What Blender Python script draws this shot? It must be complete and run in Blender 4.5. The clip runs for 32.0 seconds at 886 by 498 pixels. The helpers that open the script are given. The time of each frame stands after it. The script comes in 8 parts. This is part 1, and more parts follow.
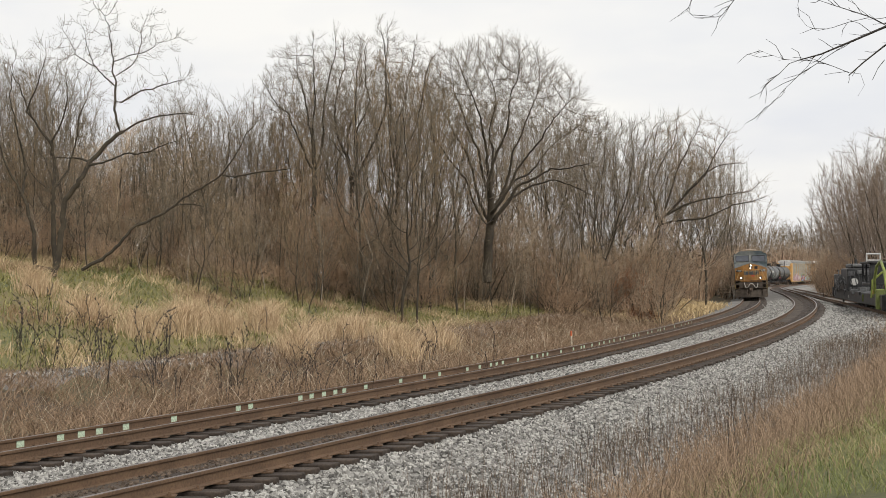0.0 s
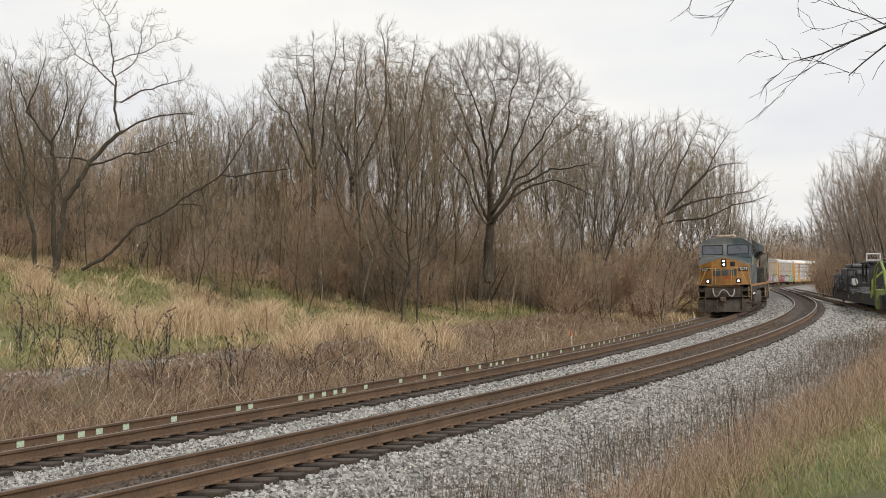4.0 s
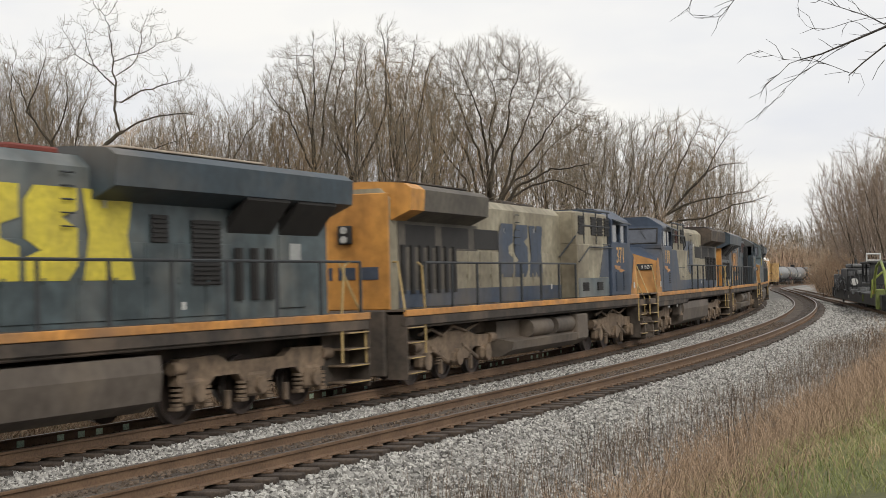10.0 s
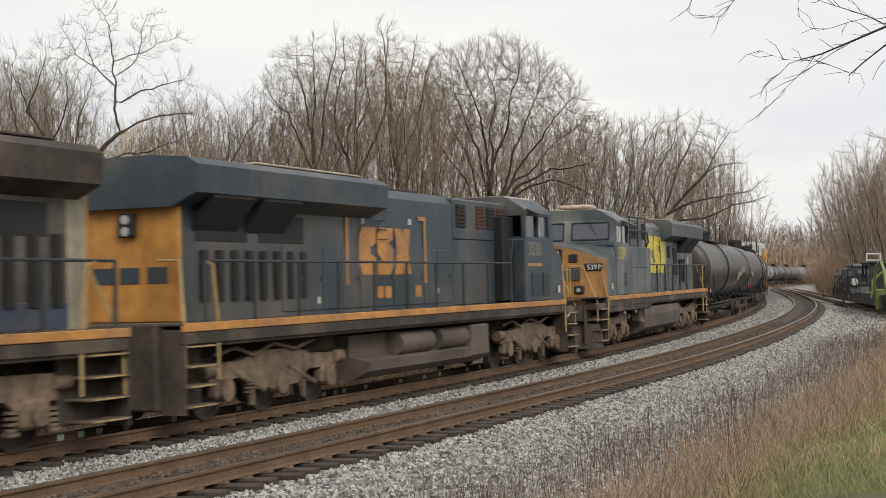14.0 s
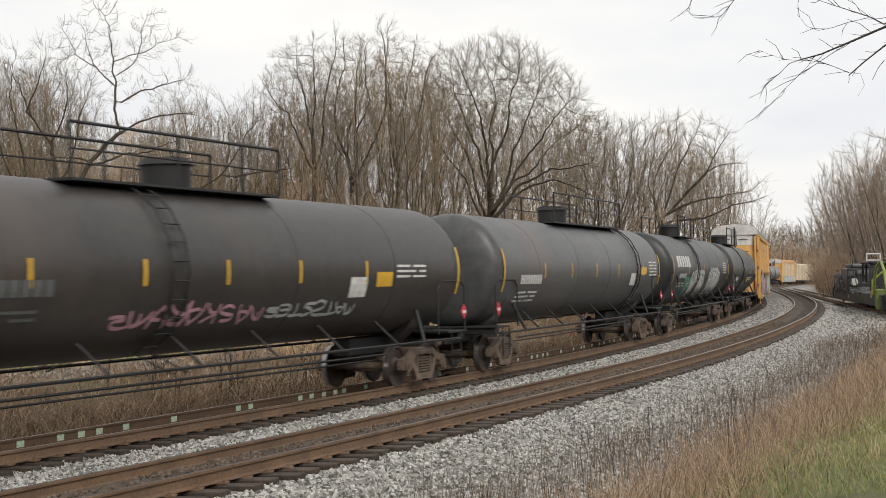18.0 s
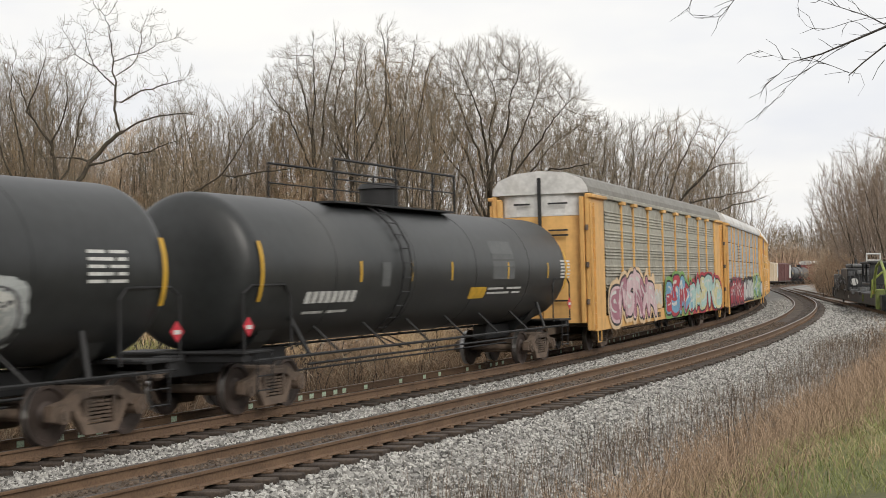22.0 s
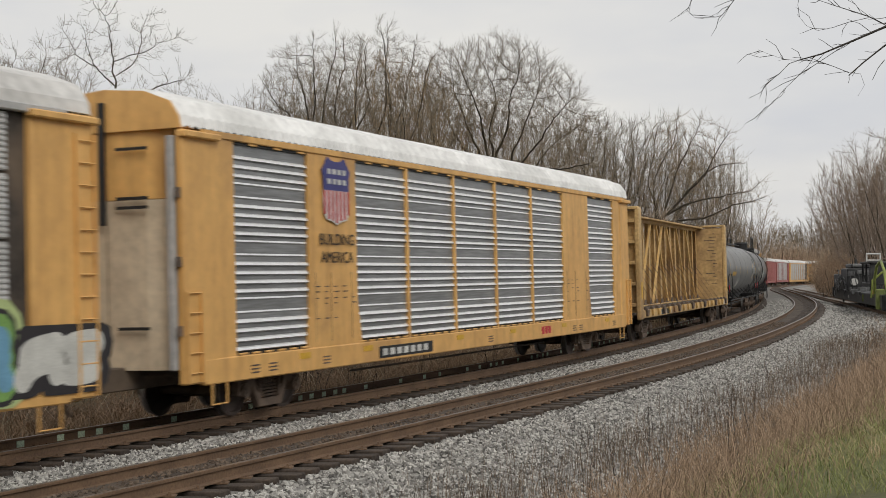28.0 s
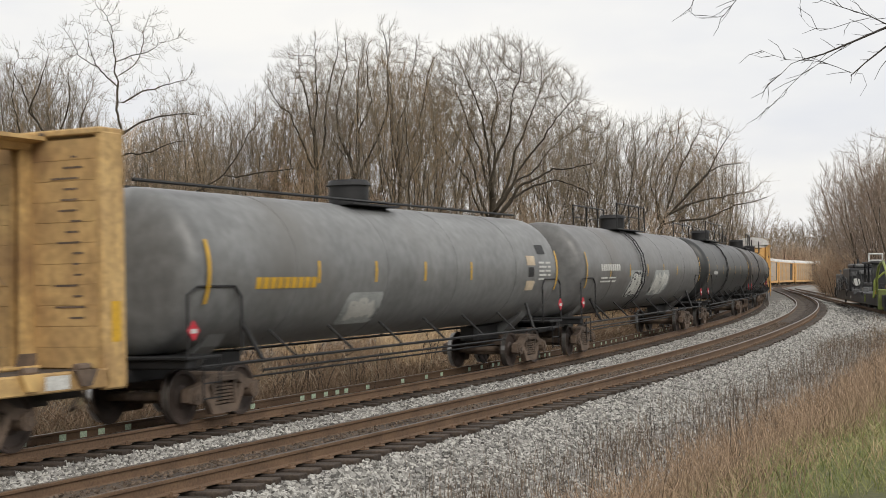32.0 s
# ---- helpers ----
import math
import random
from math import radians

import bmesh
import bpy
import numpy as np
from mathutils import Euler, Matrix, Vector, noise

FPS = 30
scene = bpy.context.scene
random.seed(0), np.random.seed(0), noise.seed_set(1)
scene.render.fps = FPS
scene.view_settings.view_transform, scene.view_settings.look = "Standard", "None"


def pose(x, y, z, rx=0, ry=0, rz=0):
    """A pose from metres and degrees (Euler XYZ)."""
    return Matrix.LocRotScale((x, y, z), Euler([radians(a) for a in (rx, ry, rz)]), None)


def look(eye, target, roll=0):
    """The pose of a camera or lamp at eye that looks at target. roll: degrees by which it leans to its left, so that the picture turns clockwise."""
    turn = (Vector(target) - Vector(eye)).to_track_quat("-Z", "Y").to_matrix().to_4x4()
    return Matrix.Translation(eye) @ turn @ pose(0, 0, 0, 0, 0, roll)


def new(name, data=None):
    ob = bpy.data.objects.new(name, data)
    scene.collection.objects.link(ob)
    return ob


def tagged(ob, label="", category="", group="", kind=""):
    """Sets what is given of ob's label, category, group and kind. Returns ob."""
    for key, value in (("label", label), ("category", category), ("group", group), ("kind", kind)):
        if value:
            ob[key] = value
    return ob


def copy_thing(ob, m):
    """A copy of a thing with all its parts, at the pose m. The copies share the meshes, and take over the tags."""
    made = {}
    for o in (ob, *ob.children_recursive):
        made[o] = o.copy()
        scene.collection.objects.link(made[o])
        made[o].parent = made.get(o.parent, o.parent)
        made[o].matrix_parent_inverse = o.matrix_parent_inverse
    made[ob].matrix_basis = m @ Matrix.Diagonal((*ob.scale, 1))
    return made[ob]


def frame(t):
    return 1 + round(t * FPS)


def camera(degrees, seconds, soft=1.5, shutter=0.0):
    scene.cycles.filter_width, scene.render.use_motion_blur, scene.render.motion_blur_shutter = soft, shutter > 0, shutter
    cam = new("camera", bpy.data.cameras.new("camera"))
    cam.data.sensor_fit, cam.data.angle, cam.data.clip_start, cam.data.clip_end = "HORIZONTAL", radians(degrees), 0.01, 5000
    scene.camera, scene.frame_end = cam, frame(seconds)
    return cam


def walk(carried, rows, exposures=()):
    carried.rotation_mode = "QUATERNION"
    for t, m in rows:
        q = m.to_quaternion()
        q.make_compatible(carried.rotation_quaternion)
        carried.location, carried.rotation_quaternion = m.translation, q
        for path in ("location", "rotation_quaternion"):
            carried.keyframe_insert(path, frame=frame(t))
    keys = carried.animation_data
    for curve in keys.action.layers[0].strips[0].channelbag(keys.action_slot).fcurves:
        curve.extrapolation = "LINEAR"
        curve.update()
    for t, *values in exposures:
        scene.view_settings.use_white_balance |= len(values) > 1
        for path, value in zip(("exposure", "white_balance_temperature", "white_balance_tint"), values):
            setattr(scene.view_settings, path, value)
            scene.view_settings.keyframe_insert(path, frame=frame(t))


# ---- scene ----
# the camera stands beside the line; it is nudged a little at the end
EYE_Z = 2.40
cam = camera(34.9, 32.0, soft=0.8, shutter=0.3)


def cam_pose(left=0.0, up=0.0):
    return pose(0, 0, EYE_Z, 91.034 + up, 0, left)


walk(cam, [(0.0, cam_pose()), (15.0, cam_pose()), (30.0, cam_pose()), (30.5, cam_pose(0.015, 0.0)), (31.0, cam_pose(0.022, 0.03)),
           (31.5, cam_pose(0.045, 0.01)), (32.0, cam_pose(0.08, 0.005))],
     [(0.0, 0.0), (15.0, 0.0), (18.0, 0.07), (22.0, 0.07), (24.0, -0.22), (25.0, -0.36), (27.5, -0.34), (29.5, -0.30), (31.0, -0.10), (32.0, 0.0)])

# ---- world and sun: a bright overcast winter sky ----
SUN_EL, SUN_AZ = radians(38), radians(200)
world = bpy.data.worlds.new("overcast_sky")
scene.world = world
world.use_nodes = True
wn, wl = world.node_tree.nodes, world.node_tree.links
wn.clear()
w_out, w_bg = wn.new("ShaderNodeOutputWorld"), wn.new("ShaderNodeBackground")
w_sky = wn.new("ShaderNodeTexSky")
w_sky.sky_type, w_sky.sun_disc, w_sky.sun_elevation, w_sky.sun_rotation = "NISHITA", False, SUN_EL, SUN_AZ
w_sky.dust_density, w_sky.air_density = 4.0, 1.0
w_co, w_map, w_noise, w_ramp, w_mix = (wn.new("ShaderNodeTexCoord"), wn.new("ShaderNodeMapping"), wn.new("ShaderNodeTexNoise"),
                                       wn.new("ShaderNodeValToRGB"), wn.new("ShaderNodeMix"))
w_map.inputs["Scale"].default_value = (2.0, 2.0, 7.0)
w_noise.inputs["Scale"].default_value, w_noise.inputs["Detail"].default_value = 1.6, 5.0
w_ramp.color_ramp.elements[0].position, w_ramp.color_ramp.elements[1].position = 0.32, 0.62
w_ramp.color_ramp.elements[0].color, w_ramp.color_ramp.elements[1].color = (7.3, 7.4, 7.75, 1), (9.0, 8.8, 8.4, 1)
w_mix.data_type = "RGBA"
w_mix.inputs["Factor"].default_value = 0.92
w_bg.inputs["Strength"].default_value = 0.114
wl.new(w_co.outputs["Generated"], w_map.inputs["Vector"])
wl.new(w_map.outputs["Vector"], w_noise.inputs["Vector"])
wl.new(w_noise.outputs["Fac"], w_ramp.inputs["Fac"])
wl.new(w_sky.outputs["Color"], w_mix.inputs["A"])
wl.new(w_ramp.outputs["Color"], w_mix.inputs["B"])
wl.new(w_mix.outputs["Result"], w_bg.inputs["Color"])
wl.new(w_bg.outputs["Background"], w_out.inputs["Surface"])
sun_data = bpy.data.lights.new("sun", "SUN")
sun_data.energy, sun_data.angle, sun_data.color = 1.70, radians(30), (1.0, 0.95, 0.87)
sun = new("sun", sun_data)
sun.matrix_world = look((0, 0, 50), (50 * math.sin(-0.5), 50 * math.cos(-0.5), 50 - 50 * math.tan(SUN_EL)))

# ---- materials ----
MATS = {}


def material(name, base, rough=0.7, metal=0.0, var=0.25, scale=3.0, second=None, fine=40.0, bump=0.15, bump_scale=None, dirt=None,
             dirt_amount=0.5, rnd=0.0, streak=False, emit=None, emit_strength=0.0, stretch=(1, 1, 1), spec=0.5):
    """A procedural surface: two scales of tone, optional second colour, optional dirt and streaks, fine relief."""
    if name in MATS:
        return MATS[name]
    m = bpy.data.materials.new(name)
    m.use_nodes = True
    n, l = m.node_tree.nodes, m.node_tree.links
    b = n["Principled BSDF"]
    b.inputs["Roughness"].default_value, b.inputs["Metallic"].default_value = rough, metal
    b.inputs["Specular IOR Level"].default_value = spec
    co, mp = n.new("ShaderNodeTexCoord"), n.new("ShaderNodeMapping")
    mp.inputs["Scale"].default_value = stretch
    l.new(co.outputs["Object"], mp.inputs["Vector"])

    def tex(sc, detail=4.0):
        t = n.new("ShaderNodeTexNoise")
        t.inputs["Scale"].default_value, t.inputs["Detail"].default_value = sc, detail
        l.new(mp.outputs["Vector"], t.inputs["Vector"])
        return t.outputs["Fac"]

    def ramp(fac, lo, hi, c0, c1):
        r = n.new("ShaderNodeValToRGB")
        r.color_ramp.elements[0].position, r.color_ramp.elements[1].position = lo, hi
        r.color_ramp.elements[0].color, r.color_ramp.elements[1].color = (*c0, 1), (*c1, 1)
        l.new(fac, r.inputs["Fac"])
        return r.outputs["Color"]

    def mix(kind, fac, a, c):
        x = n.new("ShaderNodeMix")
        x.data_type, x.blend_type = "RGBA", kind
        if isinstance(fac, float):
            x.inputs["Factor"].default_value = fac
        else:
            l.new(fac, x.inputs["Factor"])
        for sock, val in (("A", a), ("B", c)):
            if isinstance(val, tuple):
                x.inputs[sock].default_value = (*val, 1)
            else:
                l.new(val, x.inputs[sock])
        return x.outputs["Result"]

    big, small = tex(scale), tex(fine, 6.0)
    c2 = second or tuple(v * (1 - var) for v in base)
    col = ramp(big, 0.35, 0.65, c2, base)
    lo, hi = 1 - var * 0.9, 1 + var * 0.5
    col = mix("MULTIPLY", 1.0, col, ramp(small, 0.3, 0.7, (lo, lo, lo), (hi, hi, hi)))
    if dirt:
        col = mix("MIX", ramp(tex(scale * 0.6, 8.0), 0.62 - 0.25 * dirt_amount, 0.8, (0, 0, 0), (1, 1, 1)), col, dirt)
    if streak:
        sm = n.new("ShaderNodeMapping")
        sm.inputs["Scale"].default_value = (2.2, 2.2, 0.22)
        l.new(co.outputs["Object"], sm.inputs["Vector"])
        st = n.new("ShaderNodeTexNoise")
        st.inputs["Scale"].default_value, st.inputs["Detail"].default_value = 1.5, 6.0
        l.new(sm.outputs["Vector"], st.inputs["Vector"])
        col = mix("MULTIPLY", 0.45, col, ramp(st.outputs["Fac"], 0.34, 0.56, (0.66, 0.62, 0.58), (1, 1, 1)))
    if rnd:
        oi = n.new("ShaderNodeObjectInfo")
        col = mix("MULTIPLY", 1.0, col, ramp(oi.outputs["Random"], 0.0, 1.0, (1 - rnd,) * 3, (1 + rnd * 0.6,) * 3))
    l.new(col, b.inputs["Base Color"])
    if bump:
        bp = n.new("ShaderNodeBump")
        bp.inputs["Strength"].default_value, bp.inputs["Distance"].default_value = bump, 0.02
        l.new(tex(bump_scale, 5.0) if bump_scale else small, bp.inputs["Height"])
        l.new(bp.outputs["Normal"], b.inputs["Normal"])
    if emit:
        b.inputs["Emission Color"].default_value, b.inputs["Emission Strength"].default_value = (*emit, 1), emit_strength
    MATS[name] = m
    return m


def island_material(name, dark, light, rough=0.9, spec=0.2):
    """For joined pieces: every piece has its own tone between dark and light."""
    m = bpy.data.materials.new(name)
    m.use_nodes = True
    n, l = m.node_tree.nodes, m.node_tree.links
    b = n["Principled BSDF"]
    b.inputs["Roughness"].default_value, b.inputs["Specular IOR Level"].default_value = rough, spec
    g, r = n.new("ShaderNodeNewGeometry"), n.new("ShaderNodeValToRGB")
    r.color_ramp.elements[0].color, r.color_ramp.elements[1].color = (*dark, 1), (*light, 1)
    l.new(g.outputs["Random Per Island"], r.inputs["Fac"])
    l.new(r.outputs["Color"], b.inputs["Base Color"])
    return m


M_RUST = material("rail_rust", (0.17, 0.105, 0.062), 0.8, 0.0, 0.3, 1.5, (0.125, 0.077, 0.047), 30, 0.2)
M_RAILTOP = material("rail_head", (0.20, 0.17, 0.16), 0.35, 0.7, 0.25, 2.0)
M_TIE = material("sleeper_wood", (0.045, 0.033, 0.026), 0.9, 0, 0.4, 4, (0.075, 0.056, 0.042), 25, 0.5, rnd=0.35)
M_BALLAST = material("ballast_gravel", (0.27, 0.26, 0.245), 0.95, 0, 0.5, 0.5, (0.18, 0.172, 0.16), 22, 1.0, 26, dirt=(0.1, 0.085, 0.07), dirt_amount=0.3)
M_GRIMY = material("grimy_gravel", (0.105, 0.08, 0.06), 0.95, 0, 0.5, 0.8, (0.055, 0.042, 0.033), 22, 1.0, 26)
M_STONE = island_material("ballast_stone", (0.08, 0.077, 0.072), (0.52, 0.508, 0.475))
M_MARK = material("green_paint_mark", (0.62, 0.76, 0.58), 0.7, 0, 0.2, 20)


def ground_material():
    """Earth that turns to green turf, dead straw or gravel in patches."""
    m = material("meadow_ground", (0.115, 0.085, 0.055), 0.95, 0, 0.45, 0.7, (0.075, 0.055, 0.037), 9, 0.8, 6, dirt=(0.13, 0.125, 0.05), dirt_amount=0.7)
    return m


M_GROUND = ground_material()
M_TURF = material("bank_turf", (0.20, 0.17, 0.075), 0.95, 0, 0.4, 0.5, (0.115, 0.125, 0.045), 9, 0.8, 6, dirt=(0.24, 0.17, 0.09), dirt_amount=0.6)
M_YARD = material("yard_gravel", (0.36, 0.345, 0.32), 0.95, 0, 0.35, 0.25, (0.26, 0.24, 0.215), 12, 0.8, 14, dirt=(0.13, 0.10, 0.075), dirt_amount=0.35)
M_LAWN = material("verge_turf", (0.13, 0.14, 0.05), 0.95, 0, 0.4, 1.0, (0.10, 0.10, 0.04), 14, 0.8, 10)

# ---- mesh helpers ----


class MB:
    """Collects vertices and faces of one mesh."""

    def __init__(self):
        self.v, self.f, self.m = [], [], []

    def add(self, vs, fs, mi=0):
        o = len(self.v)
        self.v.extend(vs)
        self.f.extend([tuple(i + o for i in f) for f in fs])
        self.m.extend([mi] * len(fs))
        return self

    def box(self, x0, x1, y0, y1, z0, z1, b=0.0, mi=0):
        """A box with chamfered edges of width b."""
        if b <= 0:
            vs = [(x, y, z) for z in (z0, z1) for y in (y0, y1) for x in (x0, x1)]
            return self.add(vs, [(0, 2, 3, 1), (4, 5, 7, 6), (0, 1, 5, 4), (2, 6, 7, 3), (0, 4, 6, 2), (1, 3, 7, 5)], mi)
        b = min(b, 0.45 * min(x1 - x0, y1 - y0, z1 - z0))
        vs, idx = [], {}
        for sx in (0, 1):
            for sy in (0, 1):
                for sz in (0, 1):
                    p = ((x0, x1)[sx], (y0, y1)[sy], (z0, z1)[sz])
                    q = [p[i] + (b if (sx, sy, sz)[i] == 0 else -b) for i in range(3)]
                    for a in range(3):
                        idx[sx, sy, sz, a] = len(vs)
                        vs.append(tuple(p[i] if i == a else q[i] for i in range(3)))
        fs = []
        for a in range(3):
            o, r = (a + 1) % 3, (a + 2) % 3
            for s in (0, 1):
                loop = []
                for u, w in ((0, 0), (1, 0), (1, 1), (0, 1)):
                    k = [0, 0, 0]
                    k[a], k[o], k[r] = s, u, w
                    loop.append(idx[(*k, a)])
                fs.append(tuple(loop if s else loop[::-1]))
            for u in (0, 1):
                for w in (0, 1):
                    k0, k1 = [0, 0, 0], [0, 0, 0]
                    k0[a], k1[a] = 0, 1
                    k0[o] = k1[o] = u
                    k0[r] = k1[r] = w
                    fs.append((idx[(*k0, o)], idx[(*k1, o)], idx[(*k1, r)], idx[(*k0, r)]))
        for sx in (0, 1):
            for sy in (0, 1):
                for sz in (0, 1):
                    fs.append(tuple(idx[sx, sy, sz, a] for a in range(3)))
        return self.add(vs, fs, mi)

    def cyl(self, p, q, r, n=12, r2=None, mi=0, cap=True):
        """A cylinder or cone from p to q."""
        p, q = Vector(p), Vector(q)
        d = (q - p).normalized()
        a = d.orthogonal().normalized()
        c = d.cross(a)
        r2 = r if r2 is None else r2
        vs = []
        for o, rr in ((p, r), (q, r2)):
            for i in range(n):
                t = 2 * math.pi * i / n
                vs.append(tuple(o + a * (rr * math.cos(t)) + c * (rr * math.sin(t))))
        fs = [(i, (i + 1) % n, n + (i + 1) % n, n + i) for i in range(n)]
        if cap:
            fs += [tuple(range(n))[::-1], tuple(range(n, 2 * n))]
        return self.add(vs, fs, mi)

    def pipe(self, pts, r, n=6, mi=0):
        """One bent tube through the points."""
        P = [Vector(p) for p in pts]
        ways = [(b - a).normalized() for a, b in zip(P, P[1:])]
        u = ways[0].orthogonal().normalized()
        vs = []
        for i, p in enumerate(P):
            d = (ways[max(0, i - 1)] + ways[min(len(ways) - 1, i)]).normalized()
            u = (u - d * u.dot(d)).normalized()
            w = d.cross(u)
            vs += [tuple(p + u * (r * math.cos(6.2832 * k / n)) + w * (r * math.sin(6.2832 * k / n))) for k in range(n)]
        m = len(P)
        fs = [(i * n + k, i * n + (k + 1) % n, (i + 1) * n + (k + 1) % n, (i + 1) * n + k) for i in range(m - 1) for k in range(n)]
        return self.add(vs, fs + [tuple(range(n))[::-1], tuple(range((m - 1) * n, m * n))], mi)

    def prism(self, outline, axis, a0, a1, mi=0):
        """An outline (2D) pushed along an axis: x takes (y, z), y takes (x, z), z takes (x, y)."""
        def put(p, a):
            return {"x": (a, p[0], p[1]), "y": (p[0], a, p[1]), "z": (p[0], p[1], a)}[axis]
        n = len(outline)
        vs = [put(p, a) for a in (a0, a1) for p in outline]
        fs = [(i, (i + 1) % n, n + (i + 1) % n, n + i) for i in range(n)] + [tuple(range(n))[::-1], tuple(range(n, 2 * n))]
        return self.add(vs, fs, mi)

    def lathe(self, profile, n=28, mi=0, zc=0.0):
        """A profile of (y, r) turned round the y axis at height zc."""
        vs = [(r * math.cos(2 * math.pi * i / n), y, zc + r * math.sin(2 * math.pi * i / n)) for y, r in profile for i in range(n)]
        fs = [(k * n + i, k * n + (i + 1) % n, (k + 1) * n + (i + 1) % n, (k + 1) * n + i) for k in range(len(profile) - 1) for i in range(n)]
        fs += [tuple(range(n))[::-1], tuple(range((len(profile) - 1) * n, len(profile) * n))]
        return self.add(vs, fs, mi)


def raw_mesh(name, vs, fs, mats, mis=None, smooth=False):
    me = bpy.data.meshes.new(name)
    me.from_pydata(vs, [], fs)
    for m in mats:
        me.materials.append(m)
    if mis is not None and len(mats) > 1:
        me.polygons.foreach_set("material_index", mis)
    if smooth:
        me.polygons.foreach_set("use_smooth", [True] * len(me.polygons))
    me.update()
    return me


def fix_normals(me):
    bm = bmesh.new()
    bm.from_mesh(me)
    bmesh.ops.recalc_face_normals(bm, faces=bm.faces)
    bm.to_mesh(me)
    bm.free()


def part(name, mb, mats, parent, label="", smooth=False, at=None, auto=False):
    """Links a mesh as one object under a thing or a part."""
    mats = mats if isinstance(mats, (list, tuple)) else [mats]
    me = raw_mesh(name, mb.v, mb.f, mats, mb.m, smooth)
    if len(mb.f) < 4000:
        fix_normals(me)
    if auto:
        me.polygons.foreach_set("use_smooth", [True] * len(me.polygons))
        me.set_sharp_from_angle(angle=radians(35))
    ob = new(name, me)
    ob.parent = parent
    if at is not None:
        ob.matrix_basis = at
    if label:
        tagged(ob, label)
    return ob


def again(name, me, parent, m=None):
    """Another object on the same mesh."""
    ob = new(name, me)
    ob.parent = parent
    if m is not None:
        ob.matrix_basis = m
    return ob


def thing(name, label, category, group="", kind=""):
    return tagged(new(name), label, category, group, kind)


# ---- the line's plan: the near track's centre line, by its curvature ----
KNOT = 25.0
CURVE = [-0.37, -3.56, -2.06, -1.61, -1.52, -0.23, -0.63, -0.0, 1.24, 1.34, 1.22, 1.44, 2.44, 4.06]
RISE = [0.0, 0.218, 0.295, 0.297, 0.277, 0.265, 0.259, 0.257]
S_MIN, S_MAX = -420, 820
SP = 4.22          # distance of the far track's centre
FAR_DZ = -0.148
CANT = 0.10


def build_plan():
    ss = np.arange(S_MIN, S_MAX + 1, 1.0)
    kap = np.where((ss >= 0) & (ss <= 345), np.interp(ss, np.arange(len(CURVE)) * KNOT, CURVE), 0.0) / 1000
    i0 = -S_MIN
    th = np.concatenate([[0], np.cumsum((kap[:-1] + kap[1:]) / 2)])
    th = th - th[i0] + 0.4433
    mid = (th[:-1] + th[1:]) / 2
    x, y = np.concatenate([[0], np.cumsum(np.sin(mid))]), np.concatenate([[0], np.cumsum(np.cos(mid))])
    x, y = x - x[i0] + (-5.069), y - y[i0] + (13.922)
    z = np.interp(ss, np.arange(len(RISE)) * 50.0, RISE)
    return ss, x, y, z, th


PS, PX, PY, PZ, PT = build_plan()


def on_line(s, n=0.0, z=0.0):
    """A point s along the near track, n to its right, z above its rails."""
    x, y, t = np.interp(s, PS, PX), np.interp(s, PS, PY), np.interp(s, PS, PT)
    return (float(x + n * math.cos(t)), float(y - n * math.sin(t)), float(np.interp(s, PS, PZ) + z))


def heading(s):
    return float(np.interp(s, PS, PT))


def to_line(x, y):
    """(s, n) of points of the plan."""
    x, y = np.atleast_1d(np.asarray(x, float)), np.atleast_1d(np.asarray(y, float))
    S, N = np.empty(len(x)), np.empty(len(x))
    for a in range(0, len(x), 2000):
        dx, dy = x[a:a + 2000, None] - PX[None], y[a:a + 2000, None] - PY[None]
        i = (dx * dx + dy * dy).argmin(1)
        j = np.arange(len(i))
        c, s_ = np.cos(PT[i]), np.sin(PT[i])
        S[a:a + 2000] = PS[i] + dx[j, i] * s_ + dy[j, i] * c
        N[a:a + 2000] = dx[j, i] * c - dy[j, i] * s_
    return S, N


# arc length along the far track, measured from s = 0
FX, FY = PX - SP * np.cos(PT), PY + SP * np.sin(PT)
FS = np.concatenate([[0], np.cumsum(np.hypot(np.diff(FX), np.diff(FY)))])
FS = FS - FS[-S_MIN]

# ---- the ground: one sheet ----
L_N = [-2000, -60, -38, -27, -20, -15, -12.6, -11.2, -10.2, -8.6, -6.9, -6.0, -4, 2.6, 3.6, 5.0, 7.5, 10.5, 16, 60, 2000]
HILL_Z = [3.4, 3.4, 3.4, 3.0, 2.0, 0.75, 0.10, 0.02, -0.12, -0.6, -0.62, -0.45, -0.55, -0.55, -0.5, -0.3, 0.35, 0.82, 1.2, 1.6, 2.0]
FLAT_Z = [1.5, 1.5, 1.1, 0.8, 0.5, 0.25, 0.10, 0.0, -0.12, -0.3, -0.5, -0.45, -0.55, -0.55, -0.40, -0.35, -0.33, -0.3, -0.3, 0.8, 2.0]


def ground_z(x, y):
    s, n = to_line(x, y)
    hill, flat = np.interp(n, L_N, HILL_Z), np.interp(n, L_N, FLAT_Z)
    left = np.clip((78 - s) / 40, 0, 1)
    right = np.clip((42 - s) / 22, 0, 1)
    f = np.where(n < 0, left, right)
    f = f * f * (3 - 2 * f)
    z = flat + (hill - flat) * f + np.interp(s, PS, PZ)
    rough = np.clip((np.abs(n + 2) - 6) / 6, 0, 1)
    x, y = np.atleast_1d(x), np.atleast_1d(y)
    wob = np.array([noise.noise((a * 0.16, b * 0.16, 0)) * 0.22 + noise.noise((a * 0.7, b * 0.7, 5)) * 0.06 for a, b in zip(x, y)])
    return z + wob * rough


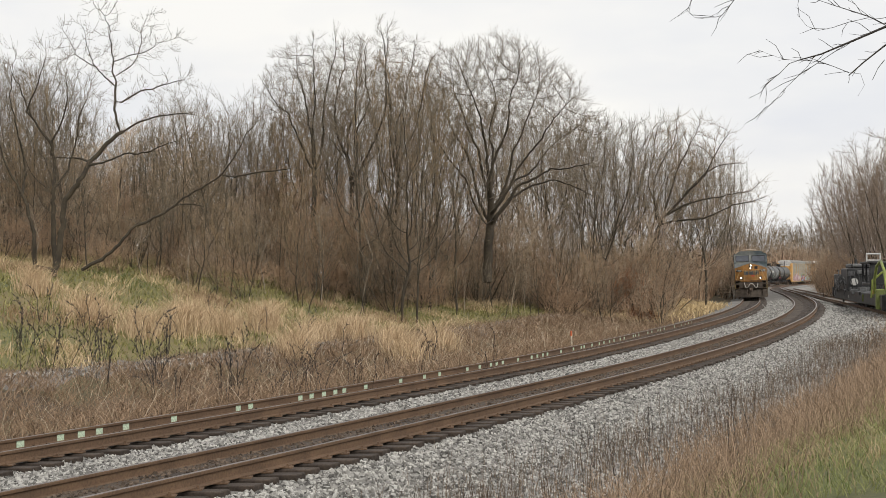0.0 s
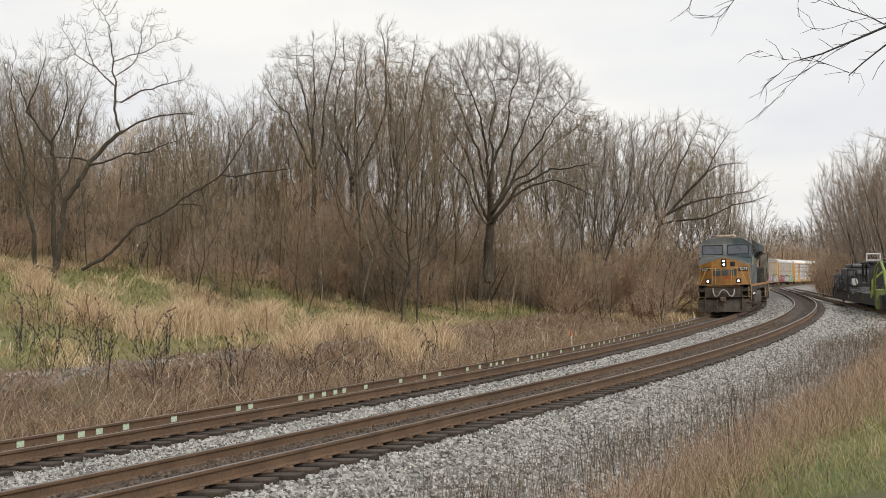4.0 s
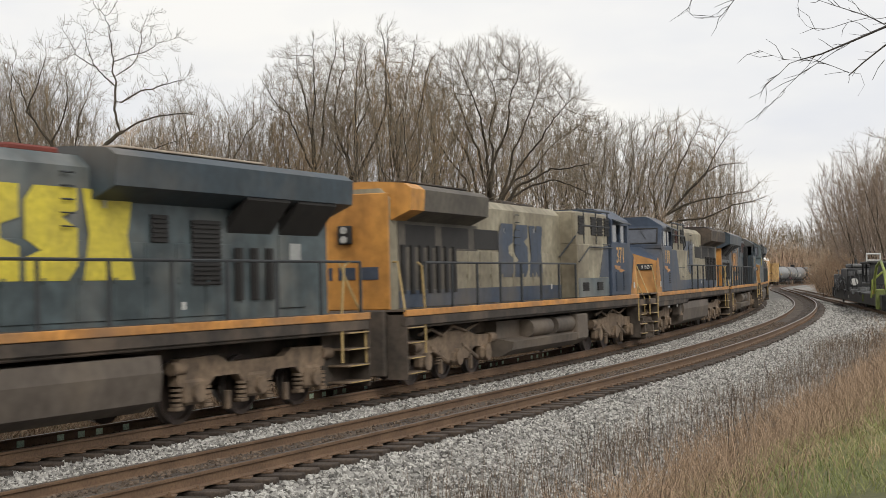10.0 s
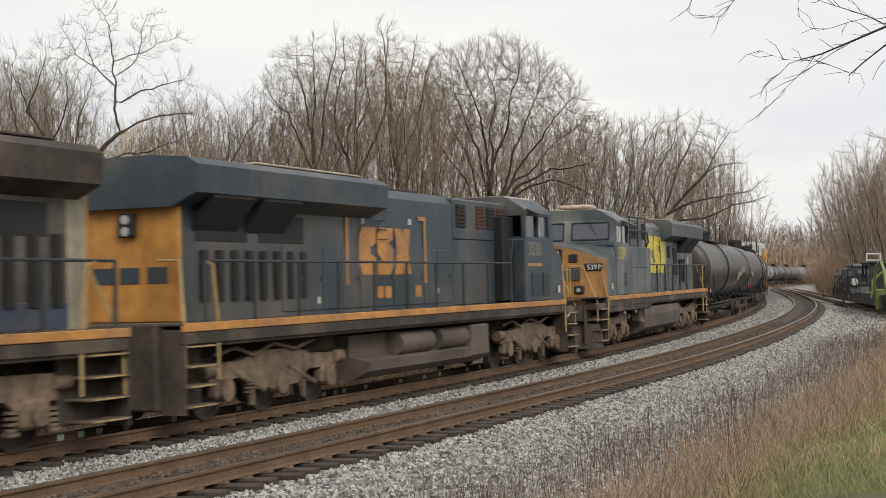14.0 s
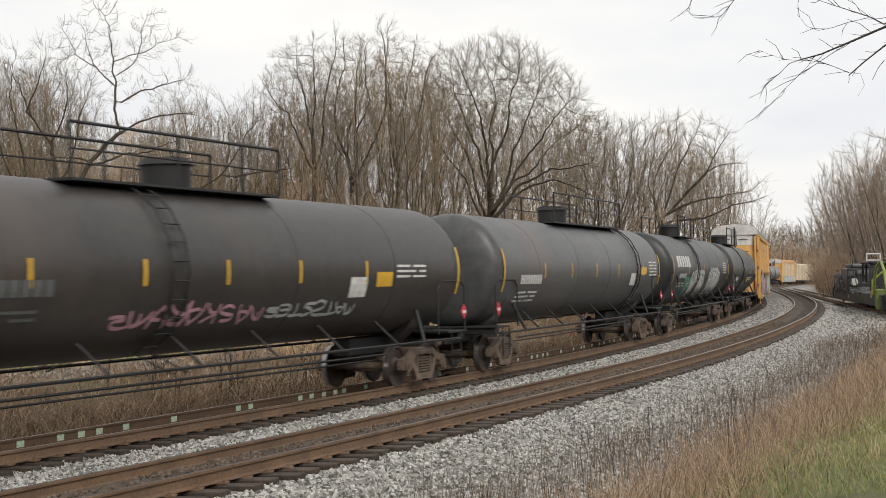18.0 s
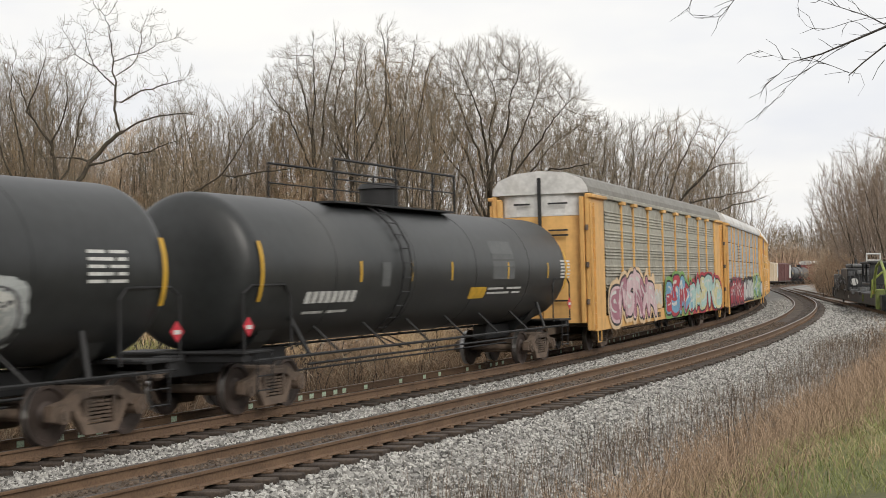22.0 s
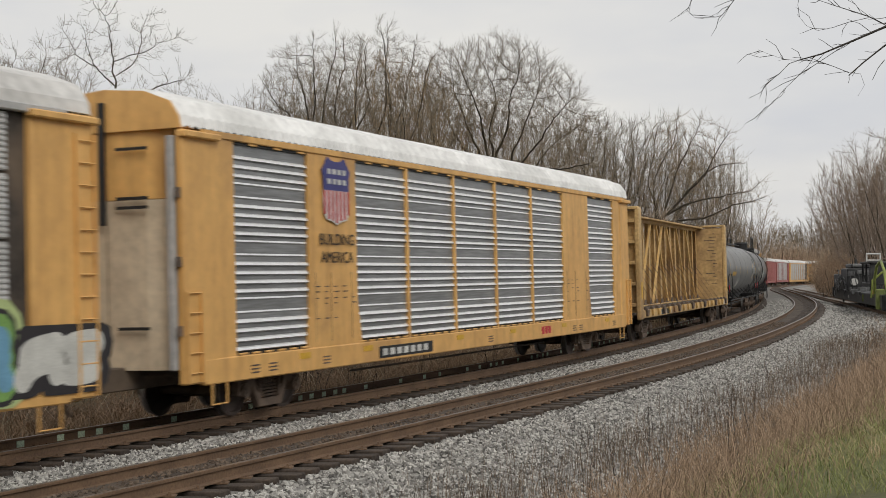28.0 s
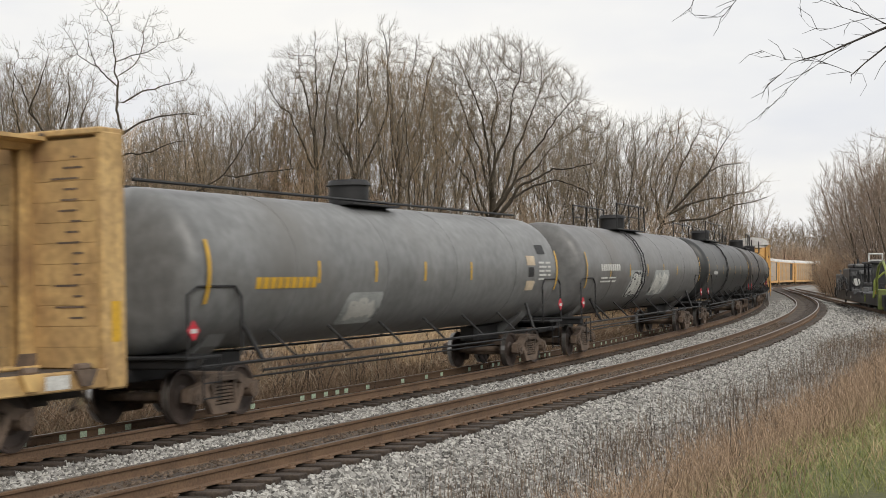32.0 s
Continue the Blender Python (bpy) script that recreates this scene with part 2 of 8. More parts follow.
def axis(*spans):
    out = []
    for a, b, step in spans:
        out += list(np.arange(a, b, step))
    return np.array(out + [spans[-1][1]])


def build_ground():
    xs = axis((-2500, -300, 220), (-300, -90, 15), (-90, -30, 1.2), (-30, 24, 0.6), (24, 100, 1.2), (100, 300, 12), (300, 2500, 220))
    ys = axis((-1500, -100, 200), (-100, -10, 6), (-10, 50, 0.6), (50, 110, 1.0), (110, 420, 4), (420, 900, 40), (900, 4000, 310))
    gx, gy = np.meshgrid(xs, ys)
    z = ground_z(gx.ravel(), gy.ravel())
    nx, ny = len(xs), len(ys)
    vs = np.stack([gx.ravel(), gy.ravel(), z], 1).tolist()
    fs = [(j * nx + i, j * nx + i + 1, (j + 1) * nx + i + 1, (j + 1) * nx + i) for j in range(ny - 1) for i in range(nx - 1)]
    cx = (gx[:-1, :-1] + gx[1:, 1:]).ravel() / 2
    cy = (gy[:-1, :-1] + gy[1:, 1:]).ravel() / 2
    s, n = to_line(cx, cy)
    zone = np.zeros(len(s), int)
    edge = np.array([noise.noise((a * 0.3, b * 0.3, 2)) for a, b in zip(cx, cy)])
    zone[(n < -12.2) & (n > -27) & (s < 85)] = 1
    zone[(np.abs(n + 11.2 + edge) < 0.55) & (s < 75)] = 2
    zone[(n > 2.2) & (n < 13 + edge * 4) & (s > 30 + edge * 8) & (s < 330)] = 3
    zone[(n > 2.0) & (n < 5.3 + edge * 0.8) & (s <= 42)] = 2
    zone[(n > 7.3 + edge) & (s < 40) & (n < 60)] = 4
    tagged(new("ground", raw_mesh("ground", vs, fs, [M_GROUND, M_TURF, M_BALLAST, M_YARD, M_LAWN], zone.tolist(), smooth=True)), "uneven ground of brown earth and thin winter turf", "ground", kind="structure")


build_ground()


def sweep(profile, s0, s1, step, n0, zf, mats=None, mis=None):
    """A profile of (n, z) pushed along the line; zf gives the lift at each n."""
    ss = np.arange(s0, s1 + step * 0.5, step)
    k = len(profile)
    vs = [on_line(s, n0 + n, z + zf(n0 + n)) for s in ss for n, z in profile]
    fs = [(a * k + i, a * k + i + 1, (a + 1) * k + i + 1, (a + 1) * k + i) for a in range(len(ss) - 1) for i in range(k - 1)]
    return vs, fs, k


def build_ballast():
    prof = [(-7.4, -0.72), (-6.6, -0.42), (-5.75, -0.22), (-SP - 0.8, -0.217), (-SP - 0.7, -0.217), (-SP + 0.7, -0.213), (-SP + 0.8, -0.213), (-2.75, -0.21), (-2.1, -0.24), (-1.5, -0.21),
            (-0.8, -0.207), (-0.7, -0.207), (0.7, -0.202), (0.8, -0.202), (1.3, -0.20), (1.7, -0.26), (2.5, -0.44), (3.7, -0.75)]
    vs, fs, k = sweep(prof, -20, 345, 1.0, 0, lambda n: FAR_DZ * min(1, max(0, -(n + 1.5) / 1.4)))
    mis = [1 if i % (k - 1) in (4, 11) else 0 for i in range(len(fs))]
    tagged(new("ballast", raw_mesh("ballast", vs, fs, [M_BALLAST, M_GRIMY], mis, smooth=True)), "bed of pale grey crushed-stone ballast under two tracks", "ballast", kind="structure")


build_ballast()

RAIL = [(-0.075, -0.175), (-0.075, -0.163), (-0.012, -0.145), (-0.009, -0.05), (-0.036, -0.038), (-0.038, -0.006), (-0.030, 0.0),
        (0.030, 0.0), (0.038, -0.006), (0.036, -0.038), (0.009, -0.05), (0.012, -0.145), (0.075, -0.163), (0.075, -0.175)]


def build_rail(parent, n0, dz, s0=-20, s1=345, label=""):
    ss = np.arange(s0, s1 + 0.5, 1.0)
    k = len(RAIL)
    vs = [on_line(s, n0 + n, z + dz) for s in ss for n, z in RAIL]
    fs, mi = [], []
    for a in range(len(ss) - 1):
        for i in range(k - 1):
            fs.append((a * k + i, a * k + i + 1, (a + 1) * k + i + 1, (a + 1) * k + i))
            mi.append(1 if i == 6 else 0)
    ob = new("rail", raw_mesh("rail", vs, fs, [M_RUST, M_RAILTOP], mi))
    ob.parent = parent
    return ob


def tie_mesh():
    mb = MB()
    mb.box(-1.3, 1.3, -0.115, 0.115, -0.18, 0.0, 0.012)
    return mb


def build_track(label, nc, dz, group, s1_ties):
    t = thing("railway_track", label, "railway track", group)
    rails = [build_rail(t, nc - 0.7525, dz - CANT / 2), build_rail(t, nc + 0.7525, dz + CANT / 2)]
    me = raw_mesh("sleeper", *(lambda b: (b.v, b.f))(tie_mesh()), [M_TIE])
    plates = MB()
    s, i, tilt = -8.0, 0, math.degrees(math.asin(CANT / 1.505))
    while s < s1_ties:
        x, y, z = on_line(s, nc + random.uniform(-0.06, 0.06), dz - (0.196 if abs(nc) < 1 else 0.206))
        again("sleeper", me, t, pose(x, y, z, 0, -tilt, random.uniform(-1.5, 1.5)) @ Matrix.Rotation(-heading(s), 4, "Z"))
        if s < 70:
            for side in (-0.7525, 0.7525):
                for q, hgt in ((-0.11, 0.045), (0.11, 0.03)):
                    px, py, pz = on_line(s + random.uniform(-0.05, 0.05), nc + side + q, dz - 0.175 + side / 1.5 * CANT)
                    plates.box(px - 0.014, px + 0.014, py - 0.014, py + 0.014, pz, pz + hgt + random.uniform(0, 0.02))
                px, py, pz = on_line(s, nc + side, dz - 0.19 + side / 1.5 * CANT)
                plates.box(px - 0.16, px + 0.16, py - 0.09, py + 0.09, pz, pz + 0.016)
        s += 0.51 + random.uniform(-0.03, 0.03)
    tagged(part("rail_fastening", plates, M_RUST, t, "rusty spikes and tie plates along both rails"), kind="stuff")
    return t, rails


TRACK_NEAR, _ = build_track("empty curved track with rusty rails and dark wooden sleepers", 0.0, 0.0, "railway tracks", 190)
TRACK_FAR, FAR_RAILS = build_track("curved track with green paint marks on one rail", -SP, FAR_DZ, "railway tracks", 165)

# ---- siding, marks and loose stones ----
SIDE0, SIDE_D = (37.0, 132.0), (0.2, 1.0)


def siding_point(d, n, z):
    """d metres along the siding from beside the machine, n to its right."""
    k = math.hypot(*SIDE_D)
    tx, ty = SIDE_D[0] / k, SIDE_D[1] / k
    x, y = SIDE0[0] + tx * d + ty * n, SIDE0[1] + ty * d - tx * n
    return x, y, 0.12 + z


def build_siding():
    t = thing("railway_track", "rusty side track in grey gravel beside the main line", "railway track", "railway tracks")
    for n0 in (-0.7525, 0.7525):
        vs = [siding_point(d, n0 + n, z) for d in (-75, -30, 0, 40, 80, 105) for n, z in RAIL]
        k = len(RAIL)
        fs = [(a * k + i, a * k + i + 1, (a + 1) * k + i + 1, (a + 1) * k + i) for a in range(5) for i in range(k - 1)]
        ob = new("rail", raw_mesh("rail", vs, fs, [M_RUST]))
        ob.parent = t
    me = raw_mesh("sleeper", *(lambda b: (b.v, b.f))(tie_mesh()), [M_TIE])
    for i in range(80):
        x, y, z = siding_point(-60 + i * 1.6, random.uniform(-0.05, 0.05), -0.235)
        again("sleeper", me, t, pose(x, y, z, 0, 0, -math.degrees(math.atan2(*SIDE_D))))


build_siding()

MARKS = [6.83, 7.78, 8.3, 8.77, 9.5, 10.92, 13.09, 13.55, 15.54, 16.03, 16.59, 17.12, 17.55, 18.63, 20.56, 22.01, 23.01, 24.98, 25.95, 26.87, 27.35, 27.89,
         29.29, 30.63, 31.22, 31.82, 32.32, 33.89, 35.45, 36.5, 36.89, 38.02, 39.13, 39.85, 40.77, 41.54, 42.64, 43.38, 45.15, 45.61, 46.33, 48.35, 49.3,
         50.86, 51.45, 52.53, 55.55, 57.79, 59.19, 60.47, 61.81]


def build_marks():
    mb = MB()
    mb.box(-0.004, 0.004, -0.085, 0.085, -0.06, 0.056)
    me = raw_mesh("paint_mark", mb.v, mb.f, [M_MARK])
    for s in MARKS:
        x, y, z = on_line(s, -SP - 0.7525 + 0.017, FAR_DZ - CANT / 2 - 0.096)
        again("paint_mark", me, FAR_RAILS[0], Matrix.Translation((x, y, z)) @ Matrix.Rotation(-heading(s), 4, "Z"))


build_marks()


def build_stones():
    """Loose ballast stones, each a lumpy eight-sided chip."""
    rng = np.random.default_rng(4)

    def lay(count, s0, s1, n0, n1, zf):
        # more of them towards the camera
        s = s0 + (s1 - s0) * rng.random(count) ** 1.35
        n = n0 + (n1 - n0) * rng.random(count)
        x, y, t, z = np.interp(s, PS, PX), np.interp(s, PS, PY), np.interp(s, PS, PT), np.interp(s, PS, PZ)
        return np.stack([x + n * np.cos(t), y - n * np.sin(t), z + zf(n)], 1)

    prof_n, prof_z = [-7.4, -6.6, -5.75, -2.75, -2.1, -1.5, 1.3, 1.7, 2.5, 3.7], [-0.72, -0.42, -0.22, -0.21, -0.24, -0.21, -0.20, -0.26, -0.44, -0.75]
    zf = lambda n: np.interp(n, prof_n, prof_z) + FAR_DZ * np.clip(-(n + 1.5) / 1.4, 0, 1)
    pts = np.concatenate([lay(42000, 0, 48, 1.25, 3.6, zf), lay(22000, 0, 48, -3.25, -0.95, zf), ])
    def spread(count, s0, s1, n0, n1):
        p = lay(count, s0, s1, n0, n1, zf)
        p[:, 2] = np.maximum(p[:, 2], ground_z(p[:, 0], p[:, 1]))
        return p

    near = len(pts)
    pts = np.concatenate([pts, spread(20000, 0, 48, 2.3, 5.8), lay(13000, 48, 120, 1.25, 3.0, zf), lay(9000, 48, 120, -3.25, -0.95, zf), spread(14000, 38, 115, 2.8, 9.0), spread(1300, 14, 62, -11.7, -10.8)])
    k = len(pts)
    big = np.where(np.arange(k) < near + 20000, 1.0, 1.7)[:, None, None]
    size = big * rng.uniform(0.020, 0.044, (k, 1, 1)) * (1 + 0.35 * rng.random((k, 1, 1)))
    octa = np.array([(1, 0.25, 0.3), (-1, -0.2, 0.35), (0.2, 1, -0.3), (-0.25, -1, -0.25), (0, 0.2, 0.85), (0.1, -0.1, -0.85)], float)
    rot = rng.uniform(-1, 1, (k, 3, 3))
    q, _ = np.linalg.qr(rot)
    v = (octa[None] * rng.uniform(0.65, 1.25, (k, 6, 1)) * size) @ q + pts[:, None, :]
    f = np.array([(0, 2, 4), (2, 1, 4), (1, 3, 4), (3, 0, 4), (2, 0, 5), (1, 2, 5), (3, 1, 5), (0, 3, 5)])
    fs = (f[None] + (np.arange(k) * 6)[:, None, None]).reshape(-1, 3)
    me = raw_mesh("ballast_stones", v.reshape(-1, 3).tolist(), fs.tolist(), [M_STONE])
    tagged(new("ballast_stones", me), "loose grey crushed stones covering the ballast bed", "ballast", kind="stuff")
    pts = np.concatenate([lay(9000, -2, 60, -0.68, 0.68, zf), lay(7000, 0, 60, -SP - 0.68, -SP + 0.68, zf)])
    k = len(pts)
    q, _ = np.linalg.qr(rng.uniform(-1, 1, (k, 3, 3)))
    v = (octa[None] * rng.uniform(0.65, 1.25, (k, 6, 1)) * rng.uniform(0.018, 0.042, (k, 1, 1))) @ q + pts[:, None, :]
    fs = (f[None] + (np.arange(k) * 6)[:, None, None]).reshape(-1, 3)
    me = raw_mesh("grimy_stones", v.reshape(-1, 3).tolist(), fs.tolist(), [island_material("grimy_stone", (0.045, 0.034, 0.026), (0.19, 0.145, 0.11))])
    tagged(new("grimy_stones", me), "rust-stained dark stones between the rails", "ballast", kind="stuff")


build_stones()

# ---- plants ----
M_BARK = material("bark", (0.085, 0.068, 0.046), 0.95, 0, 0.4, 2, (0.048, 0.039, 0.028), 18, 0.6)
M_TWIG = material("twig", (0.53, 0.41, 0.285), 0.95, 0, 0.3, 0.9, (0.31, 0.235, 0.165), 6, 0.0, rnd=0.25)
M_CROWN = material("crown_twig", (0.265, 0.217, 0.155), 0.95, 0, 0.3, 0.35, (0.175, 0.143, 0.102), 6, 0.0, rnd=0.2)
M_CROWN_WARM = material("crown_twig_warm", (0.36, 0.262, 0.155), 0.95, 0, 0.3, 0.4, (0.24, 0.175, 0.105), 6, 0.0, rnd=0.2)
M_TWIG_WARM = material("twig_warm", (0.58, 0.40, 0.26), 0.95, 0, 0.3, 0.9, (0.34, 0.23, 0.15), 6, 0.0, rnd=0.25)
M_CROWN_DARK = material("crown_twig_dark", (0.31, 0.24, 0.18), 0.95, 0, 0.3, 0.35, (0.21, 0.16, 0.125), 6, 0.0, rnd=0.2)
M_TWIG_PALE = material("pale_bark", (0.58, 0.50, 0.40), 0.95, 0, 0.3, 0.6, (0.44, 0.37, 0.29), 8, 0.0, rnd=0.2)
M_TWIG_DARK = material("twig_dark", (0.045, 0.037, 0.033), 0.9, 0, 0.3, 3, None, 20, 0.2)


def tube_mesh(name, segs, sides, mat):
    """Tapered tubes from rows of (p, q, r0, r1)."""
    a = np.array([(*p, *q, r0, r1) for p, q, r0, r1 in segs], float)
    P, Q, r0, r1 = a[:, :3], a[:, 3:6], a[:, 6:7], a[:, 7:8]
    d = Q - P
    d = d / (np.linalg.norm(d, axis=1, keepdims=True) + 1e-9)
    ref = np.where(np.abs(d[:, 2:3]) < 0.9, np.array([[0, 0, 1.0]]), np.array([[1.0, 0, 0]]))
    u = np.cross(d, ref)
    u = u / (np.linalg.norm(u, axis=1, keepdims=True) + 1e-9)
    w = np.cross(d, u)
    rings = []
    for base, r in ((P, r0), (Q, r1)):
        for i in range(sides):
            t = 2 * math.pi * i / sides
            rings.append(base + r * (u * math.cos(t) + w * math.sin(t)))
    v = np.stack(rings, 1).reshape(-1, 3)
    f = np.array([(i, (i + 1) % sides, sides + (i + 1) % sides, sides + i) for i in range(sides)])
    fs = (f[None] + (np.arange(len(a)) * 2 * sides)[:, None, None]).reshape(-1, 4)
    return raw_mesh(name, v.tolist(), fs.tolist(), [mat], smooth=True)


def bend(rng, d, amount, up=0.0):
    v = Vector((d.x + rng.uniform(-amount, amount), d.y + rng.uniform(-amount, amount), d.z + rng.uniform(-amount, amount) + up))
    return v.normalized()


def off_axis(rng, d, angle, turn=None):
    side = d.orthogonal()
    side.rotate(Matrix.Rotation(rng.uniform(0, 6.283) if turn is None else turn, 3, d))
    return (d * math.cos(angle) + side.normalized() * math.sin(angle)).normalized()


def colonise(seed, nodes, par, pts, step, kill, up=0.0, wig=0.25, limit=70):
    """Grows a skeleton towards points of light until each is reached: even, forking boughs that fill a crown."""
    rng = np.random.default_rng(seed)
    N, P, kids = np.array(nodes, float), np.array(pts, float), np.zeros(len(nodes), int)
    par = list(par)
    way = N - N[np.maximum(par, 0)]
    way = way / (np.linalg.norm(way, axis=1, keepdims=True) + 1e-6)
    d2 = ((P[:, None] - N[None]) ** 2).sum(2)
    near, dist = d2.argmin(1), np.sqrt(d2.min(1))
    for _ in range(limit):
        live = dist > kill
        P, near, dist = P[live], near[live], dist[live]
        if not len(P):
            break
        pull = np.zeros((len(N), 3))
        np.add.at(pull, near, (P - N[near]) / dist[:, None])
        src = np.unique(near)
        src = src[kids[src] < 4]
        if not len(src):
            break
        d = pull[src]
        d = d / (np.linalg.norm(d, axis=1, keepdims=True) + 1e-6) + 0.45 * way[src] + rng.normal(0, wig, d.shape) + np.array([0, 0, up])
        d = d / (np.linalg.norm(d, axis=1, keepdims=True) + 1e-6)
        tips = N[src] + d * step
        kids[src] += 1
        base = len(N)
        way = np.concatenate([way, d])
        N, kids = np.concatenate([N, tips]), np.concatenate([kids, np.zeros(len(tips), int)])
        par += src.tolist()
        d2 = ((P[:, None] - tips[None]) ** 2).sum(2)
        j = d2.argmin(1)
        dn = np.sqrt(d2[np.arange(len(P)), j])
        better = dn < dist
        near[better], dist[better] = base + j[better], dn[better]
    return N, np.array(par)


def bough_radii(par, tip, given=None, e=2.12):
    """Each bough as thick as all that it carries; given holds the least thickness of the first nodes."""
    acc, r = np.zeros(len(par)), np.zeros(len(par))
    for i in range(len(par) - 1, -1, -1):
        r[i] = max(tip, acc[i] ** (1 / e))
        if par[i] >= 0:
            acc[par[i]] += r[i] ** e
    if given is not None:
        k = len(given)
        r[:k] = np.maximum(np.array(given) * 0.85, r[:k] * 0.8)
    return r


def add_twigs(seed, N, par, r, share, length, rmax, rt):
    """Fine straight end twigs on the thinner boughs."""
    rng = np.random.default_rng(seed)
    p = np.maximum(par, 0)
    d = N - N[p]
    d = d / (np.linalg.norm(d, axis=1, keepdims=True) + 1e-6)
    sel = np.repeat(np.arange(len(N)), int(math.ceil(share)))
    sel = sel[(r[sel] < rmax) & (rng.random(len(sel)) < share / math.ceil(share)) & (par[sel] >= 0)]
    k = len(sel)
    L = rng.uniform(length * 0.35, length * 1.3, (k, 1))
    low, high = N[:, 2].min(), N[:, 2].max()
    out = N[sel] - np.array([N[:, 0].mean(), N[:, 1].mean(), low + 0.3 * (high - low)])
    out = out / (np.linalg.norm(out, axis=1, keepdims=True) + 1e-6)
    a = d[sel] + rng.normal(0, 0.42, (k, 3)) + 0.55 * out + np.array([0, 0, 0.2])
    end = N[sel] + a / (np.linalg.norm(a, axis=1, keepdims=True) + 1e-6) * L
    return np.concatenate([N, end]), np.concatenate([par, sel]), np.concatenate([r, np.full(k, rt * 0.6)])


def skeleton_mesh(name, N, par, r, keep, sides, mat):
    """One mesh of tapered boughs that share their rings where they go on from one another."""
    seg = np.nonzero(keep & (par >= 0))[0]
    p = par[seg]
    d = N[seg] - N[p]
    d = d / (np.linalg.norm(d, axis=1, keepdims=True) + 1e-9)
    rid = np.full(len(N), -1)
    rid[seg] = np.arange(len(seg))
    own = ~((rid[p] >= 0) & (r[seg] > 0.5 * r[p]))
    k = int(own.sum())
    start = rid[p].copy()
    start[own] = len(seg) + np.arange(k)
    C = np.concatenate([N[seg], N[p][own]])
    D = np.concatenate([d, d[own]])
    R = np.concatenate([r[seg], np.minimum(r[p], r[seg] * 1.5)[own]])[:, None]
    u = np.cross(D, np.array([[0.31, 0.94, 0.12]]))
    u = u / (np.linalg.norm(u, axis=1, keepdims=True) + 1e-9)
    w = np.cross(D, u)
    v = np.stack([C + R * (u * math.cos(6.2832 * i / sides) + w * math.sin(6.2832 * i / sides)) for i in range(sides)], 1).reshape(-1, 3)
    i = np.arange(sides)
    e = np.arange(len(seg))
    fs = np.stack([start[:, None] * sides + i, start[:, None] * sides + (i + 1) % sides, e[:, None] * sides + (i + 1) % sides, e[:, None] * sides + i], 2).reshape(-1, 4)
    return raw_mesh(name, v.tolist(), fs.tolist(), [mat], smooth=True)


def tree_of(name, label, N, par, r, thick, twig):
    """Trunk and limbs as one part, the crown of fine twigs as another."""
    t = thing(name, label, "tree" if "shrub" not in name else "shrub")
    big = r > thick
    a = new("trunk", skeleton_mesh("trunk", N, par, r, big, 6, M_BARK))
    b = new("crown", skeleton_mesh("crown", N, par, r, ~big, 3, twig))
    a.parent = b.parent = t
    return t


def in_ball(rng, count, inner=0.0):
    """Random points of the unit ball, outside its inner part."""
    v = rng.normal(0, 1, (count, 3))
    v = v / np.linalg.norm(v, axis=1, keepdims=True)
    return v * (inner ** 3 + (1 - inner ** 3) * rng.random((count, 1))) ** (1 / 3)


def make_tree(name, label, seed, height, radius, stems=1, spread0=0.2, base=0.3, count=700, step=0.3, kill=0.4, twig=None, share=1.0, twig_len=0.5, twig_r=0.006, tip=0.009, thick=0.02, up=0.05):
    """A bare tree or shrub of one or more stems whose boughs fill an egg-shaped crown."""
    rng = np.random.default_rng(seed)
    nodes, par = [], []
    for k in range(stems):
        a = 6.283 * k / stems + rng.random()
        w = spread0 * rng.uniform(0.5, 1.3) * (1 if stems > 1 else 0.25)
        f = 0.1 * (stems > 1)
        at = np.array([f * math.cos(a), f * math.sin(a), -0.15])
        d = np.array([w * math.cos(a), w * math.sin(a), 1.0])
        for i in range(max(3, int(height * (base + 0.12) / step))):
            par.append(len(nodes) - 1 if i else -1)
            nodes.append(at)
            d = d + rng.normal(0, 0.05, 3)
            at = at + d / np.linalg.norm(d) * step
    q = in_ball(rng, count, 0.25)
    # narrower towards the foot, ragged above
    q[:, :2] *= (0.72 + 0.28 * np.clip(q[:, 2:3] + 0.6, 0, 1)) * (1 + 0.18 * np.sin(3 * np.arctan2(q[:, 1:2], q[:, 0:1]) + seed))
    pts = np.stack([q[:, 0] * radius, q[:, 1] * radius, height * (base + (1 - base) * (0.5 + 0.5 * q[:, 2]))], 1)
    N, par = colonise(seed, nodes, par, pts, step, kill, up, 0.12)
    r = bough_radii(par, tip)
    N, par, r = add_twigs(seed, N, par, r, share, twig_len, 0.03, twig_r)
    return tree_of(name, label, N * (height / N[:, 2].max()), par, r, thick, twig or M_CROWN)


def limbed_tree(label, seed, px, dist, limbs, crowns=(), cloud=(0, 30), step=0.2, kill=0.26, share=1.0, twig_len=0.42, twig_r=0.0055, tip=0.008, thick=0.0105, twig=None, wig=0.28):
    """A tree whose main limbs follow given lines (bearing and height numbers); the crown grows from them into
    egg-shaped masses (crowns) and into a cloud of light round the limbs."""
    rng = np.random.default_rng(seed)
    x0, y0, z0 = spot(px, dist)
    k = dist / 2495
    nodes, par, given, outer = [], [], [], []
    for deep, r0, r1, line in limbs:
        pts = [np.array(((a - 784) * k - x0, deep * (i + 1) / len(line), EYE_Z + (486 - b) * k - z0)) for i, (a, b) in enumerate(line)]
        last = int(((np.array(nodes) - pts[0]) ** 2).sum(1).argmin()) if nodes else -1
        total = sum(np.linalg.norm(q - p) for p, q in zip(pts, pts[1:]))
        done = 0.0
        for p, q in zip(pts, pts[1:]):
            L = np.linalg.norm(q - p)
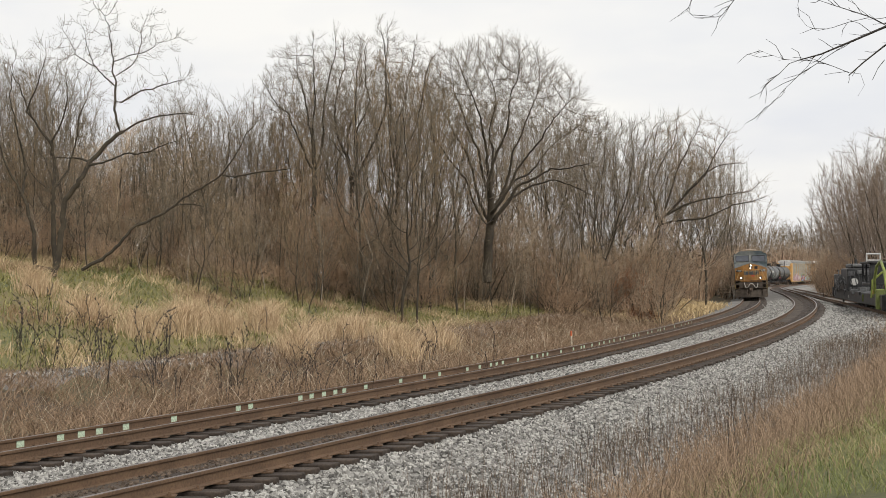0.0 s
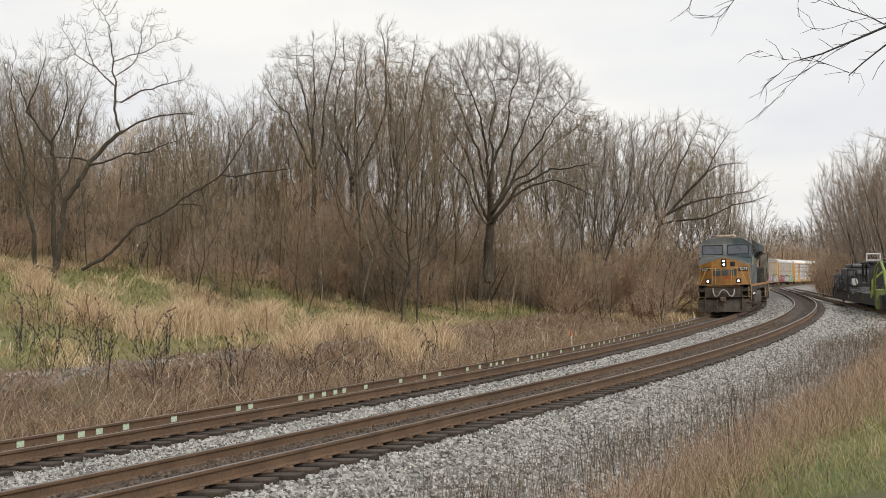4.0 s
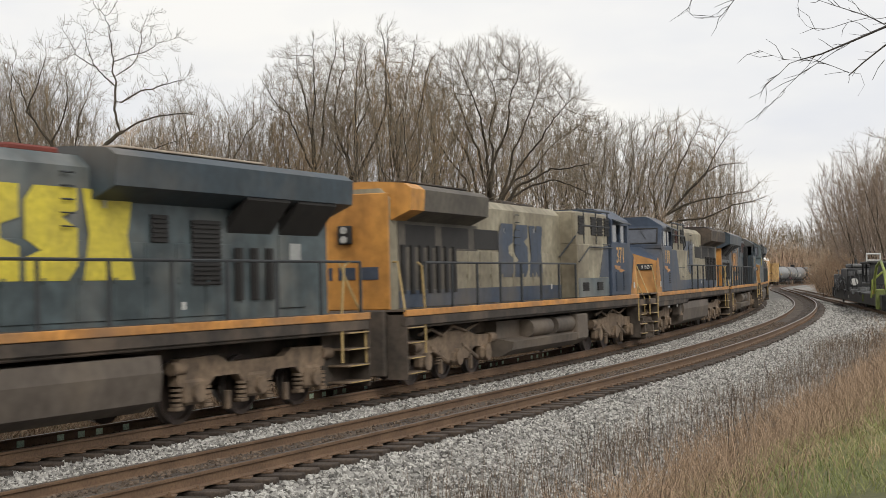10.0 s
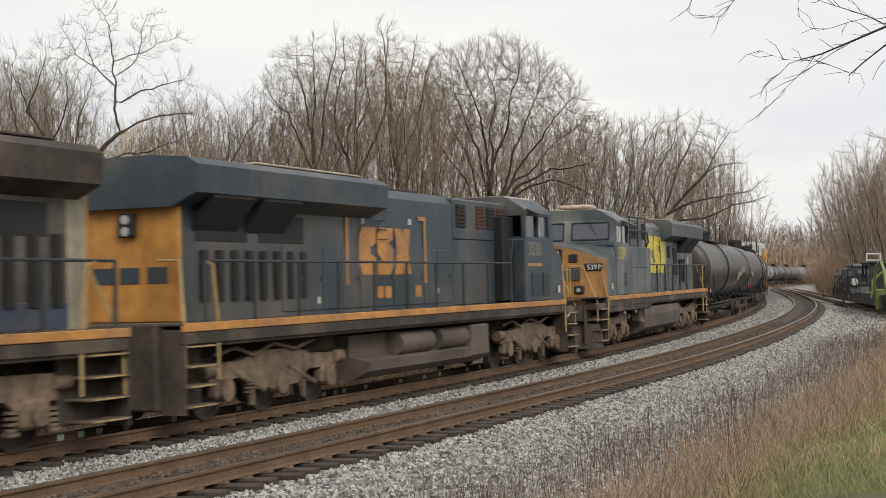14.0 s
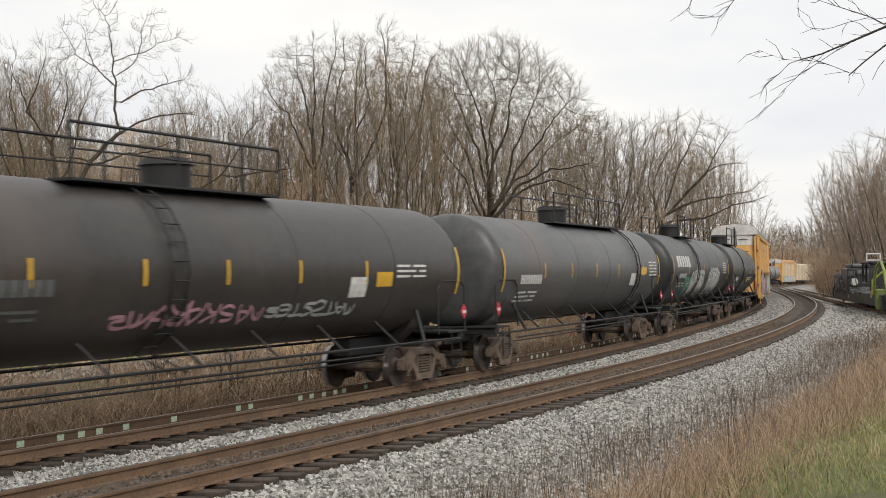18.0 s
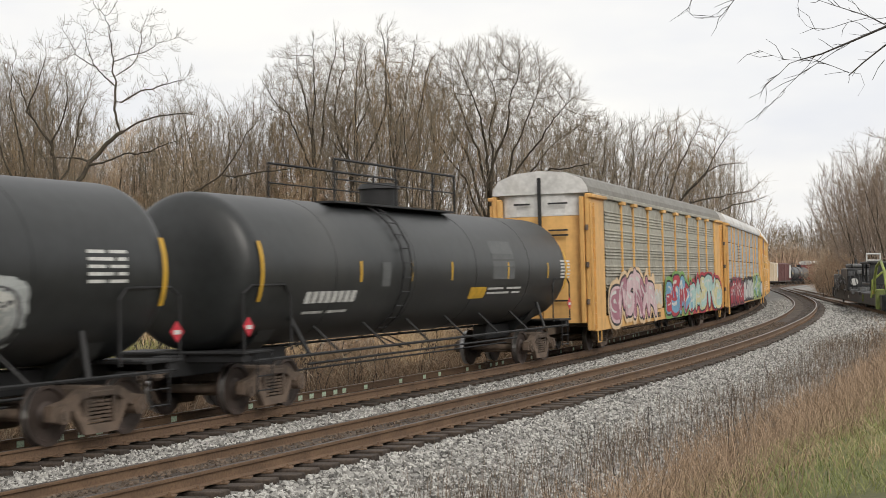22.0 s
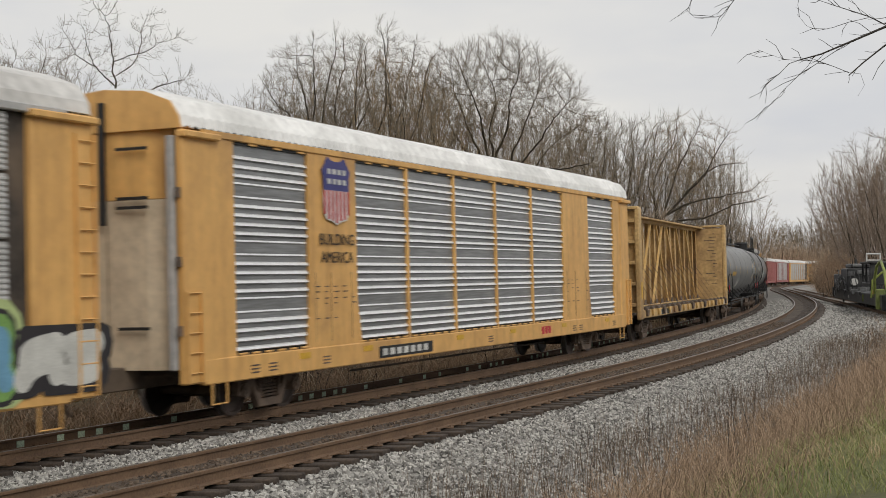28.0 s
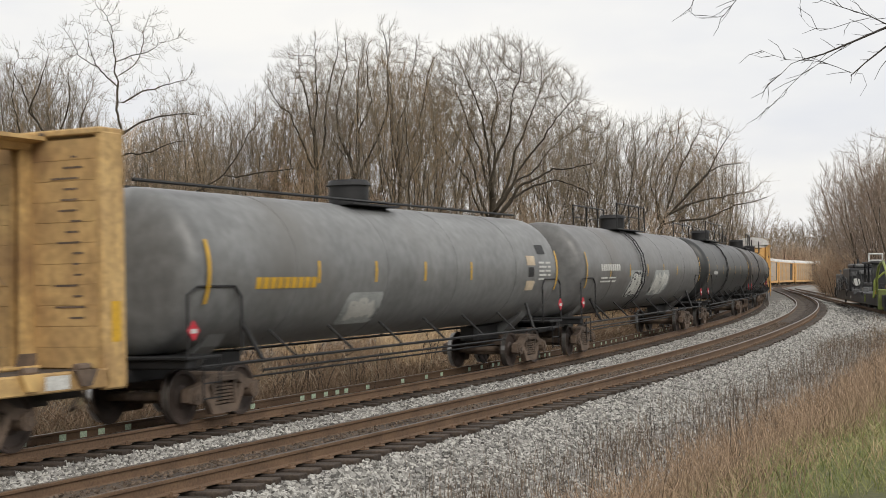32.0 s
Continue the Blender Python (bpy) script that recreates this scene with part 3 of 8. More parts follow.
            m = max(2, int(L / (step * 1.2)))
            bow = rng.normal(0, 0.05 * L, 3)
            for i in range(m):
                f = (i + 1) / m
                at = p + (q - p) * f + bow * math.sin(math.pi * f) + rng.normal(0, 0.018, 3)
                if last < 0:
                    nodes.append(p), par.append(-1), given.append(r0)
                    last = 0
                par.append(last)
                last = len(nodes)
                nodes.append(at)
                g = (done + L * f) / total
                given.append(1.12 * (r0 + (r1 - r0) * g))
                if g > 0.25 and r1 < 0.06:
                    outer.append(at)
            done += L
    pts = []
    if cloud[0]:
        o = np.array(outer)[rng.integers(0, len(outer), cloud[0])]
        pts.append(o + in_ball(rng, cloud[0]) * cloud[1] * k)
    for cx, cy, rx, ry, ry_deep, count in crowns:
        q = in_ball(rng, count, 0.35)
        pts.append(np.stack([(cx + q[:, 0] * rx - 784) * k - x0, q[:, 1] * ry_deep, EYE_Z + (486 - cy + q[:, 2] * ry) * k - z0], 1))
    N, par = colonise(seed, nodes, par, np.concatenate(pts), step, kill, 0.03, wig * 0.5)
    r = bough_radii(par, tip, given)
    N, par, r = add_twigs(seed, N, par, r, share, twig_len, 0.03, twig_r)
    t = tree_of("bare_tree", label, N, par, r, thick, twig or M_CROWN)
    t.matrix_basis = pose(x0, y0, z0)
    return t


def spot(px, dist):
    """A place of the plan by its bearing (the number of a 2495 long sight) and its distance ahead."""
    x = (px - 784) / 2495 * dist
    return x, dist, float(ground_z([x], [dist])[0])


def plant(master, px, dist, height, base_h, rz, group):
    x, y, z = spot(px, dist)
    k = height / base_h
    ob = copy_thing(master, pose(x, y, z - 0.05, 9 * math.sin(7 * px), 9 * math.sin(5 * px + 1), rz) @ Matrix.Diagonal((k, k, k, 1)))
    return tagged(ob, group=group)


def top_height(px, dist, ytop):
    return EYE_Z + (486 - ytop) / 2495 * dist - spot(px, dist)[2]


SKYLINE_X = [-60, 0, 60, 120, 200, 300, 370, 420, 450, 500, 550, 680, 750, 800, 870, 960, 1020, 1060, 1110, 1200, 1260, 1300, 1350, 1380]
SKYLINE_Y = [85, 70, 75, 105, 140, 145, 135, 165, 135, 95, 62, 48, 65, 65, 50, 75, 130, 170, 175, 200, 205, 260, 330, 372]


def build_trees():
    # the large ones, one by one: limbs as (depth, thick end, thin end, line); crowns as (bearing, height, half width, half height, half depth, count)
    limbed_tree("large bare tree with a broad rounded crown at the wood's edge", 11, 866, 66, [
        (0.0, 0.26, 0.17, [(862, 500), (866, 420), (868, 345)]),
        (-0.8, 0.10, 0.022, [(866, 345), (860, 260), (848, 205), (830, 160)]),
        (1.0, 0.085, 0.02, [(867, 352), (848, 265), (822, 205), (805, 160)]),
        (-1.2, 0.09, 0.02, [(868, 355), (884, 260), (900, 200), (915, 140)]),
        (2.2, 0.08, 0.02, [(868, 352), (874, 260), (878, 190), (868, 125)]),
        (0.6, 0.09, 0.02, [(869, 375), (908, 270), (932, 215), (952, 165)]),
        (-2.0, 0.08, 0.02, [(869, 380), (915, 300), (955, 250), (1000, 190)]),
        (2.2, 0.075, 0.018, [(869, 385), (915, 315), (968, 268), (1030, 215)]),
        (-1.6, 0.10, 0.018, [(869, 395), (915, 330), (972, 302), (1040, 292)]),
        (1.4, 0.08, 0.018, [(869, 405), (920, 340), (985, 316), (1055, 345)]),
        (1.4, 0.08, 0.02, [(866, 395), (838, 300), (808, 240), (784, 190)]),
        (-1.8, 0.07, 0.02, [(866, 405), (828, 325), (790, 280), (760, 235)])],
        [(880, 160, 112, 100, 3.4, 3000), (955, 190, 90, 90, 3.0, 1300), (1015, 245, 70, 70, 2.4, 750), (795, 170, 58, 90, 2.6, 800), (1030, 325, 58, 34, 1.8, 180)],
        step=0.17, kill=0.32, share=3.0, twig_len=0.5, twig_r=0.0052, tip=0.0052)
    limbed_tree("tall bare tree with crooked open limbs over dry brush", 23, 105, 48, [
        (0.0, 0.13, 0.075, [(95, 490), (112, 358), (160, 285), (212, 234)]),
        (-0.6, 0.05, 0.008, [(212, 234), (205, 175), (200, 128), (204, 104), (198, 50), (172, 12)]),
        (0.5, 0.042, 0.008, [(212, 234), (249, 212), (310, 200), (350, 202)]),
        (-0.5, 0.035, 0.008, [(207, 182), (249, 162), (300, 150), (335, 138)]),
        (0.3, 0.05, 0.012, [(160, 285), (140, 280), (90, 278)]),
        (-0.8, 0.04, 0.008, [(168, 292), (225, 274), (290, 262), (350, 255)]),
        (0.4, 0.03, 0.007, [(199, 150), (165, 118), (150, 85), (138, 40)]),
        (-0.4, 0.022, 0.006, [(200, 135), (240, 108), (252, 60), (262, 30)]),
        (0.6, 0.022, 0.006, [(204, 104), (222, 95), (270, 72), (300, 62)]),
        (-0.3, 0.02, 0.006, [(165, 118), (135, 98), (118, 60)])],
        cloud=(850, 38), step=0.13, kill=0.24, share=1.2, twig_len=0.3, twig_r=0.0055, tip=0.0052, wig=0.5)
    limbed_tree("bare tree with dark branching limbs beside the meadow", 31, 60, 50, [
        (0.5, 0.12, 0.012, [(98, 480), (92, 340), (84, 250), (51, 205), (29, 154), (8, 112)]),
        (-0.5, 0.10, 0.012, [(60, 480), (44, 344), (7, 270), (-15, 210)]),
        (0.8, 0.05, 0.01, [(84, 256), (104, 205), (108, 150), (104, 108)]),
        (-0.9, 0.04, 0.01, [(48, 205), (70, 158), (92, 100)]),
        (0.3, 0.05, 0.01, [(40, 335), (28, 240), (12, 170), (20, 100)]),
        (1.2, 0.05, 0.01, [(92, 330), (120, 260), (128, 200), (140, 150)])],
        cloud=(1000, 44), step=0.15, kill=0.28, share=1.6, twig_len=0.4, twig_r=0.0055, tip=0.0055, wig=0.45)
    limbed_tree("slender bare tree leaning low over the thicket", 37, 146, 50, [
        (-0.8, 0.07, 0.012, [(146, 478), (241, 399), (329, 351), (395, 312), (432, 258), (458, 220)]),
        (0.4, 0.045, 0.01, [(395, 312), (454, 304), (520, 296)]),
        (-0.3, 0.03, 0.008, [(300, 366), (345, 362), (390, 372)])], cloud=(260, 34), step=0.16, kill=0.28, share=1.5, wig=0.4, tip=0.0045, twig_r=0.005)
    limbed_tree("spreading bare tree reaching towards the railway line", 43, 1165, 92, [
        (0.0, 0.22, 0.15, [(1150, 500), (1156, 430), (1172, 385)]),
        (-0.9, 0.10, 0.02, [(1172, 385), (1215, 340), (1255, 290), (1285, 240)]),
        (0.9, 0.10, 0.02, [(1172, 385), (1250, 352), (1300, 342), (1335, 336)]),
        (-1.5, 0.08, 0.02, [(1170, 395), (1240, 388), (1290, 365), (1345, 352)]),
        (0.8, 0.09, 0.02, [(1170, 395), (1195, 320), (1218, 270), (1240, 225)]),
        (1.5, 0.08, 0.02, [(1168, 400), (1160, 330), (1185, 270), (1205, 215)]),
        (0.2, 0.07, 0.02, [(1168, 400), (1148, 330), (1160, 270), (1165, 225)]),
        (-0.6, 0.07, 0.02, [(1205, 355), (1250, 305), (1300, 290)])],
        [(1215, 275, 82, 78, 3.0, 520)], cloud=(420, 34), step=0.26, kill=0.5, share=2.0, twig_len=0.75, twig=M_CROWN_WARM, twig_r=0.008, tip=0.0085, wig=0.3)
    for seed, px, dist, limbs, crowns in (
            (63, 552, 60, [(0.0, 0.15, 0.10, [(552, 500), (554, 380), (556, 300)]), (0.5, 0.08, 0.012, [(556, 300), (545, 220), (532, 150), (522, 90)]), (-0.5, 0.07, 0.012, [(556, 305), (572, 210), (590, 110), (596, 70)]),
                           (0.8, 0.06, 0.012, [(556, 310), (505, 195), (460, 140)]), (-0.8, 0.07, 0.012, [(556, 300), (560, 190), (556, 75)])], [(535, 165, 75, 95, 2.5, 1200)]),
            (61, 622, 62, [(0.0, 0.16, 0.10, [(622, 500), (624, 400), (622, 310)]), (0.5, 0.07, 0.014, [(622, 310), (600, 250), (592, 185), (610, 110), (606, 70)]), (-0.5, 0.07, 0.014, [(623, 320), (632, 230), (655, 180), (648, 80)]),
                           (0.8, 0.06, 0.014, [(622, 315), (612, 240), (628, 160), (640, 70)]), (-0.8, 0.06, 0.014, [(624, 330), (668, 240), (684, 150), (676, 60)])], [(635, 170, 72, 110, 2.6, 1200)]),
            (62, 705, 64, [(0.0, 0.16, 0.10, [(705, 500), (703, 400), (706, 310)]), (0.7, 0.08, 0.014, [(706, 310), (690, 220), (680, 130), (684, 55)]), (-0.7, 0.07, 0.014, [(706, 320), (735, 230), (752, 150), (770, 100)]),
                           (0.4, 0.06, 0.014, [(706, 330), (700, 220), (720, 140), (735, 75)])], [(715, 175, 72, 110, 2.6, 1200)])):
        limbed_tree("dark-limbed bare tree with a fanned crown in the winter wood", seed, px, dist, limbs, crowns, cloud=(300, 30), step=0.17, kill=0.32, share=2.4, twig_len=0.45, tip=0.0052, wig=0.35)
    # slim and broad trees of the wood behind
    slims = [make_tree("bare_tree", "slim bare tree in the dense winter wood", 50 + i, 10.0, (1.7, 2.1, 2.4, 1.5)[i], base=(0.12, 0.2, 0.15, 0.06)[i], count=560, step=0.24, kill=0.42, twig=(M_CROWN, M_CROWN_WARM)[i % 2], share=2.6, twig_len=0.62, twig_r=0.0068, tip=0.0058, thick=0.012) for i in range(4)]
    broads = [make_tree("bare_tree", "bare tree with many rising limbs in the winter wood", 70 + i, 12.0, 3.6, stems=1 + i, spread0=0.3, base=0.2, count=1100, step=0.26, kill=0.46, share=2.4, twig_len=0.65, twig_r=0.0068, tip=0.0068, thick=0.013) for i in range(3)]
    fars = [make_tree("bare_tree", "far bare tree with a rounded crown behind the bend", 80 + i, 12.0, 4.2, stems=1 + i, spread0=0.25, base=0.25, count=600, step=0.35, kill=0.6, twig=(M_CROWN, M_CROWN_WARM)[i], share=2.0, twig_len=0.7, twig_r=0.016, tip=0.014, thick=0.06) for i in range(2)]
    edges = [make_tree("bare_tree", "dense dark bare tree behind the side track", 84 + i, 12.0, 3.8, stems=2 + i, spread0=0.3, base=0.12, count=800, step=0.3, kill=0.5, twig=M_CROWN_DARK, share=2.0, twig_len=0.75, twig_r=0.011, tip=0.010, thick=0.03) for i in range(2)]
    rng = random.Random(5)
    for m, px, dist, dy in ((broads[0], 478, 74, 10), (broads[1], 770, 84, 35), (broads[0], 985, 90, 90), (broads[2], 1075, 88, 5), (broads[1], 1120, 100, 5), (broads[2], 1042, 82, 30),
                            (broads[0], 1250, 105, 35), (broads[1], 1282, 172, 15), (broads[0], 370, 62, 0), (broads[1], 420, 66, 10), (broads[0], 20, 64, 15), (broads[2], 300, 60, 30), (broads[1], 245, 66, 55),
                            (broads[2], 110, 66, 20), (broads[2], 60, 72, 10), (broads[0], 180, 70, 60), (broads[1], 655, 78, 25), (broads[2], 590, 80, 30)):
        h = top_height(px, dist, float(np.interp(px, SKYLINE_X, SKYLINE_Y)) + dy)
        plant(m, px, dist, h, 12.0, rng.uniform(0, 360), "trees of the winter wood")
    for i in range(84):
        px = -50 + 1370 * (i + rng.uniform(-0.4, 0.4)) / 83
        dist = (rng.uniform(54, 82) if px < 900 else rng.uniform(78, 110)) + (25 if px > 1180 else 0) + (50 if px > 1252 else 0)
        y = float(np.interp(px, SKYLINE_X, SKYLINE_Y))
        crown = math.exp(-((px - 905) / 120) ** 2)
        dist += 14 * crown
        h = top_height(px, dist, y + abs(rng.gauss(0, 1)) * 55 + 12 + 90 * crown + 40 * math.exp(-((px - 220) / 80) ** 2))
        plant(slims[i % 4], px, dist, h, 10.0, rng.uniform(0, 360), "trees of the winter wood")
    # young growth at the wood's front, thin and low
    for i in range(64):
        px = -50 + 1220 * (i + rng.uniform(-0.45, 0.45)) / 63
        dist = rng.uniform(50, 60) + (px > 500) * (px - 500) * 0.035
        plant(slims[(i * 3 + 1) % 4], px, dist, rng.uniform(2.6, 6.0), 10.0, rng.uniform(0, 360), "saplings at the wood's front")
    # pale saplings that stand out before the wood
    pale = [make_tree("bare_tree", "slender pale-barked sapling before the dark wood", 88 + i, 7.0, 1.3, base=0.35, count=90, step=0.25, kill=0.3, twig=M_TWIG_PALE, share=0.5, twig_len=0.5, twig_r=0.006, tip=0.008, thick=0.6) for i in range(2)]
    for i, (px, dist, h) in enumerate(((640, 57, 5.6), (568, 56, 4.2), (905, 70, 5.0), (930, 68, 4.0), (60, 50, 3.4), (335, 51, 3.6), (470, 54, 3.8), (700, 60, 4.0), (985, 72, 4.4), (770, 62, 3.8), (250, 51, 3.0), (820, 64, 4.2))):
        x, y, z = spot(px, dist)
        m = pose(x, y, z - 0.05, 0, 0, rng.uniform(0, 360)) @ Matrix.Diagonal((h / 7, h / 7, h / 7, 1))
        if i < 2:
            pale[i].matrix_basis = m
        else:
            tagged(copy_thing(pale[i % 2], m), group="pale saplings")
    # far wood behind the bend and trees behind the machine
    for i in range(26):
        px = 1290 + 225 * (i + rng.uniform(-0.3, 0.3)) / 25
        dist = rng.uniform(375, 430)
        plant(fars[i % 2], px, dist, top_height(px, dist, 372 + rng.uniform(0, 42)), 12.0, rng.uniform(0, 360), "far trees behind the bend")
    for i, (px, dist, y) in enumerate(((1545, 150, 255), (1585, 140, 215), (1522, 172, 285), (1503, 190, 325), (1560, 165, 262), (1480, 230, 372), (1605, 150, 215), (1493, 215, 352), (1535, 195, 300), (1548, 142, 285), (1572, 135, 240), (1514, 156, 330), (1592, 130, 225), (1530, 162, 310), (1558, 150, 270), (1578, 160, 250))):
        plant(edges[i % 2], px, dist, top_height(px, dist, y), 12.0, rng.uniform(0, 360), "trees behind the machine")
    for m, (px, dist) in zip(slims + broads + fars + edges, ((210, 86), (430, 90), (600, 88), (740, 92), (330, 88), (520, 92), (960, 105), (1320, 410), (1460, 420), (1600, 170), (1615, 160))):
        x, y, z = spot(px, dist)
        m.matrix_basis = pose(x, y, z)
        tagged(m, group="trees of the winter wood")
    # thicket: shrubs in rows along the wood's foot
    shrubs = [make_tree("bare_shrub", "leafless brown shrub of fine twigs at the wood's foot", 90 + i, 4.0, (2.0, 1.7, 2.3)[i], stems=6, spread0=0.6, base=0.05, count=520, step=0.17, kill=0.27, twig=(M_TWIG, M_TWIG_WARM, M_TWIG_WARM)[i], share=2.4, twig_len=0.5, twig_r=0.0075, tip=0.006, thick=0.016, up=0.02) for i in range(3)]
    k = 0
    for px, dist, h in thicket_places(rng):
        if abs(px - 880) < 90 and dist < 74:
            dist += 12
        x, y, z = spot(px, dist)
        sc = h / 4.0
        m = pose(x, y, z - 0.05, rng.gauss(0, 13), rng.gauss(0, 13), rng.uniform(0, 360)) @ Matrix.Diagonal((sc * rng.uniform(0.9, 1.3), sc, sc, 1))
        if k < 3:
            shrubs[k].matrix_basis = m
            tagged(shrubs[k], group="shrubs of the thicket")
        else:
            tagged(copy_thing(shrubs[k % 3], m), group="shrubs of the thicket")
        k += 1


def thicket_places(rng):
    out = []
    for i in range(44):
        px = -60 + 1110 * i / 43 + rng.uniform(-14, 14)
        out.append((px, rng.uniform(51, 58) + (px > 500) * (px - 500) * 0.035, rng.uniform(1.8, 3.6)))
    for i in range(90):
        px = -60 + 1250 * i / 89 + rng.uniform(-15, 15)
        out.append((px, rng.uniform(60, 78) + (px > 900) * 18, rng.uniform(4.5, 8.5)))
    for i in range(30):
        px = 420 + 760 * i / 29 + rng.uniform(-15, 15)
        out.append((px, rng.uniform(58, 66) + (px > 700) * 14, rng.uniform(3.5, 6.0)))
    for i in range(46):     # dense brush round the bend and behind the side track
        px = 1120 + 420 * i / 45 + rng.uniform(-6, 6)
        d = rng.uniform(135, 175) if px < 1310 else rng.uniform(350, 372) if px < 1445 else rng.uniform(150, 210)
        out.append((px, d, rng.uniform(5, 8) if px < 1310 else rng.uniform(11, 14) if px < 1445 else rng.uniform(6, 9)))
    for i in range(52):     # beside the far track
        f = i / 51
        x, y, _ = on_line(56 + 100 * f + rng.uniform(-2, 2), -SP - 4.6 - 1.4 * (f > 0.45) - rng.uniform(0, 7.5))
        out.append((784 + 2495 * x / y, y, rng.uniform(2.5, 5.5)))
    for i in range(16):     # beyond the bend
        px = 1290 + 210 * i / 21 + rng.uniform(-6, 6)
        out.append((px, rng.uniform(355, 380), rng.uniform(6, 9)))
    for px, dist, h in ((1460, 190, 6.5), (1467, 175, 6.8), (1474, 165, 6.5), (1482, 160, 5.5), (1478, 185, 7.5), (1455, 215, 6.0)):
        out.append((px, dist, h))
    for i in range(18):     # beside and behind the siding
        px = 1455 + 140 * i / 17 + rng.uniform(-5, 5)
        out.append((px, rng.uniform(165, 230), rng.uniform(4, 7)))
    return out


build_trees()


def blades(name, label, count, place, height, width, lean, dark, light, seed, category="grass"):
    """Thin bent blades or stems, joined: place gives x, y for a generator."""
    rng = np.random.default_rng(seed)
    xy = place(rng, count)
    k = len(xy)
    z = ground_z(xy[:, 0], xy[:, 1])
    h = rng.uniform(height[0], height[1], k)
    w = rng.uniform(width[0], width[1], k)
    a = rng.uniform(0, 6.283, k)
    l = rng.uniform(lean[0], lean[1], k) * h
    t = rng.uniform(-0.9, 0.9, k)
    wx, wy = np.cos(t) * w / 2, np.sin(t) * w / 2
    b = np.stack([xy[:, 0], xy[:, 1], z - 0.03], 1)
    o = np.stack([wx, wy, 0 * w], 1)
    mid = b + np.stack([np.cos(a) * l * 0.35, np.sin(a) * l * 0.35, h * 0.6], 1)
    tip = b + np.stack([np.cos(a) * l, np.sin(a) * l, h * rng.uniform(0.75, 1.0, k)], 1)
    v = np.stack([b - o, b + o, mid + o * 0.8, mid - o * 0.8, tip], 1).reshape(-1, 3)
    f4 = (np.array([[0, 1, 2, 3]]) + (np.arange(k) * 5)[:, None]).tolist()
    f3 = (np.array([[3, 2, 4]]) + (np.arange(k) * 5)[:, None]).tolist()
    me = raw_mesh(name, v.tolist(), f4 + f3, [island_material(name, dark, light, 0.95, 0.1)])
    tagged(new(name, me), label, category, kind="stuff")


def belt(s0, s1, n0, n1, clump=0.0, power=1.0, each=26):
    """Places along the line between two offsets, some in clumps."""
    def place(rng, count):
        s = s0 + (s1 - s0) * rng.random(count) ** power
        n = n0 + (n1 - n0) * rng.random(count)
        if clump:
            cs, cn = s[:count // each + 1], n[:count // each + 1]
            i = rng.integers(0, len(cs), count)
            s, n = cs[i] + rng.normal(0, clump, count), cn[i] + rng.normal(0, clump, count)
        x, y, t = np.interp(s, PS, PX), np.interp(s, PS, PY), np.interp(s, PS, PT)
        return np.stack([x + n * np.cos(t), y - n * np.sin(t)], 1)
    return place


def sector(px0, px1, d0, d1):
    """Places between two bearings and two distances."""
    def place(rng, count):
        px, d = rng.uniform(px0, px1, count), rng.uniform(d0, d1, count)
        xy = np.stack([(px - 784) / 2495 * d, d], 1)
        s, n = to_line(xy[:, 0], xy[:, 1])
        off = np.abs((xy[:, 0] - SIDE0[0]) - (xy[:, 1] - SIDE0[1]) * 0.2)
        return xy[((n < -SP - 4) | (n > 5)) & (off > 3.0)]
    return place


def tufts(spots):
    """Places in round clumps: bearing, distance and spread of each."""
    def place(rng, count):
        a = np.array(spots)[rng.integers(0, len(spots), count)]
        return np.stack([(a[:, 0] - 784) / 2495 * a[:, 1] + rng.normal(0, 1, count) * a[:, 2] * 0.55, a[:, 1] + rng.normal(0, 1, count) * a[:, 2]], 1)
    return place


def build_grass():
    blades("meadow_grass", "short olive-green and yellowish turf on the bank", 60000, belt(-6, 75, -28, -12), (0.08, 0.24), (0.02, 0.04), (0.4, 1.6), (0.10, 0.115, 0.035), (0.40, 0.36, 0.16), 1)
    blades("dry_grass", "tufts of bleached dry grass lying over the bank", 25000, belt(-6, 75, -28, -11.8, 0.36, 1.0, 110), (0.18, 0.5), (0.012, 0.024), (0.5, 2.0), (0.32, 0.235, 0.13), (0.78, 0.62, 0.40), 2)
    blades("tawny_grass", "reddish tawny grass clumps scattered on the bank", 12000, belt(-6, 75, -28, -12.5, 0.5, 1.0, 190), (0.25, 0.65), (0.010, 0.02), (0.4, 1.6), (0.19, 0.125, 0.08), (0.52, 0.37, 0.235), 14)
    blades("dead_brush", "tangle of rusty brown dead stems in the ditch", 74000, belt(-5, 80, -11.2, -6.6, 0.45), (0.12, 0.5), (0.006, 0.014), (0.5, 2.4), (0.12, 0.08, 0.055), (0.44, 0.315, 0.21), 3, "brush")
    blades("crest_grass", "tawny grass along the crest before the wood", 24000, belt(-8, 85, -33, -26, 0.5, 1.0, 60), (0.25, 0.75), (0.014, 0.03), (0.3, 1.3), (0.24, 0.17, 0.10), (0.60, 0.45, 0.27), 4)
    blades("tall_tufts", "tall feathery straw-coloured grass clumps near the crest", 9000, tufts(((330, 43, 0.5), (342, 43.5, 0.5), (320, 42, 0.45), (462, 46, 0.35), (470, 47, 0.4), (615, 47, 0.5), (632, 48, 0.5), (700, 46, 0.5), (720, 45, 0.6), (60, 43, 0.4), (400, 44, 0.5), (560, 46, 0.5), (520, 41, 0.4), (250, 40, 0.5), (160, 41, 0.6), (780, 49, 0.6))),
           (0.5, 1.15), (0.009, 0.018), (0.2, 0.9), (0.36, 0.25, 0.15), (0.76, 0.60, 0.40), 18)
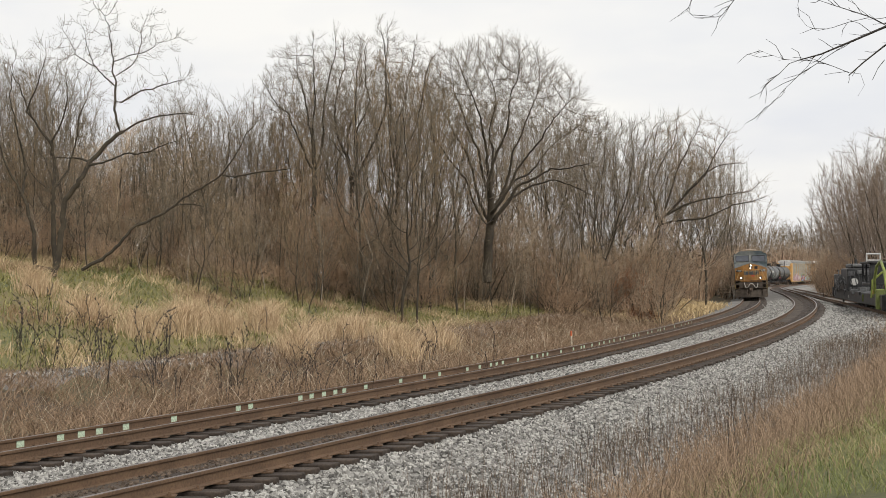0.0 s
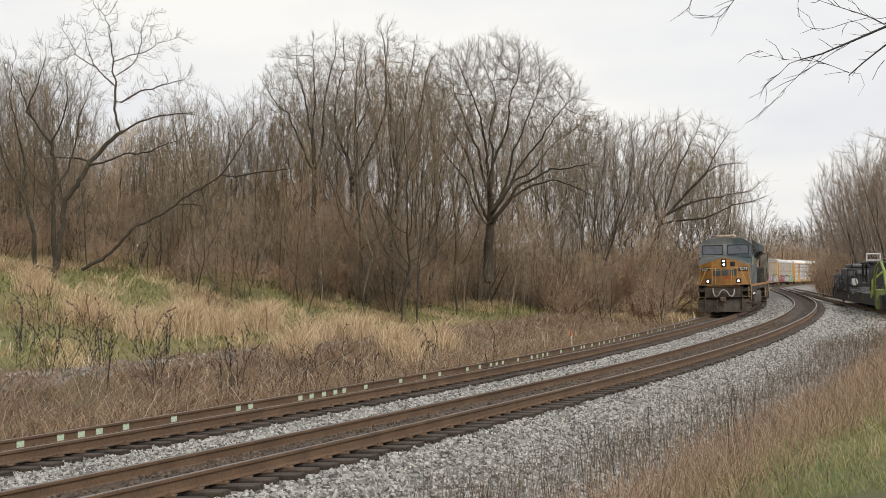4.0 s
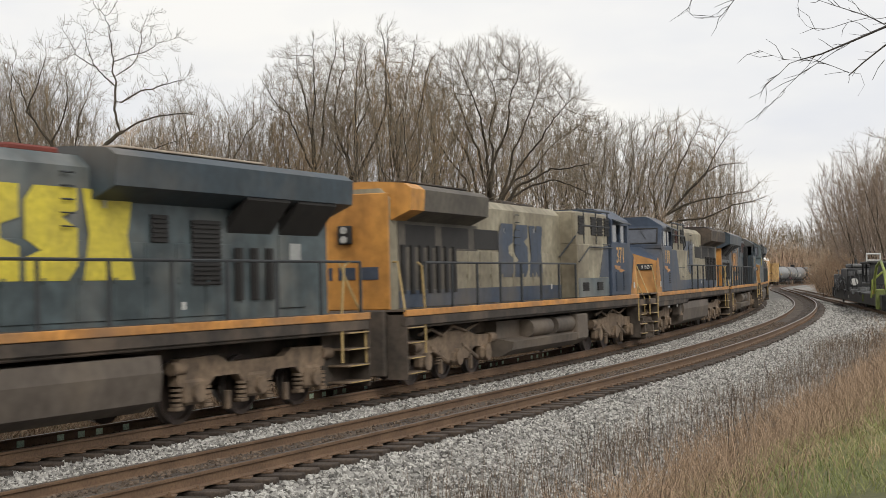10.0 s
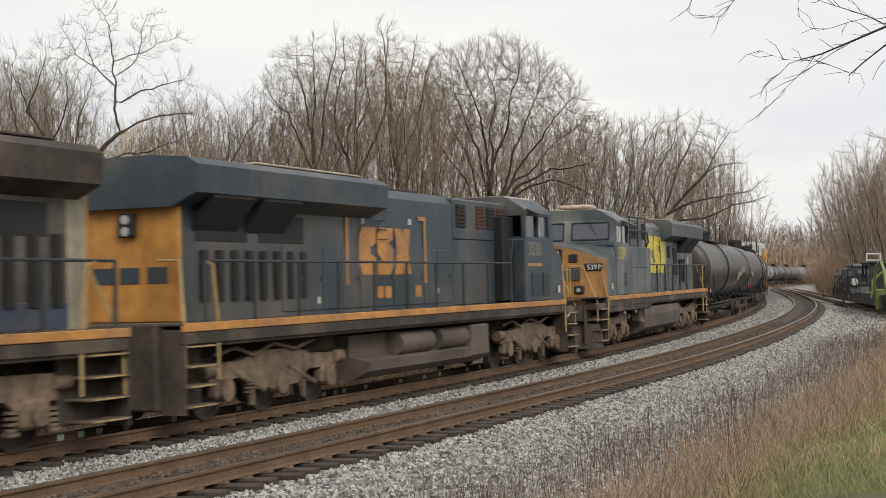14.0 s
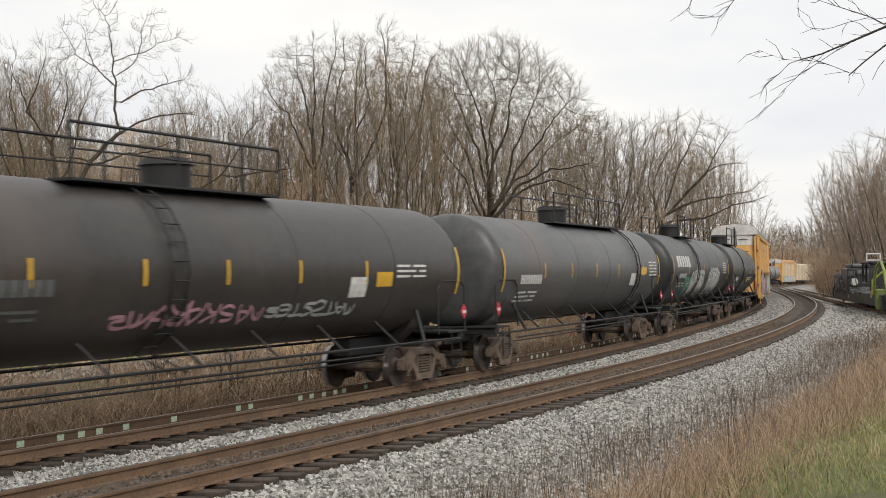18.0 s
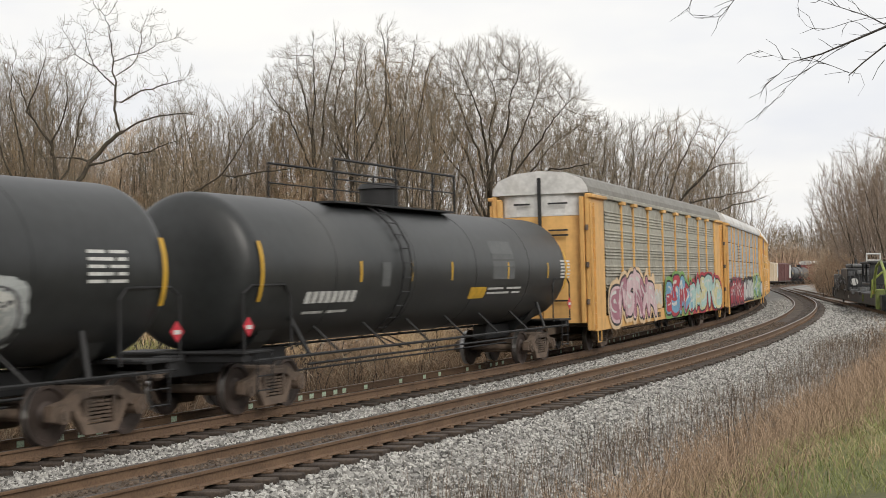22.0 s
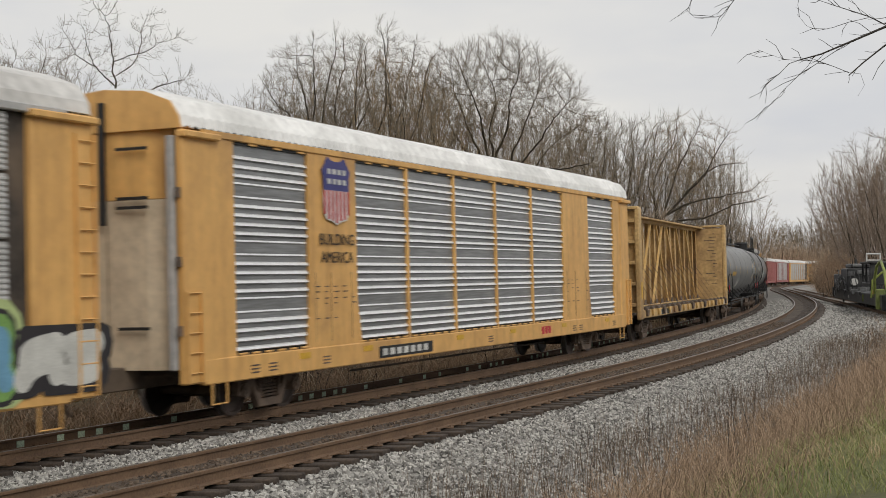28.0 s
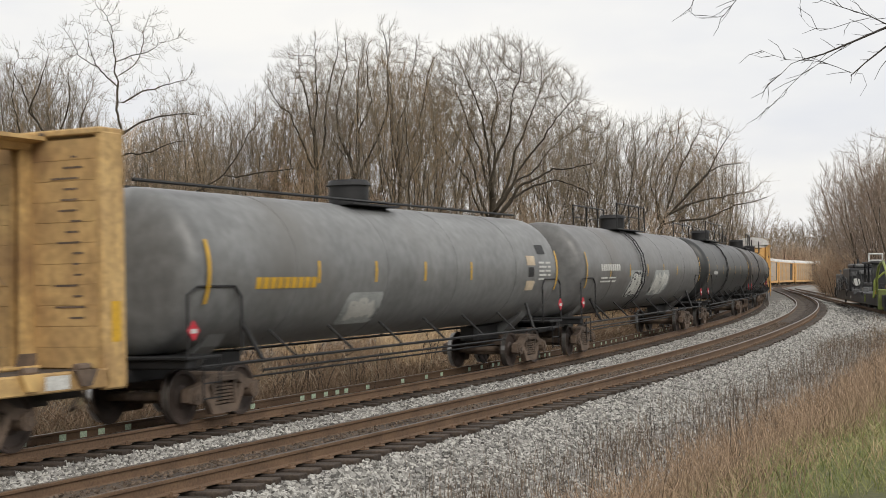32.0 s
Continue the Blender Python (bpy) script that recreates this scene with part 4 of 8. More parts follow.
    blades("pale_stems", "bleached broken stems lying over the brush", 900, belt(-4, 60, -10.5, -6.5), (0.35, 0.9), (0.008, 0.014), (0.5, 1.7), (0.46, 0.38, 0.27), (0.66, 0.57, 0.44), 5, "brush")
    blades("verge_weeds", "thin leafless dark weed stems standing in the ballast", 5500, belt(0, 46, 2.7, 5.6, 0.5), (0.25, 0.75), (0.004, 0.007), (0.05, 0.5), (0.06, 0.046, 0.036), (0.22, 0.165, 0.12), 6, "weeds")
    blades("brown_weeds", "dense reddish-brown dead weeds on the trackside slope", 15000, belt(0, 50, 5.3, 7.6, 0.4), (0.2, 0.7), (0.004, 0.008), (0.2, 1.0), (0.13, 0.092, 0.065), (0.48, 0.35, 0.24), 15, "weeds")
    blades("straw", "low matted brown and straw-coloured grass on the trackside slope", 20000, belt(0, 55, 5.3, 7.6, 0.3), (0.06, 0.3), (0.004, 0.009), (0.6, 1.9), (0.13, 0.09, 0.062), (0.50, 0.37, 0.25), 7)
    blades("verge_grass", "fresh green grass on the near verge", 52000, belt(2, 42, 6.7, 11.0), (0.06, 0.22), (0.004, 0.009), (0.4, 1.5), (0.11, 0.14, 0.045), (0.36, 0.365, 0.165), 8)
    blades("lawn_straw", "tan dead blades scattered through the near green grass", 9000, belt(2, 42, 6.6, 11.0, 0.3), (0.08, 0.34), (0.004, 0.008), (0.5, 1.7), (0.26, 0.19, 0.11), (0.55, 0.43, 0.27), 16)
    blades("far_straw", "pale dry grass at the foot of the wood by the line", 9000, belt(62, 105, -12, -6.8, 0.6), (0.2, 0.6), (0.03, 0.06), (0.3, 1.0), (0.40, 0.29, 0.15), (0.76, 0.60, 0.36), 9)
    blades("far_wood", "dense brown leafless wood behind the bend", 8000, sector(1270, 1520, 345, 440), (4.0, 11.0), (0.10, 0.32), (0.05, 0.4), (0.17, 0.12, 0.09), (0.48, 0.345, 0.245), 11, "wood")
    blades("far_thicket", "dense brown leafless thicket beside the bend", 9000, sector(1120, 1345, 120, 190), (2.0, 6.0), (0.04, 0.12), (0.1, 0.6), (0.175, 0.12, 0.083), (0.50, 0.35, 0.235), 12, "thicket")
    blades("siding_thicket", "brown leafless thicket behind the side track", 6500, sector(1452, 1600, 165, 260), (2.0, 6.5), (0.05, 0.14), (0.1, 0.6), (0.175, 0.12, 0.083), (0.50, 0.35, 0.235), 13, "thicket")
    # added wood outside the view, only there to darken reflections and bounced light
    def behind(rng, count):
        k = count // 2
        y = rng.uniform(-40, 130, k)
        return np.concatenate([np.stack([rng.uniform(-70, 130, k), rng.uniform(-75, -38, k)], 1), np.stack([0.42 * y + rng.uniform(32, 60, k), y], 1)])
    blades("rear_wood", "unseen brown wood added to darken reflections on the cars", 14000, behind, (5.0, 12.0), (0.10, 0.28), (0.05, 0.4), (0.08, 0.06, 0.045), (0.24, 0.18, 0.13), 17, "wood")
    blades("yard_weeds", "sparse brown weeds in the gravel yard", 3500, belt(38, 90, 4.2, 12, 0.5), (0.15, 0.6), (0.008, 0.02), (0.2, 1.0), (0.10, 0.07, 0.05), (0.30, 0.22, 0.15), 10, "weeds")


build_grass()


def build_trackside():
    """A rusty shrub with a russet grass clump at its foot, and a marker stake, on the far side of the line."""
    rust = material("russet_twig", (0.46, 0.20, 0.085), 0.95, 0, 0.3, 0.9, (0.30, 0.125, 0.055), 6, 0.0)
    shrub = make_tree("russet_shrub", "russet leafless shrub glowing among grey brush", 97, 3.0, 1.5, stems=6, spread0=0.5, base=0.05, count=620, step=0.15, kill=0.24, twig=rust, share=2.8, twig_len=0.5, twig_r=0.011, tip=0.008, thick=0.014, up=0.03)
    x, y, _ = on_line(66.5, -SP - 4.8)
    shrub.matrix_basis = pose(x, y, float(ground_z([x], [y])[0]) - 0.05)
    x, y, _ = on_line(64.5, -SP - 3.7)
    blades("russet_clump", "dark russet grass clump at the foot of the shrub", 1500, lambda rng, count: np.stack([rng.normal(x, 0.3, count), rng.normal(y, 0.4, count)], 1), (0.4, 0.9), (0.012, 0.025), (0.2, 0.9), (0.11, 0.05, 0.03), (0.34, 0.16, 0.075), 21)
    stake = thing("marker_stake", "white marker stake with an orange painted tip", "stake")
    part("shaft", MB().box(-0.03, 0.03, -0.02, 0.02, -0.3, 0.42, 0.004), material("stake_wood", (0.55, 0.47, 0.36), 0.85, 0, 0.25, 6), stake)
    part("tip", MB().box(-0.032, 0.032, -0.022, 0.022, 0.42, 0.60, 0.006), material("stake_orange", (0.70, 0.16, 0.06), 0.7, 0, 0.2, 8), stake, "orange painted tip")
    x, y, _ = on_line(40.0, -SP - 2.0)
    stake.matrix_basis = pose(x, y, float(ground_z([x], [y])[0]), 3, -4, 20)


build_trackside()


def build_stalks():
    """Dark dead weed stalks that stand up from the bank and bow over at the top."""
    rng = random.Random(8)
    masters = []
    for i in range(5):
        segs = []
        for j in range(1 + i % 3):
            a = rng.uniform(0, 6.283)
            p, d = Vector((0.12 * j, 0.05 * j, -0.05)), Vector((rng.uniform(-0.15, 0.15), rng.uniform(-0.15, 0.15), 1)).normalized()
            for k in range(10):
                # the head droops to one side
                fall = 0.0 if k < 5 else 0.16 * (k - 4)
                d = bend(rng, (d + Vector((math.cos(a), math.sin(a), -0.5)) * fall * 0.35).normalized(), 0.07)
                q = p + d * 0.14
                segs.append((p, q, 0.009 - 0.0005 * k, 0.0085 - 0.0005 * k))
                for _ in range(4 if k > 4 else 1):
                    e = bend(rng, d, 0.6)
                    segs.append((q, q + e * rng.uniform(0.05, 0.14), 0.008, 0.004))
                p = q
        t = thing("weed_stalk", "dark dead upright weed stalk with a drooping seed head", "weed", "weed stalks on the bank")
        o = new("stem", tube_mesh("stem", segs, 4, M_TWIG_DARK))
        o.parent = t
        masters.append(t)
    for i in range(130):
        px, dist = (rng.uniform(-10, 660), rng.uniform(31, 39)) if i < 105 else (rng.uniform(300, 900), rng.uniform(36, 48))
        if i % 3 and i < 105:       # most of them in loose groups
            px = rng.choice((30, 90, 150, 180, 270, 300, 390, 415, 500, 535, 560, 640)) + rng.gauss(0, 14)
        x, y, z = spot(px, dist)
        k = rng.uniform(0.45, 1.05)
        m = pose(x, y, z, rng.uniform(-8, 8), rng.uniform(-8, 8), rng.uniform(0, 360)) @ Matrix.Diagonal((k, k, k, 1))
        if i < 5:
            masters[i].matrix_basis = m
        else:
            copy_thing(masters[i % 5], m)


build_stalks()


def build_verge_stems():
    """Tall dark leafless weeds that rise singly from the trackside slope."""
    rng = random.Random(19)
    for i in range(46):
        x, y, _ = on_line(3 + 36 * rng.random(), rng.uniform(3.2, 7.0))
        z = float(ground_z([x], [y])[0])
        segs, h = [], rng.uniform(0.5, 1.0)
        p, d = Vector((0, 0, -0.04)), Vector((rng.uniform(-0.15, 0.15), rng.uniform(-0.15, 0.15), 1)).normalized()
        for k in range(7):
            d = bend(rng, d, 0.07)
            q = p + d * h / 7
            r = 0.0055 * (1 - k / 9)
            segs.append((p, q, r, r * 0.9))
            if k > 2:
                e = off_axis(rng, d, rng.uniform(0.3, 0.7))
                L = rng.uniform(0.08, 0.22)
                segs += [(q, q + e * L, r * 0.6, r * 0.4), (q + e * L, q + (e + Vector((0, 0, 0.5))).normalized() * L * 1.6, r * 0.5, r * 0.25)]
            p = q
        t = thing("weed", "tall thin dark leafless weed on the trackside slope", "weed", "weeds on the verge")
        o = new("stem", tube_mesh("stem", segs, 4, M_TWIG_DARK))
        o.parent = t
        t.matrix_basis = pose(x, y, z)


build_verge_stems()


def build_overhang():
    """The tree beside the camera: its trunk stands out of view, some boughs reach across the sky."""
    rng = random.Random(3)
    t = thing("bare_tree", "near bare tree whose dark boughs hang over the line", "tree")
    D = 9.0

    def at(px, py, d=D):
        return Vector(((px - 784) / 2495 * d, d, EYE_Z + (486 - py) / 2495 * d))

    segs, fine = [], []
    base = Vector((5.4, 9.6, 0.9))
    fork = Vector((5.2, 9.4, 4.6))
    segs += [(Vector((5.5, 9.7, 0.5)), base, 0.2, 0.17), (base, fork, 0.17, 0.11), (fork, Vector((5.4, 9.8, 6.5)), 0.1, 0.06)]

    def bough(pts, r0, r1, kids=3):
        n = len(pts) - 1
        for i in range(n):
            a, b = r0 + (r1 - r0) * i / n, r0 + (r1 - r0) * (i + 1) / n
            segs.append((pts[i], pts[i + 1], a, b))
            for _ in range(kids if i else 0):
                o = pts[i].lerp(pts[i + 1], rng.random())
                d = (pts[i + 1] - pts[i]).normalized()
                e = bend(rng, d, 0.8)
                L = rng.uniform(0.05, 0.22)
                m = o + e * L * 0.5
                fine.append((o, m, 0.0021, 0.0017))
                fine.append((m, m + bend(rng, e, 0.5) * L * 0.5, 0.0017, 0.001))
    bough([fork, at(1640, 10), at(1568, 47), at(1510, 72), at(1455, 95), at(1415, 106)], 0.01116, 0.00372)
    bough([at(1415, 106), at(1398, 112), at(1380, 131), at(1366, 141), at(1352, 152)], 0.002232, 0.000744, 2)
    bough([at(1500, 77), at(1450, 110), at(1415, 133), at(1390, 157), at(1368, 183), at(1352, 192)], 0.002232, 0.000744, 2)
    bough([fork, at(1650, 30), at(1568, 80), at(1530, 110), at(1504, 133)], 0.008184, 0.003348, 2)
    bough([at(1504, 128), at(1480, 118), at(1450, 108), at(1420, 106), at(1392, 105), at(1362, 95), at(1343, 87)], 0.002232, 0.000744, 2)
    bough([at(1502, 126), at(1475, 129), at(1460, 132)], 0.00186, 0.001116, 0)
    bough([fork, at(1640, -20), at(1568, 42), at(1540, 28), at(1500, 15), at(1478, 8), at(1440, -5)], 0.005208, 0.001488, 2)
    bough([at(1540, 30), at(1505, 38), at(1475, 48), at(1450, 53), at(1430, 45), at(1413, 24)], 0.002232, 0.000744, 1)
    bough([at(1568, 105), at(1556, 120), at(1546, 141)], 0.002604, 0.001488, 0)
    bough([at(1504, 128), at(1525, 130), at(1532, 150), at(1520, 170)], 0.001488, 0.000744, 0)
    bough([fork, at(1500, -60), at(1330, -40), at(1300, 0), at(1280, 25), at(1272, 33)], 0.004464, 0.001116, 2)
    bough([at(1330, -40), at(1240, -30), at(1223, 5), at(1218, 18), at(1232, 30), at(1248, 32)], 0.002232, 0.000744, 1)
    bough([at(1218, 18), at(1202, 28)], 0.001116, 0.000744, 0)
    a = new("trunk", tube_mesh("trunk", segs, 7, M_TWIG_DARK))
    b = new("crown", tube_mesh("crown", fine, 4, M_TWIG_DARK))
    a.parent = b.parent = t


build_overhang()


# ---- the machine on the siding ----
M_LIME = material("lime_paint", (0.30, 0.36, 0.08), 0.6, 0, 0.3, 1.2, (0.20, 0.24, 0.06), 6, 0.05, dirt=(0.05, 0.05, 0.04), dirt_amount=0.5)
M_MACH = material("greasy_black_steel", (0.035, 0.036, 0.038), 0.55, 0.1, 0.35, 1.5, (0.02, 0.02, 0.022), 8, 0.1, dirt=(0.10, 0.10, 0.095), dirt_amount=0.35)
M_MGREY = material("worn_grey_steel", (0.16, 0.165, 0.165), 0.5, 0.2, 0.3, 1.5, (0.09, 0.09, 0.092), 8, 0.1)


def build_machine():
    t = thing("track_machine", "greasy black and lime track-maintenance machine parked on the side track", "track machine")
    x, y, z = siding_point(-29.0, 0, 0)
    t.matrix_basis = Matrix.Translation((x, y, z)) @ Matrix.Rotation(-math.atan2(*SIDE_D), 4, "Z")
    part("chassis", MB().box(-1.2, 1.2, -26.0, 17.5, 0.3, 1.05, 0.04), M_MACH, t)
    part("rear_hood", MB().box(-1.3, 1.3, 9.0, 16.0, 1.05, 2.3, 0.08), M_MACH, t)
    part("engine_hood", MB().box(-1.3, 1.3, 3.0, 9.0, 1.05, 2.75, 0.08), M_MACH, t)
    part("hood_door", MB().box(-1.15, -0.35, 2.96, 3.0, 0.75, 1.3, 0.02), M_MGREY, t, "worn grey access door")
    part("hood_door", MB().box(-0.25, 0.7, 2.96, 3.0, 0.85, 1.35, 0.02), M_MGREY, t, "worn grey access door")
    part("hood_door", MB().box(-1.34, -1.28, 10.2, 15.2, 1.0, 1.7, 0.02), M_MGREY, t, "worn grey access door")
    part("radiator", MB().box(-1.25, 1.25, 16.0, 17.2, 0.5, 2.3, 0.05), M_MGREY, t)
    part("buffer", MB().box(-1.35, 1.35, 17.2, 17.6, 0.4, 1.2, 0.05), M_MACH, t)
    part("oil_tank", MB().cyl((-0.80, 2.95, 1.72), (-0.80, 2.80, 1.72), 0.27, 20).box(-1.02, -0.58, 2.81, 2.95, 1.47, 1.97, 0.1), M_WHITE, t, "white oval tank plate")
    part("engine_top", MB().box(-1.0, 1.0, 3.5, 8.5, 2.75, 3.1, 0.1), M_MACH, t)
    part("exhaust", MB().cyl((-0.6, 4.0, 3.0), (-0.6, 4.0, 3.45), 0.09, 10), M_MACH, t)
    part("air_filter", MB().cyl((-0.85, 3.2, 2.95), (-0.2, 3.2, 2.95), 0.16, 12), M_MGREY, t)
    part("cab_floor", MB().box(-1.35, 1.35, -14.5, -9.0, 1.6, 1.75, 0.03), M_MACH, t)
    for px in (-1.3, 1.3):
        for py in (-14.3, -11.6, -9.1):
            part("cab_post", MB().box(px - 0.06, px + 0.06, py - 0.06, py + 0.06, 1.75, 3.05, 0.01), M_MACH, t)
    part("cab_wall", MB().box(-1.28, 1.28, -14.3, -14.2, 1.75, 2.95, 0.01), M_MACH, t)
    part("cab_roof", MB().box(-1.45, 1.45, -14.6, -8.8, 2.98, 3.12, 0.04), M_MACH, t)
    fr = MB()
    for p, q in (((-1.35, -12.4, 3.12), (-1.35, -12.4, 3.62)), ((-0.5, -12.4, 3.12), (-0.5, -12.4, 3.62)), ((-1.38, -12.4, 3.62), (-0.47, -12.4, 3.62)), ((-1.35, -12.4, 3.2), (-0.5, -12.4, 3.2))):
        fr.cyl(p, q, 0.05, 6)
    part("roof_frame", fr, M_WHITE, t, "white tubular roof frame")
    part("beacon", MB().cyl((0.9, -13.8, 3.12), (0.9, -13.8, 3.7), 0.09, 10), M_RED0, t, "red beacon")
    for px, r0, dy in ((-1.15, 0.09, 0.0), (-0.55, 0.06, -0.8), (0.2, 0.08, 0.5), (0.8, 0.06, -0.4)):
        pts = [(px, -15.4 + dy, 0.9), (px - 0.05, -15.8 + dy, 2.0), (px, -16.6 + dy, 2.8), (px + 0.05, -18.4 + dy, 3.1), (px, -20.8 + dy, 2.5), (px, -22.4 + dy, 1.0)]
        part("boom", MB().pipe(pts, r0, 8), M_LIME, t, "curved lime-painted boom", smooth=True)
    for i in range(6):
        part("work_head", MB().box(-1.4 + 0.4 * (i % 3), -0.9 + 0.4 * (i % 3), -22.0 + i * 1.1, -21.5 + i * 1.1, 0.15, 1.1 + 0.3 * (i % 2), 0.05), M_LIME if i % 2 else M_MACH, t)
    for k, (bx, bz, w, h, m) in enumerate(((-1.28, 2.15, 0.5, 0.35, M_MGREY), (-0.6, 2.3, 0.45, 0.3, M_MGREY), (0.0, 1.75, 0.6, 0.5, M_MACH), (-0.1, 2.25, 0.35, 0.4, M_MGREY), (-1.25, 0.5, 0.3, 0.2, M_WHITE), (0.5, 1.6, 0.3, 0.7, M_LIME))):
        part("panel", MB().box(bx, bx + w, 2.86 - 0.02 * k, 2.99, bz, bz + h, 0.02), m, t)
    for k in range(7):
        x0 = -1.2 + 0.33 * k
        part("hose", MB().pipe([(x0, 2.8, 2.5), (x0 + 0.1, 2.5, 2.0 - 0.08 * k), (x0 + 0.25, 2.6, 1.4), (x0 + 0.2, 2.8, 1.0)], 0.03, 6), M_MACH, t)
    part("lime_arm", MB().pipe([(-1.3, -14.8, 0.8), (-1.25, -15.0, 1.9), (-0.7, -15.2, 2.4), (0.3, -15.4, 2.5)], 0.07, 8), M_LIME, t, "lime-painted arm")
    part("guard", MB().box(-1.3, -0.6, -8.6, -8.5, 0.45, 0.95, 0.02), M_LIME, t)
    part("lamp_box", MB().box(-1.25, -0.95, -14.9, -14.6, 1.05, 1.3, 0.03), M_STRIPE0, t, "orange box")
    rng = random.Random(12)
    for i in range(22):
        y0, z0 = rng.uniform(3, 14), rng.uniform(1.0, 2.6)
        part("pipe", MB().pipe([(-1.4, y0, z0), (-1.45, y0 + rng.uniform(0.5, 1.5), z0 + rng.uniform(-0.3, 0.4)), (-1.35, y0 + 2.0, z0 + rng.uniform(-0.5, 0.4))], 0.035, 6), rng.choice([M_MACH, M_MGREY, M_MACH]), t)
    for i in range(16):
        y0, z0, w, h = rng.uniform(-8, 1), rng.uniform(0.25, 1.1), rng.uniform(0.3, 1.4), rng.uniform(0.12, 0.4)
        w = 0.3
        part("valve_box", MB().box(-1.42 + (0.3 * i) % 1.6, -1.0 + (0.3 * i) % 1.6, y0, y0 + w, z0, z0 + h, 0.03), rng.choice([M_MACH, M_MGREY, M_MGREY]), t)
    for py in (-23.0, -6.0, 13.5):
        for px in (-0.755, 0.755):
            part("wheel", MB().cyl((px - 0.06, py, 0.42), (px + 0.06, py, 0.42), 0.42, 20), M_MGREY, t)
        part("axle", MB().cyl((-0.9, py, 0.42), (0.9, py, 0.42), 0.08, 10), M_MACH, t)


M_RED0 = material("beacon_red", (0.5, 0.05, 0.03), 0.4)
M_STRIPE0 = material("orange_box_paint", (0.6, 0.25, 0.04), 0.6)
M_WHITE = material("white_marking", (0.66, 0.66, 0.63), 0.7, 0, 0.25, 5)
build_machine()

# ---- the train ----
DUST = (0.16, 0.125, 0.095)
M_NAVY = material("slate_blue_paint", (0.080, 0.108, 0.118), 0.5, 0, 0.4, 0.9, (0.046, 0.062, 0.068), 3, 0.05, dirt=(0.25, 0.245, 0.22), dirt_amount=0.65, streak=True)
M_NAVY2 = material("dark_blue_paint", (0.040, 0.062, 0.082), 0.5, 0, 0.25, 0.7, (0.033, 0.048, 0.060), 6, 0.05, dirt=(0.15, 0.13, 0.105), dirt_amount=0.6, streak=True)
M_ROYAL = material("royal_blue_paint", (0.046, 0.066, 0.105), 0.55, 0, 0.3, 0.8, (0.034, 0.052, 0.086), 6, 0.05, dirt=(0.125, 0.108, 0.088), dirt_amount=0.55, streak=True)
M_WING = material("sooty_housing", (0.12, 0.105, 0.085), 0.7, 0, 0.3, 0.8, (0.075, 0.066, 0.055), 6, 0.1)
M_TAN = material("stained_grey_paint", (0.345, 0.31, 0.225), 0.65, 0, 0.3, 0.9, (0.235, 0.21, 0.15), 5, 0.05, dirt=(0.12, 0.095, 0.066), dirt_amount=0.55, streak=True)
M_LETTER = material("pale_orange_lettering", (0.70, 0.42, 0.13), 0.6, 0, 0.2, 3)
M_OCHRE = material("dirty_amber_paint", (0.43, 0.20, 0.04), 0.55, 0, 0.3, 0.9, (0.30, 0.14, 0.03), 4, 0.05, dirt=(0.13, 0.075, 0.04), dirt_amount=0.7, streak=True)
M_YELLOW = material("amber_paint", (0.58, 0.28, 0.062), 0.55, 0, 0.3, 0.7, (0.43, 0.20, 0.045), 4, 0.05, dirt=(0.20, 0.11, 0.05), dirt_amount=0.6, streak=True)
M_STRIPE = material("orange_stripe_paint", (0.60, 0.28, 0.07), 0.55, 0, 0.3, 1.2, (0.42, 0.19, 0.05), 8, 0.0, dirt=(0.19, 0.125, 0.08), dirt_amount=0.75)
M_FRAME = material("grimy_underframe", (0.070, 0.056, 0.045), 0.85, 0, 0.35, 1.5, (0.036, 0.030, 0.026), 9, 0.2, dirt=(0.17, 0.125, 0.088), dirt_amount=0.5)
M_TRUCK = material("dusty_bogie_steel", (0.23, 0.165, 0.11), 0.85, 0, 0.4, 2.0, (0.125, 0.09, 0.062), 9, 0.25, dirt=(0.06, 0.047, 0.037), dirt_amount=0.45)
M_FTRUCK = material("rusty_bogie_steel", (0.17, 0.122, 0.09), 0.85, 0, 0.35, 2.0, (0.09, 0.068, 0.053), 9, 0.25)
M_WHEEL = material("wheel_steel", (0.075, 0.055, 0.046), 0.6, 0.3, 0.3, 2.5, None, 12, 0.1)
M_TREAD = material("wheel_tread", (0.42, 0.41, 0.40), 0.3, 0.9, 0.15, 4)
M_TANKF = material("fuel_tank_grime", (0.125, 0.103, 0.083), 0.7, 0, 0.3, 0.8, (0.085, 0.069, 0.056), 5, 0.05, dirt=(0.18, 0.14, 0.102), dirt_amount=0.45)
M_SCREEN = material("coated_windscreen", (0.09, 0.10, 0.12), 0.12, 0.45, 0.15, 2, None, 10, 0.0)
M_GLASS = material("cab_glass", (0.035, 0.042, 0.055), 0.08, 0, 0.1, 2, None, 10, 0.0, spec=0.8)
M_BLACK = material("black_paint", (0.015, 0.015, 0.016), 0.6, 0, 0.3, 2)
M_GRILLE = material("grille_black", (0.022, 0.02, 0.019), 0.7, 0, 0.3, 3)
M_GRILLE_RED = material("resistor_grid", (0.10, 0.035, 0.025), 0.7, 0, 0.3, 3)
M_RAILING = material("railing_dark", (0.04, 0.045, 0.05), 0.6, 0, 0.3, 4)
M_STEP = material("dusty_step_steel", (0.105, 0.082, 0.063), 0.85, 0, 0.35, 1.5, (0.055, 0.045, 0.036), 7, 0.1)
M_RAILYEL = material("railing_yellow", (0.50, 0.36, 0.15), 0.6, 0, 0.3, 4)
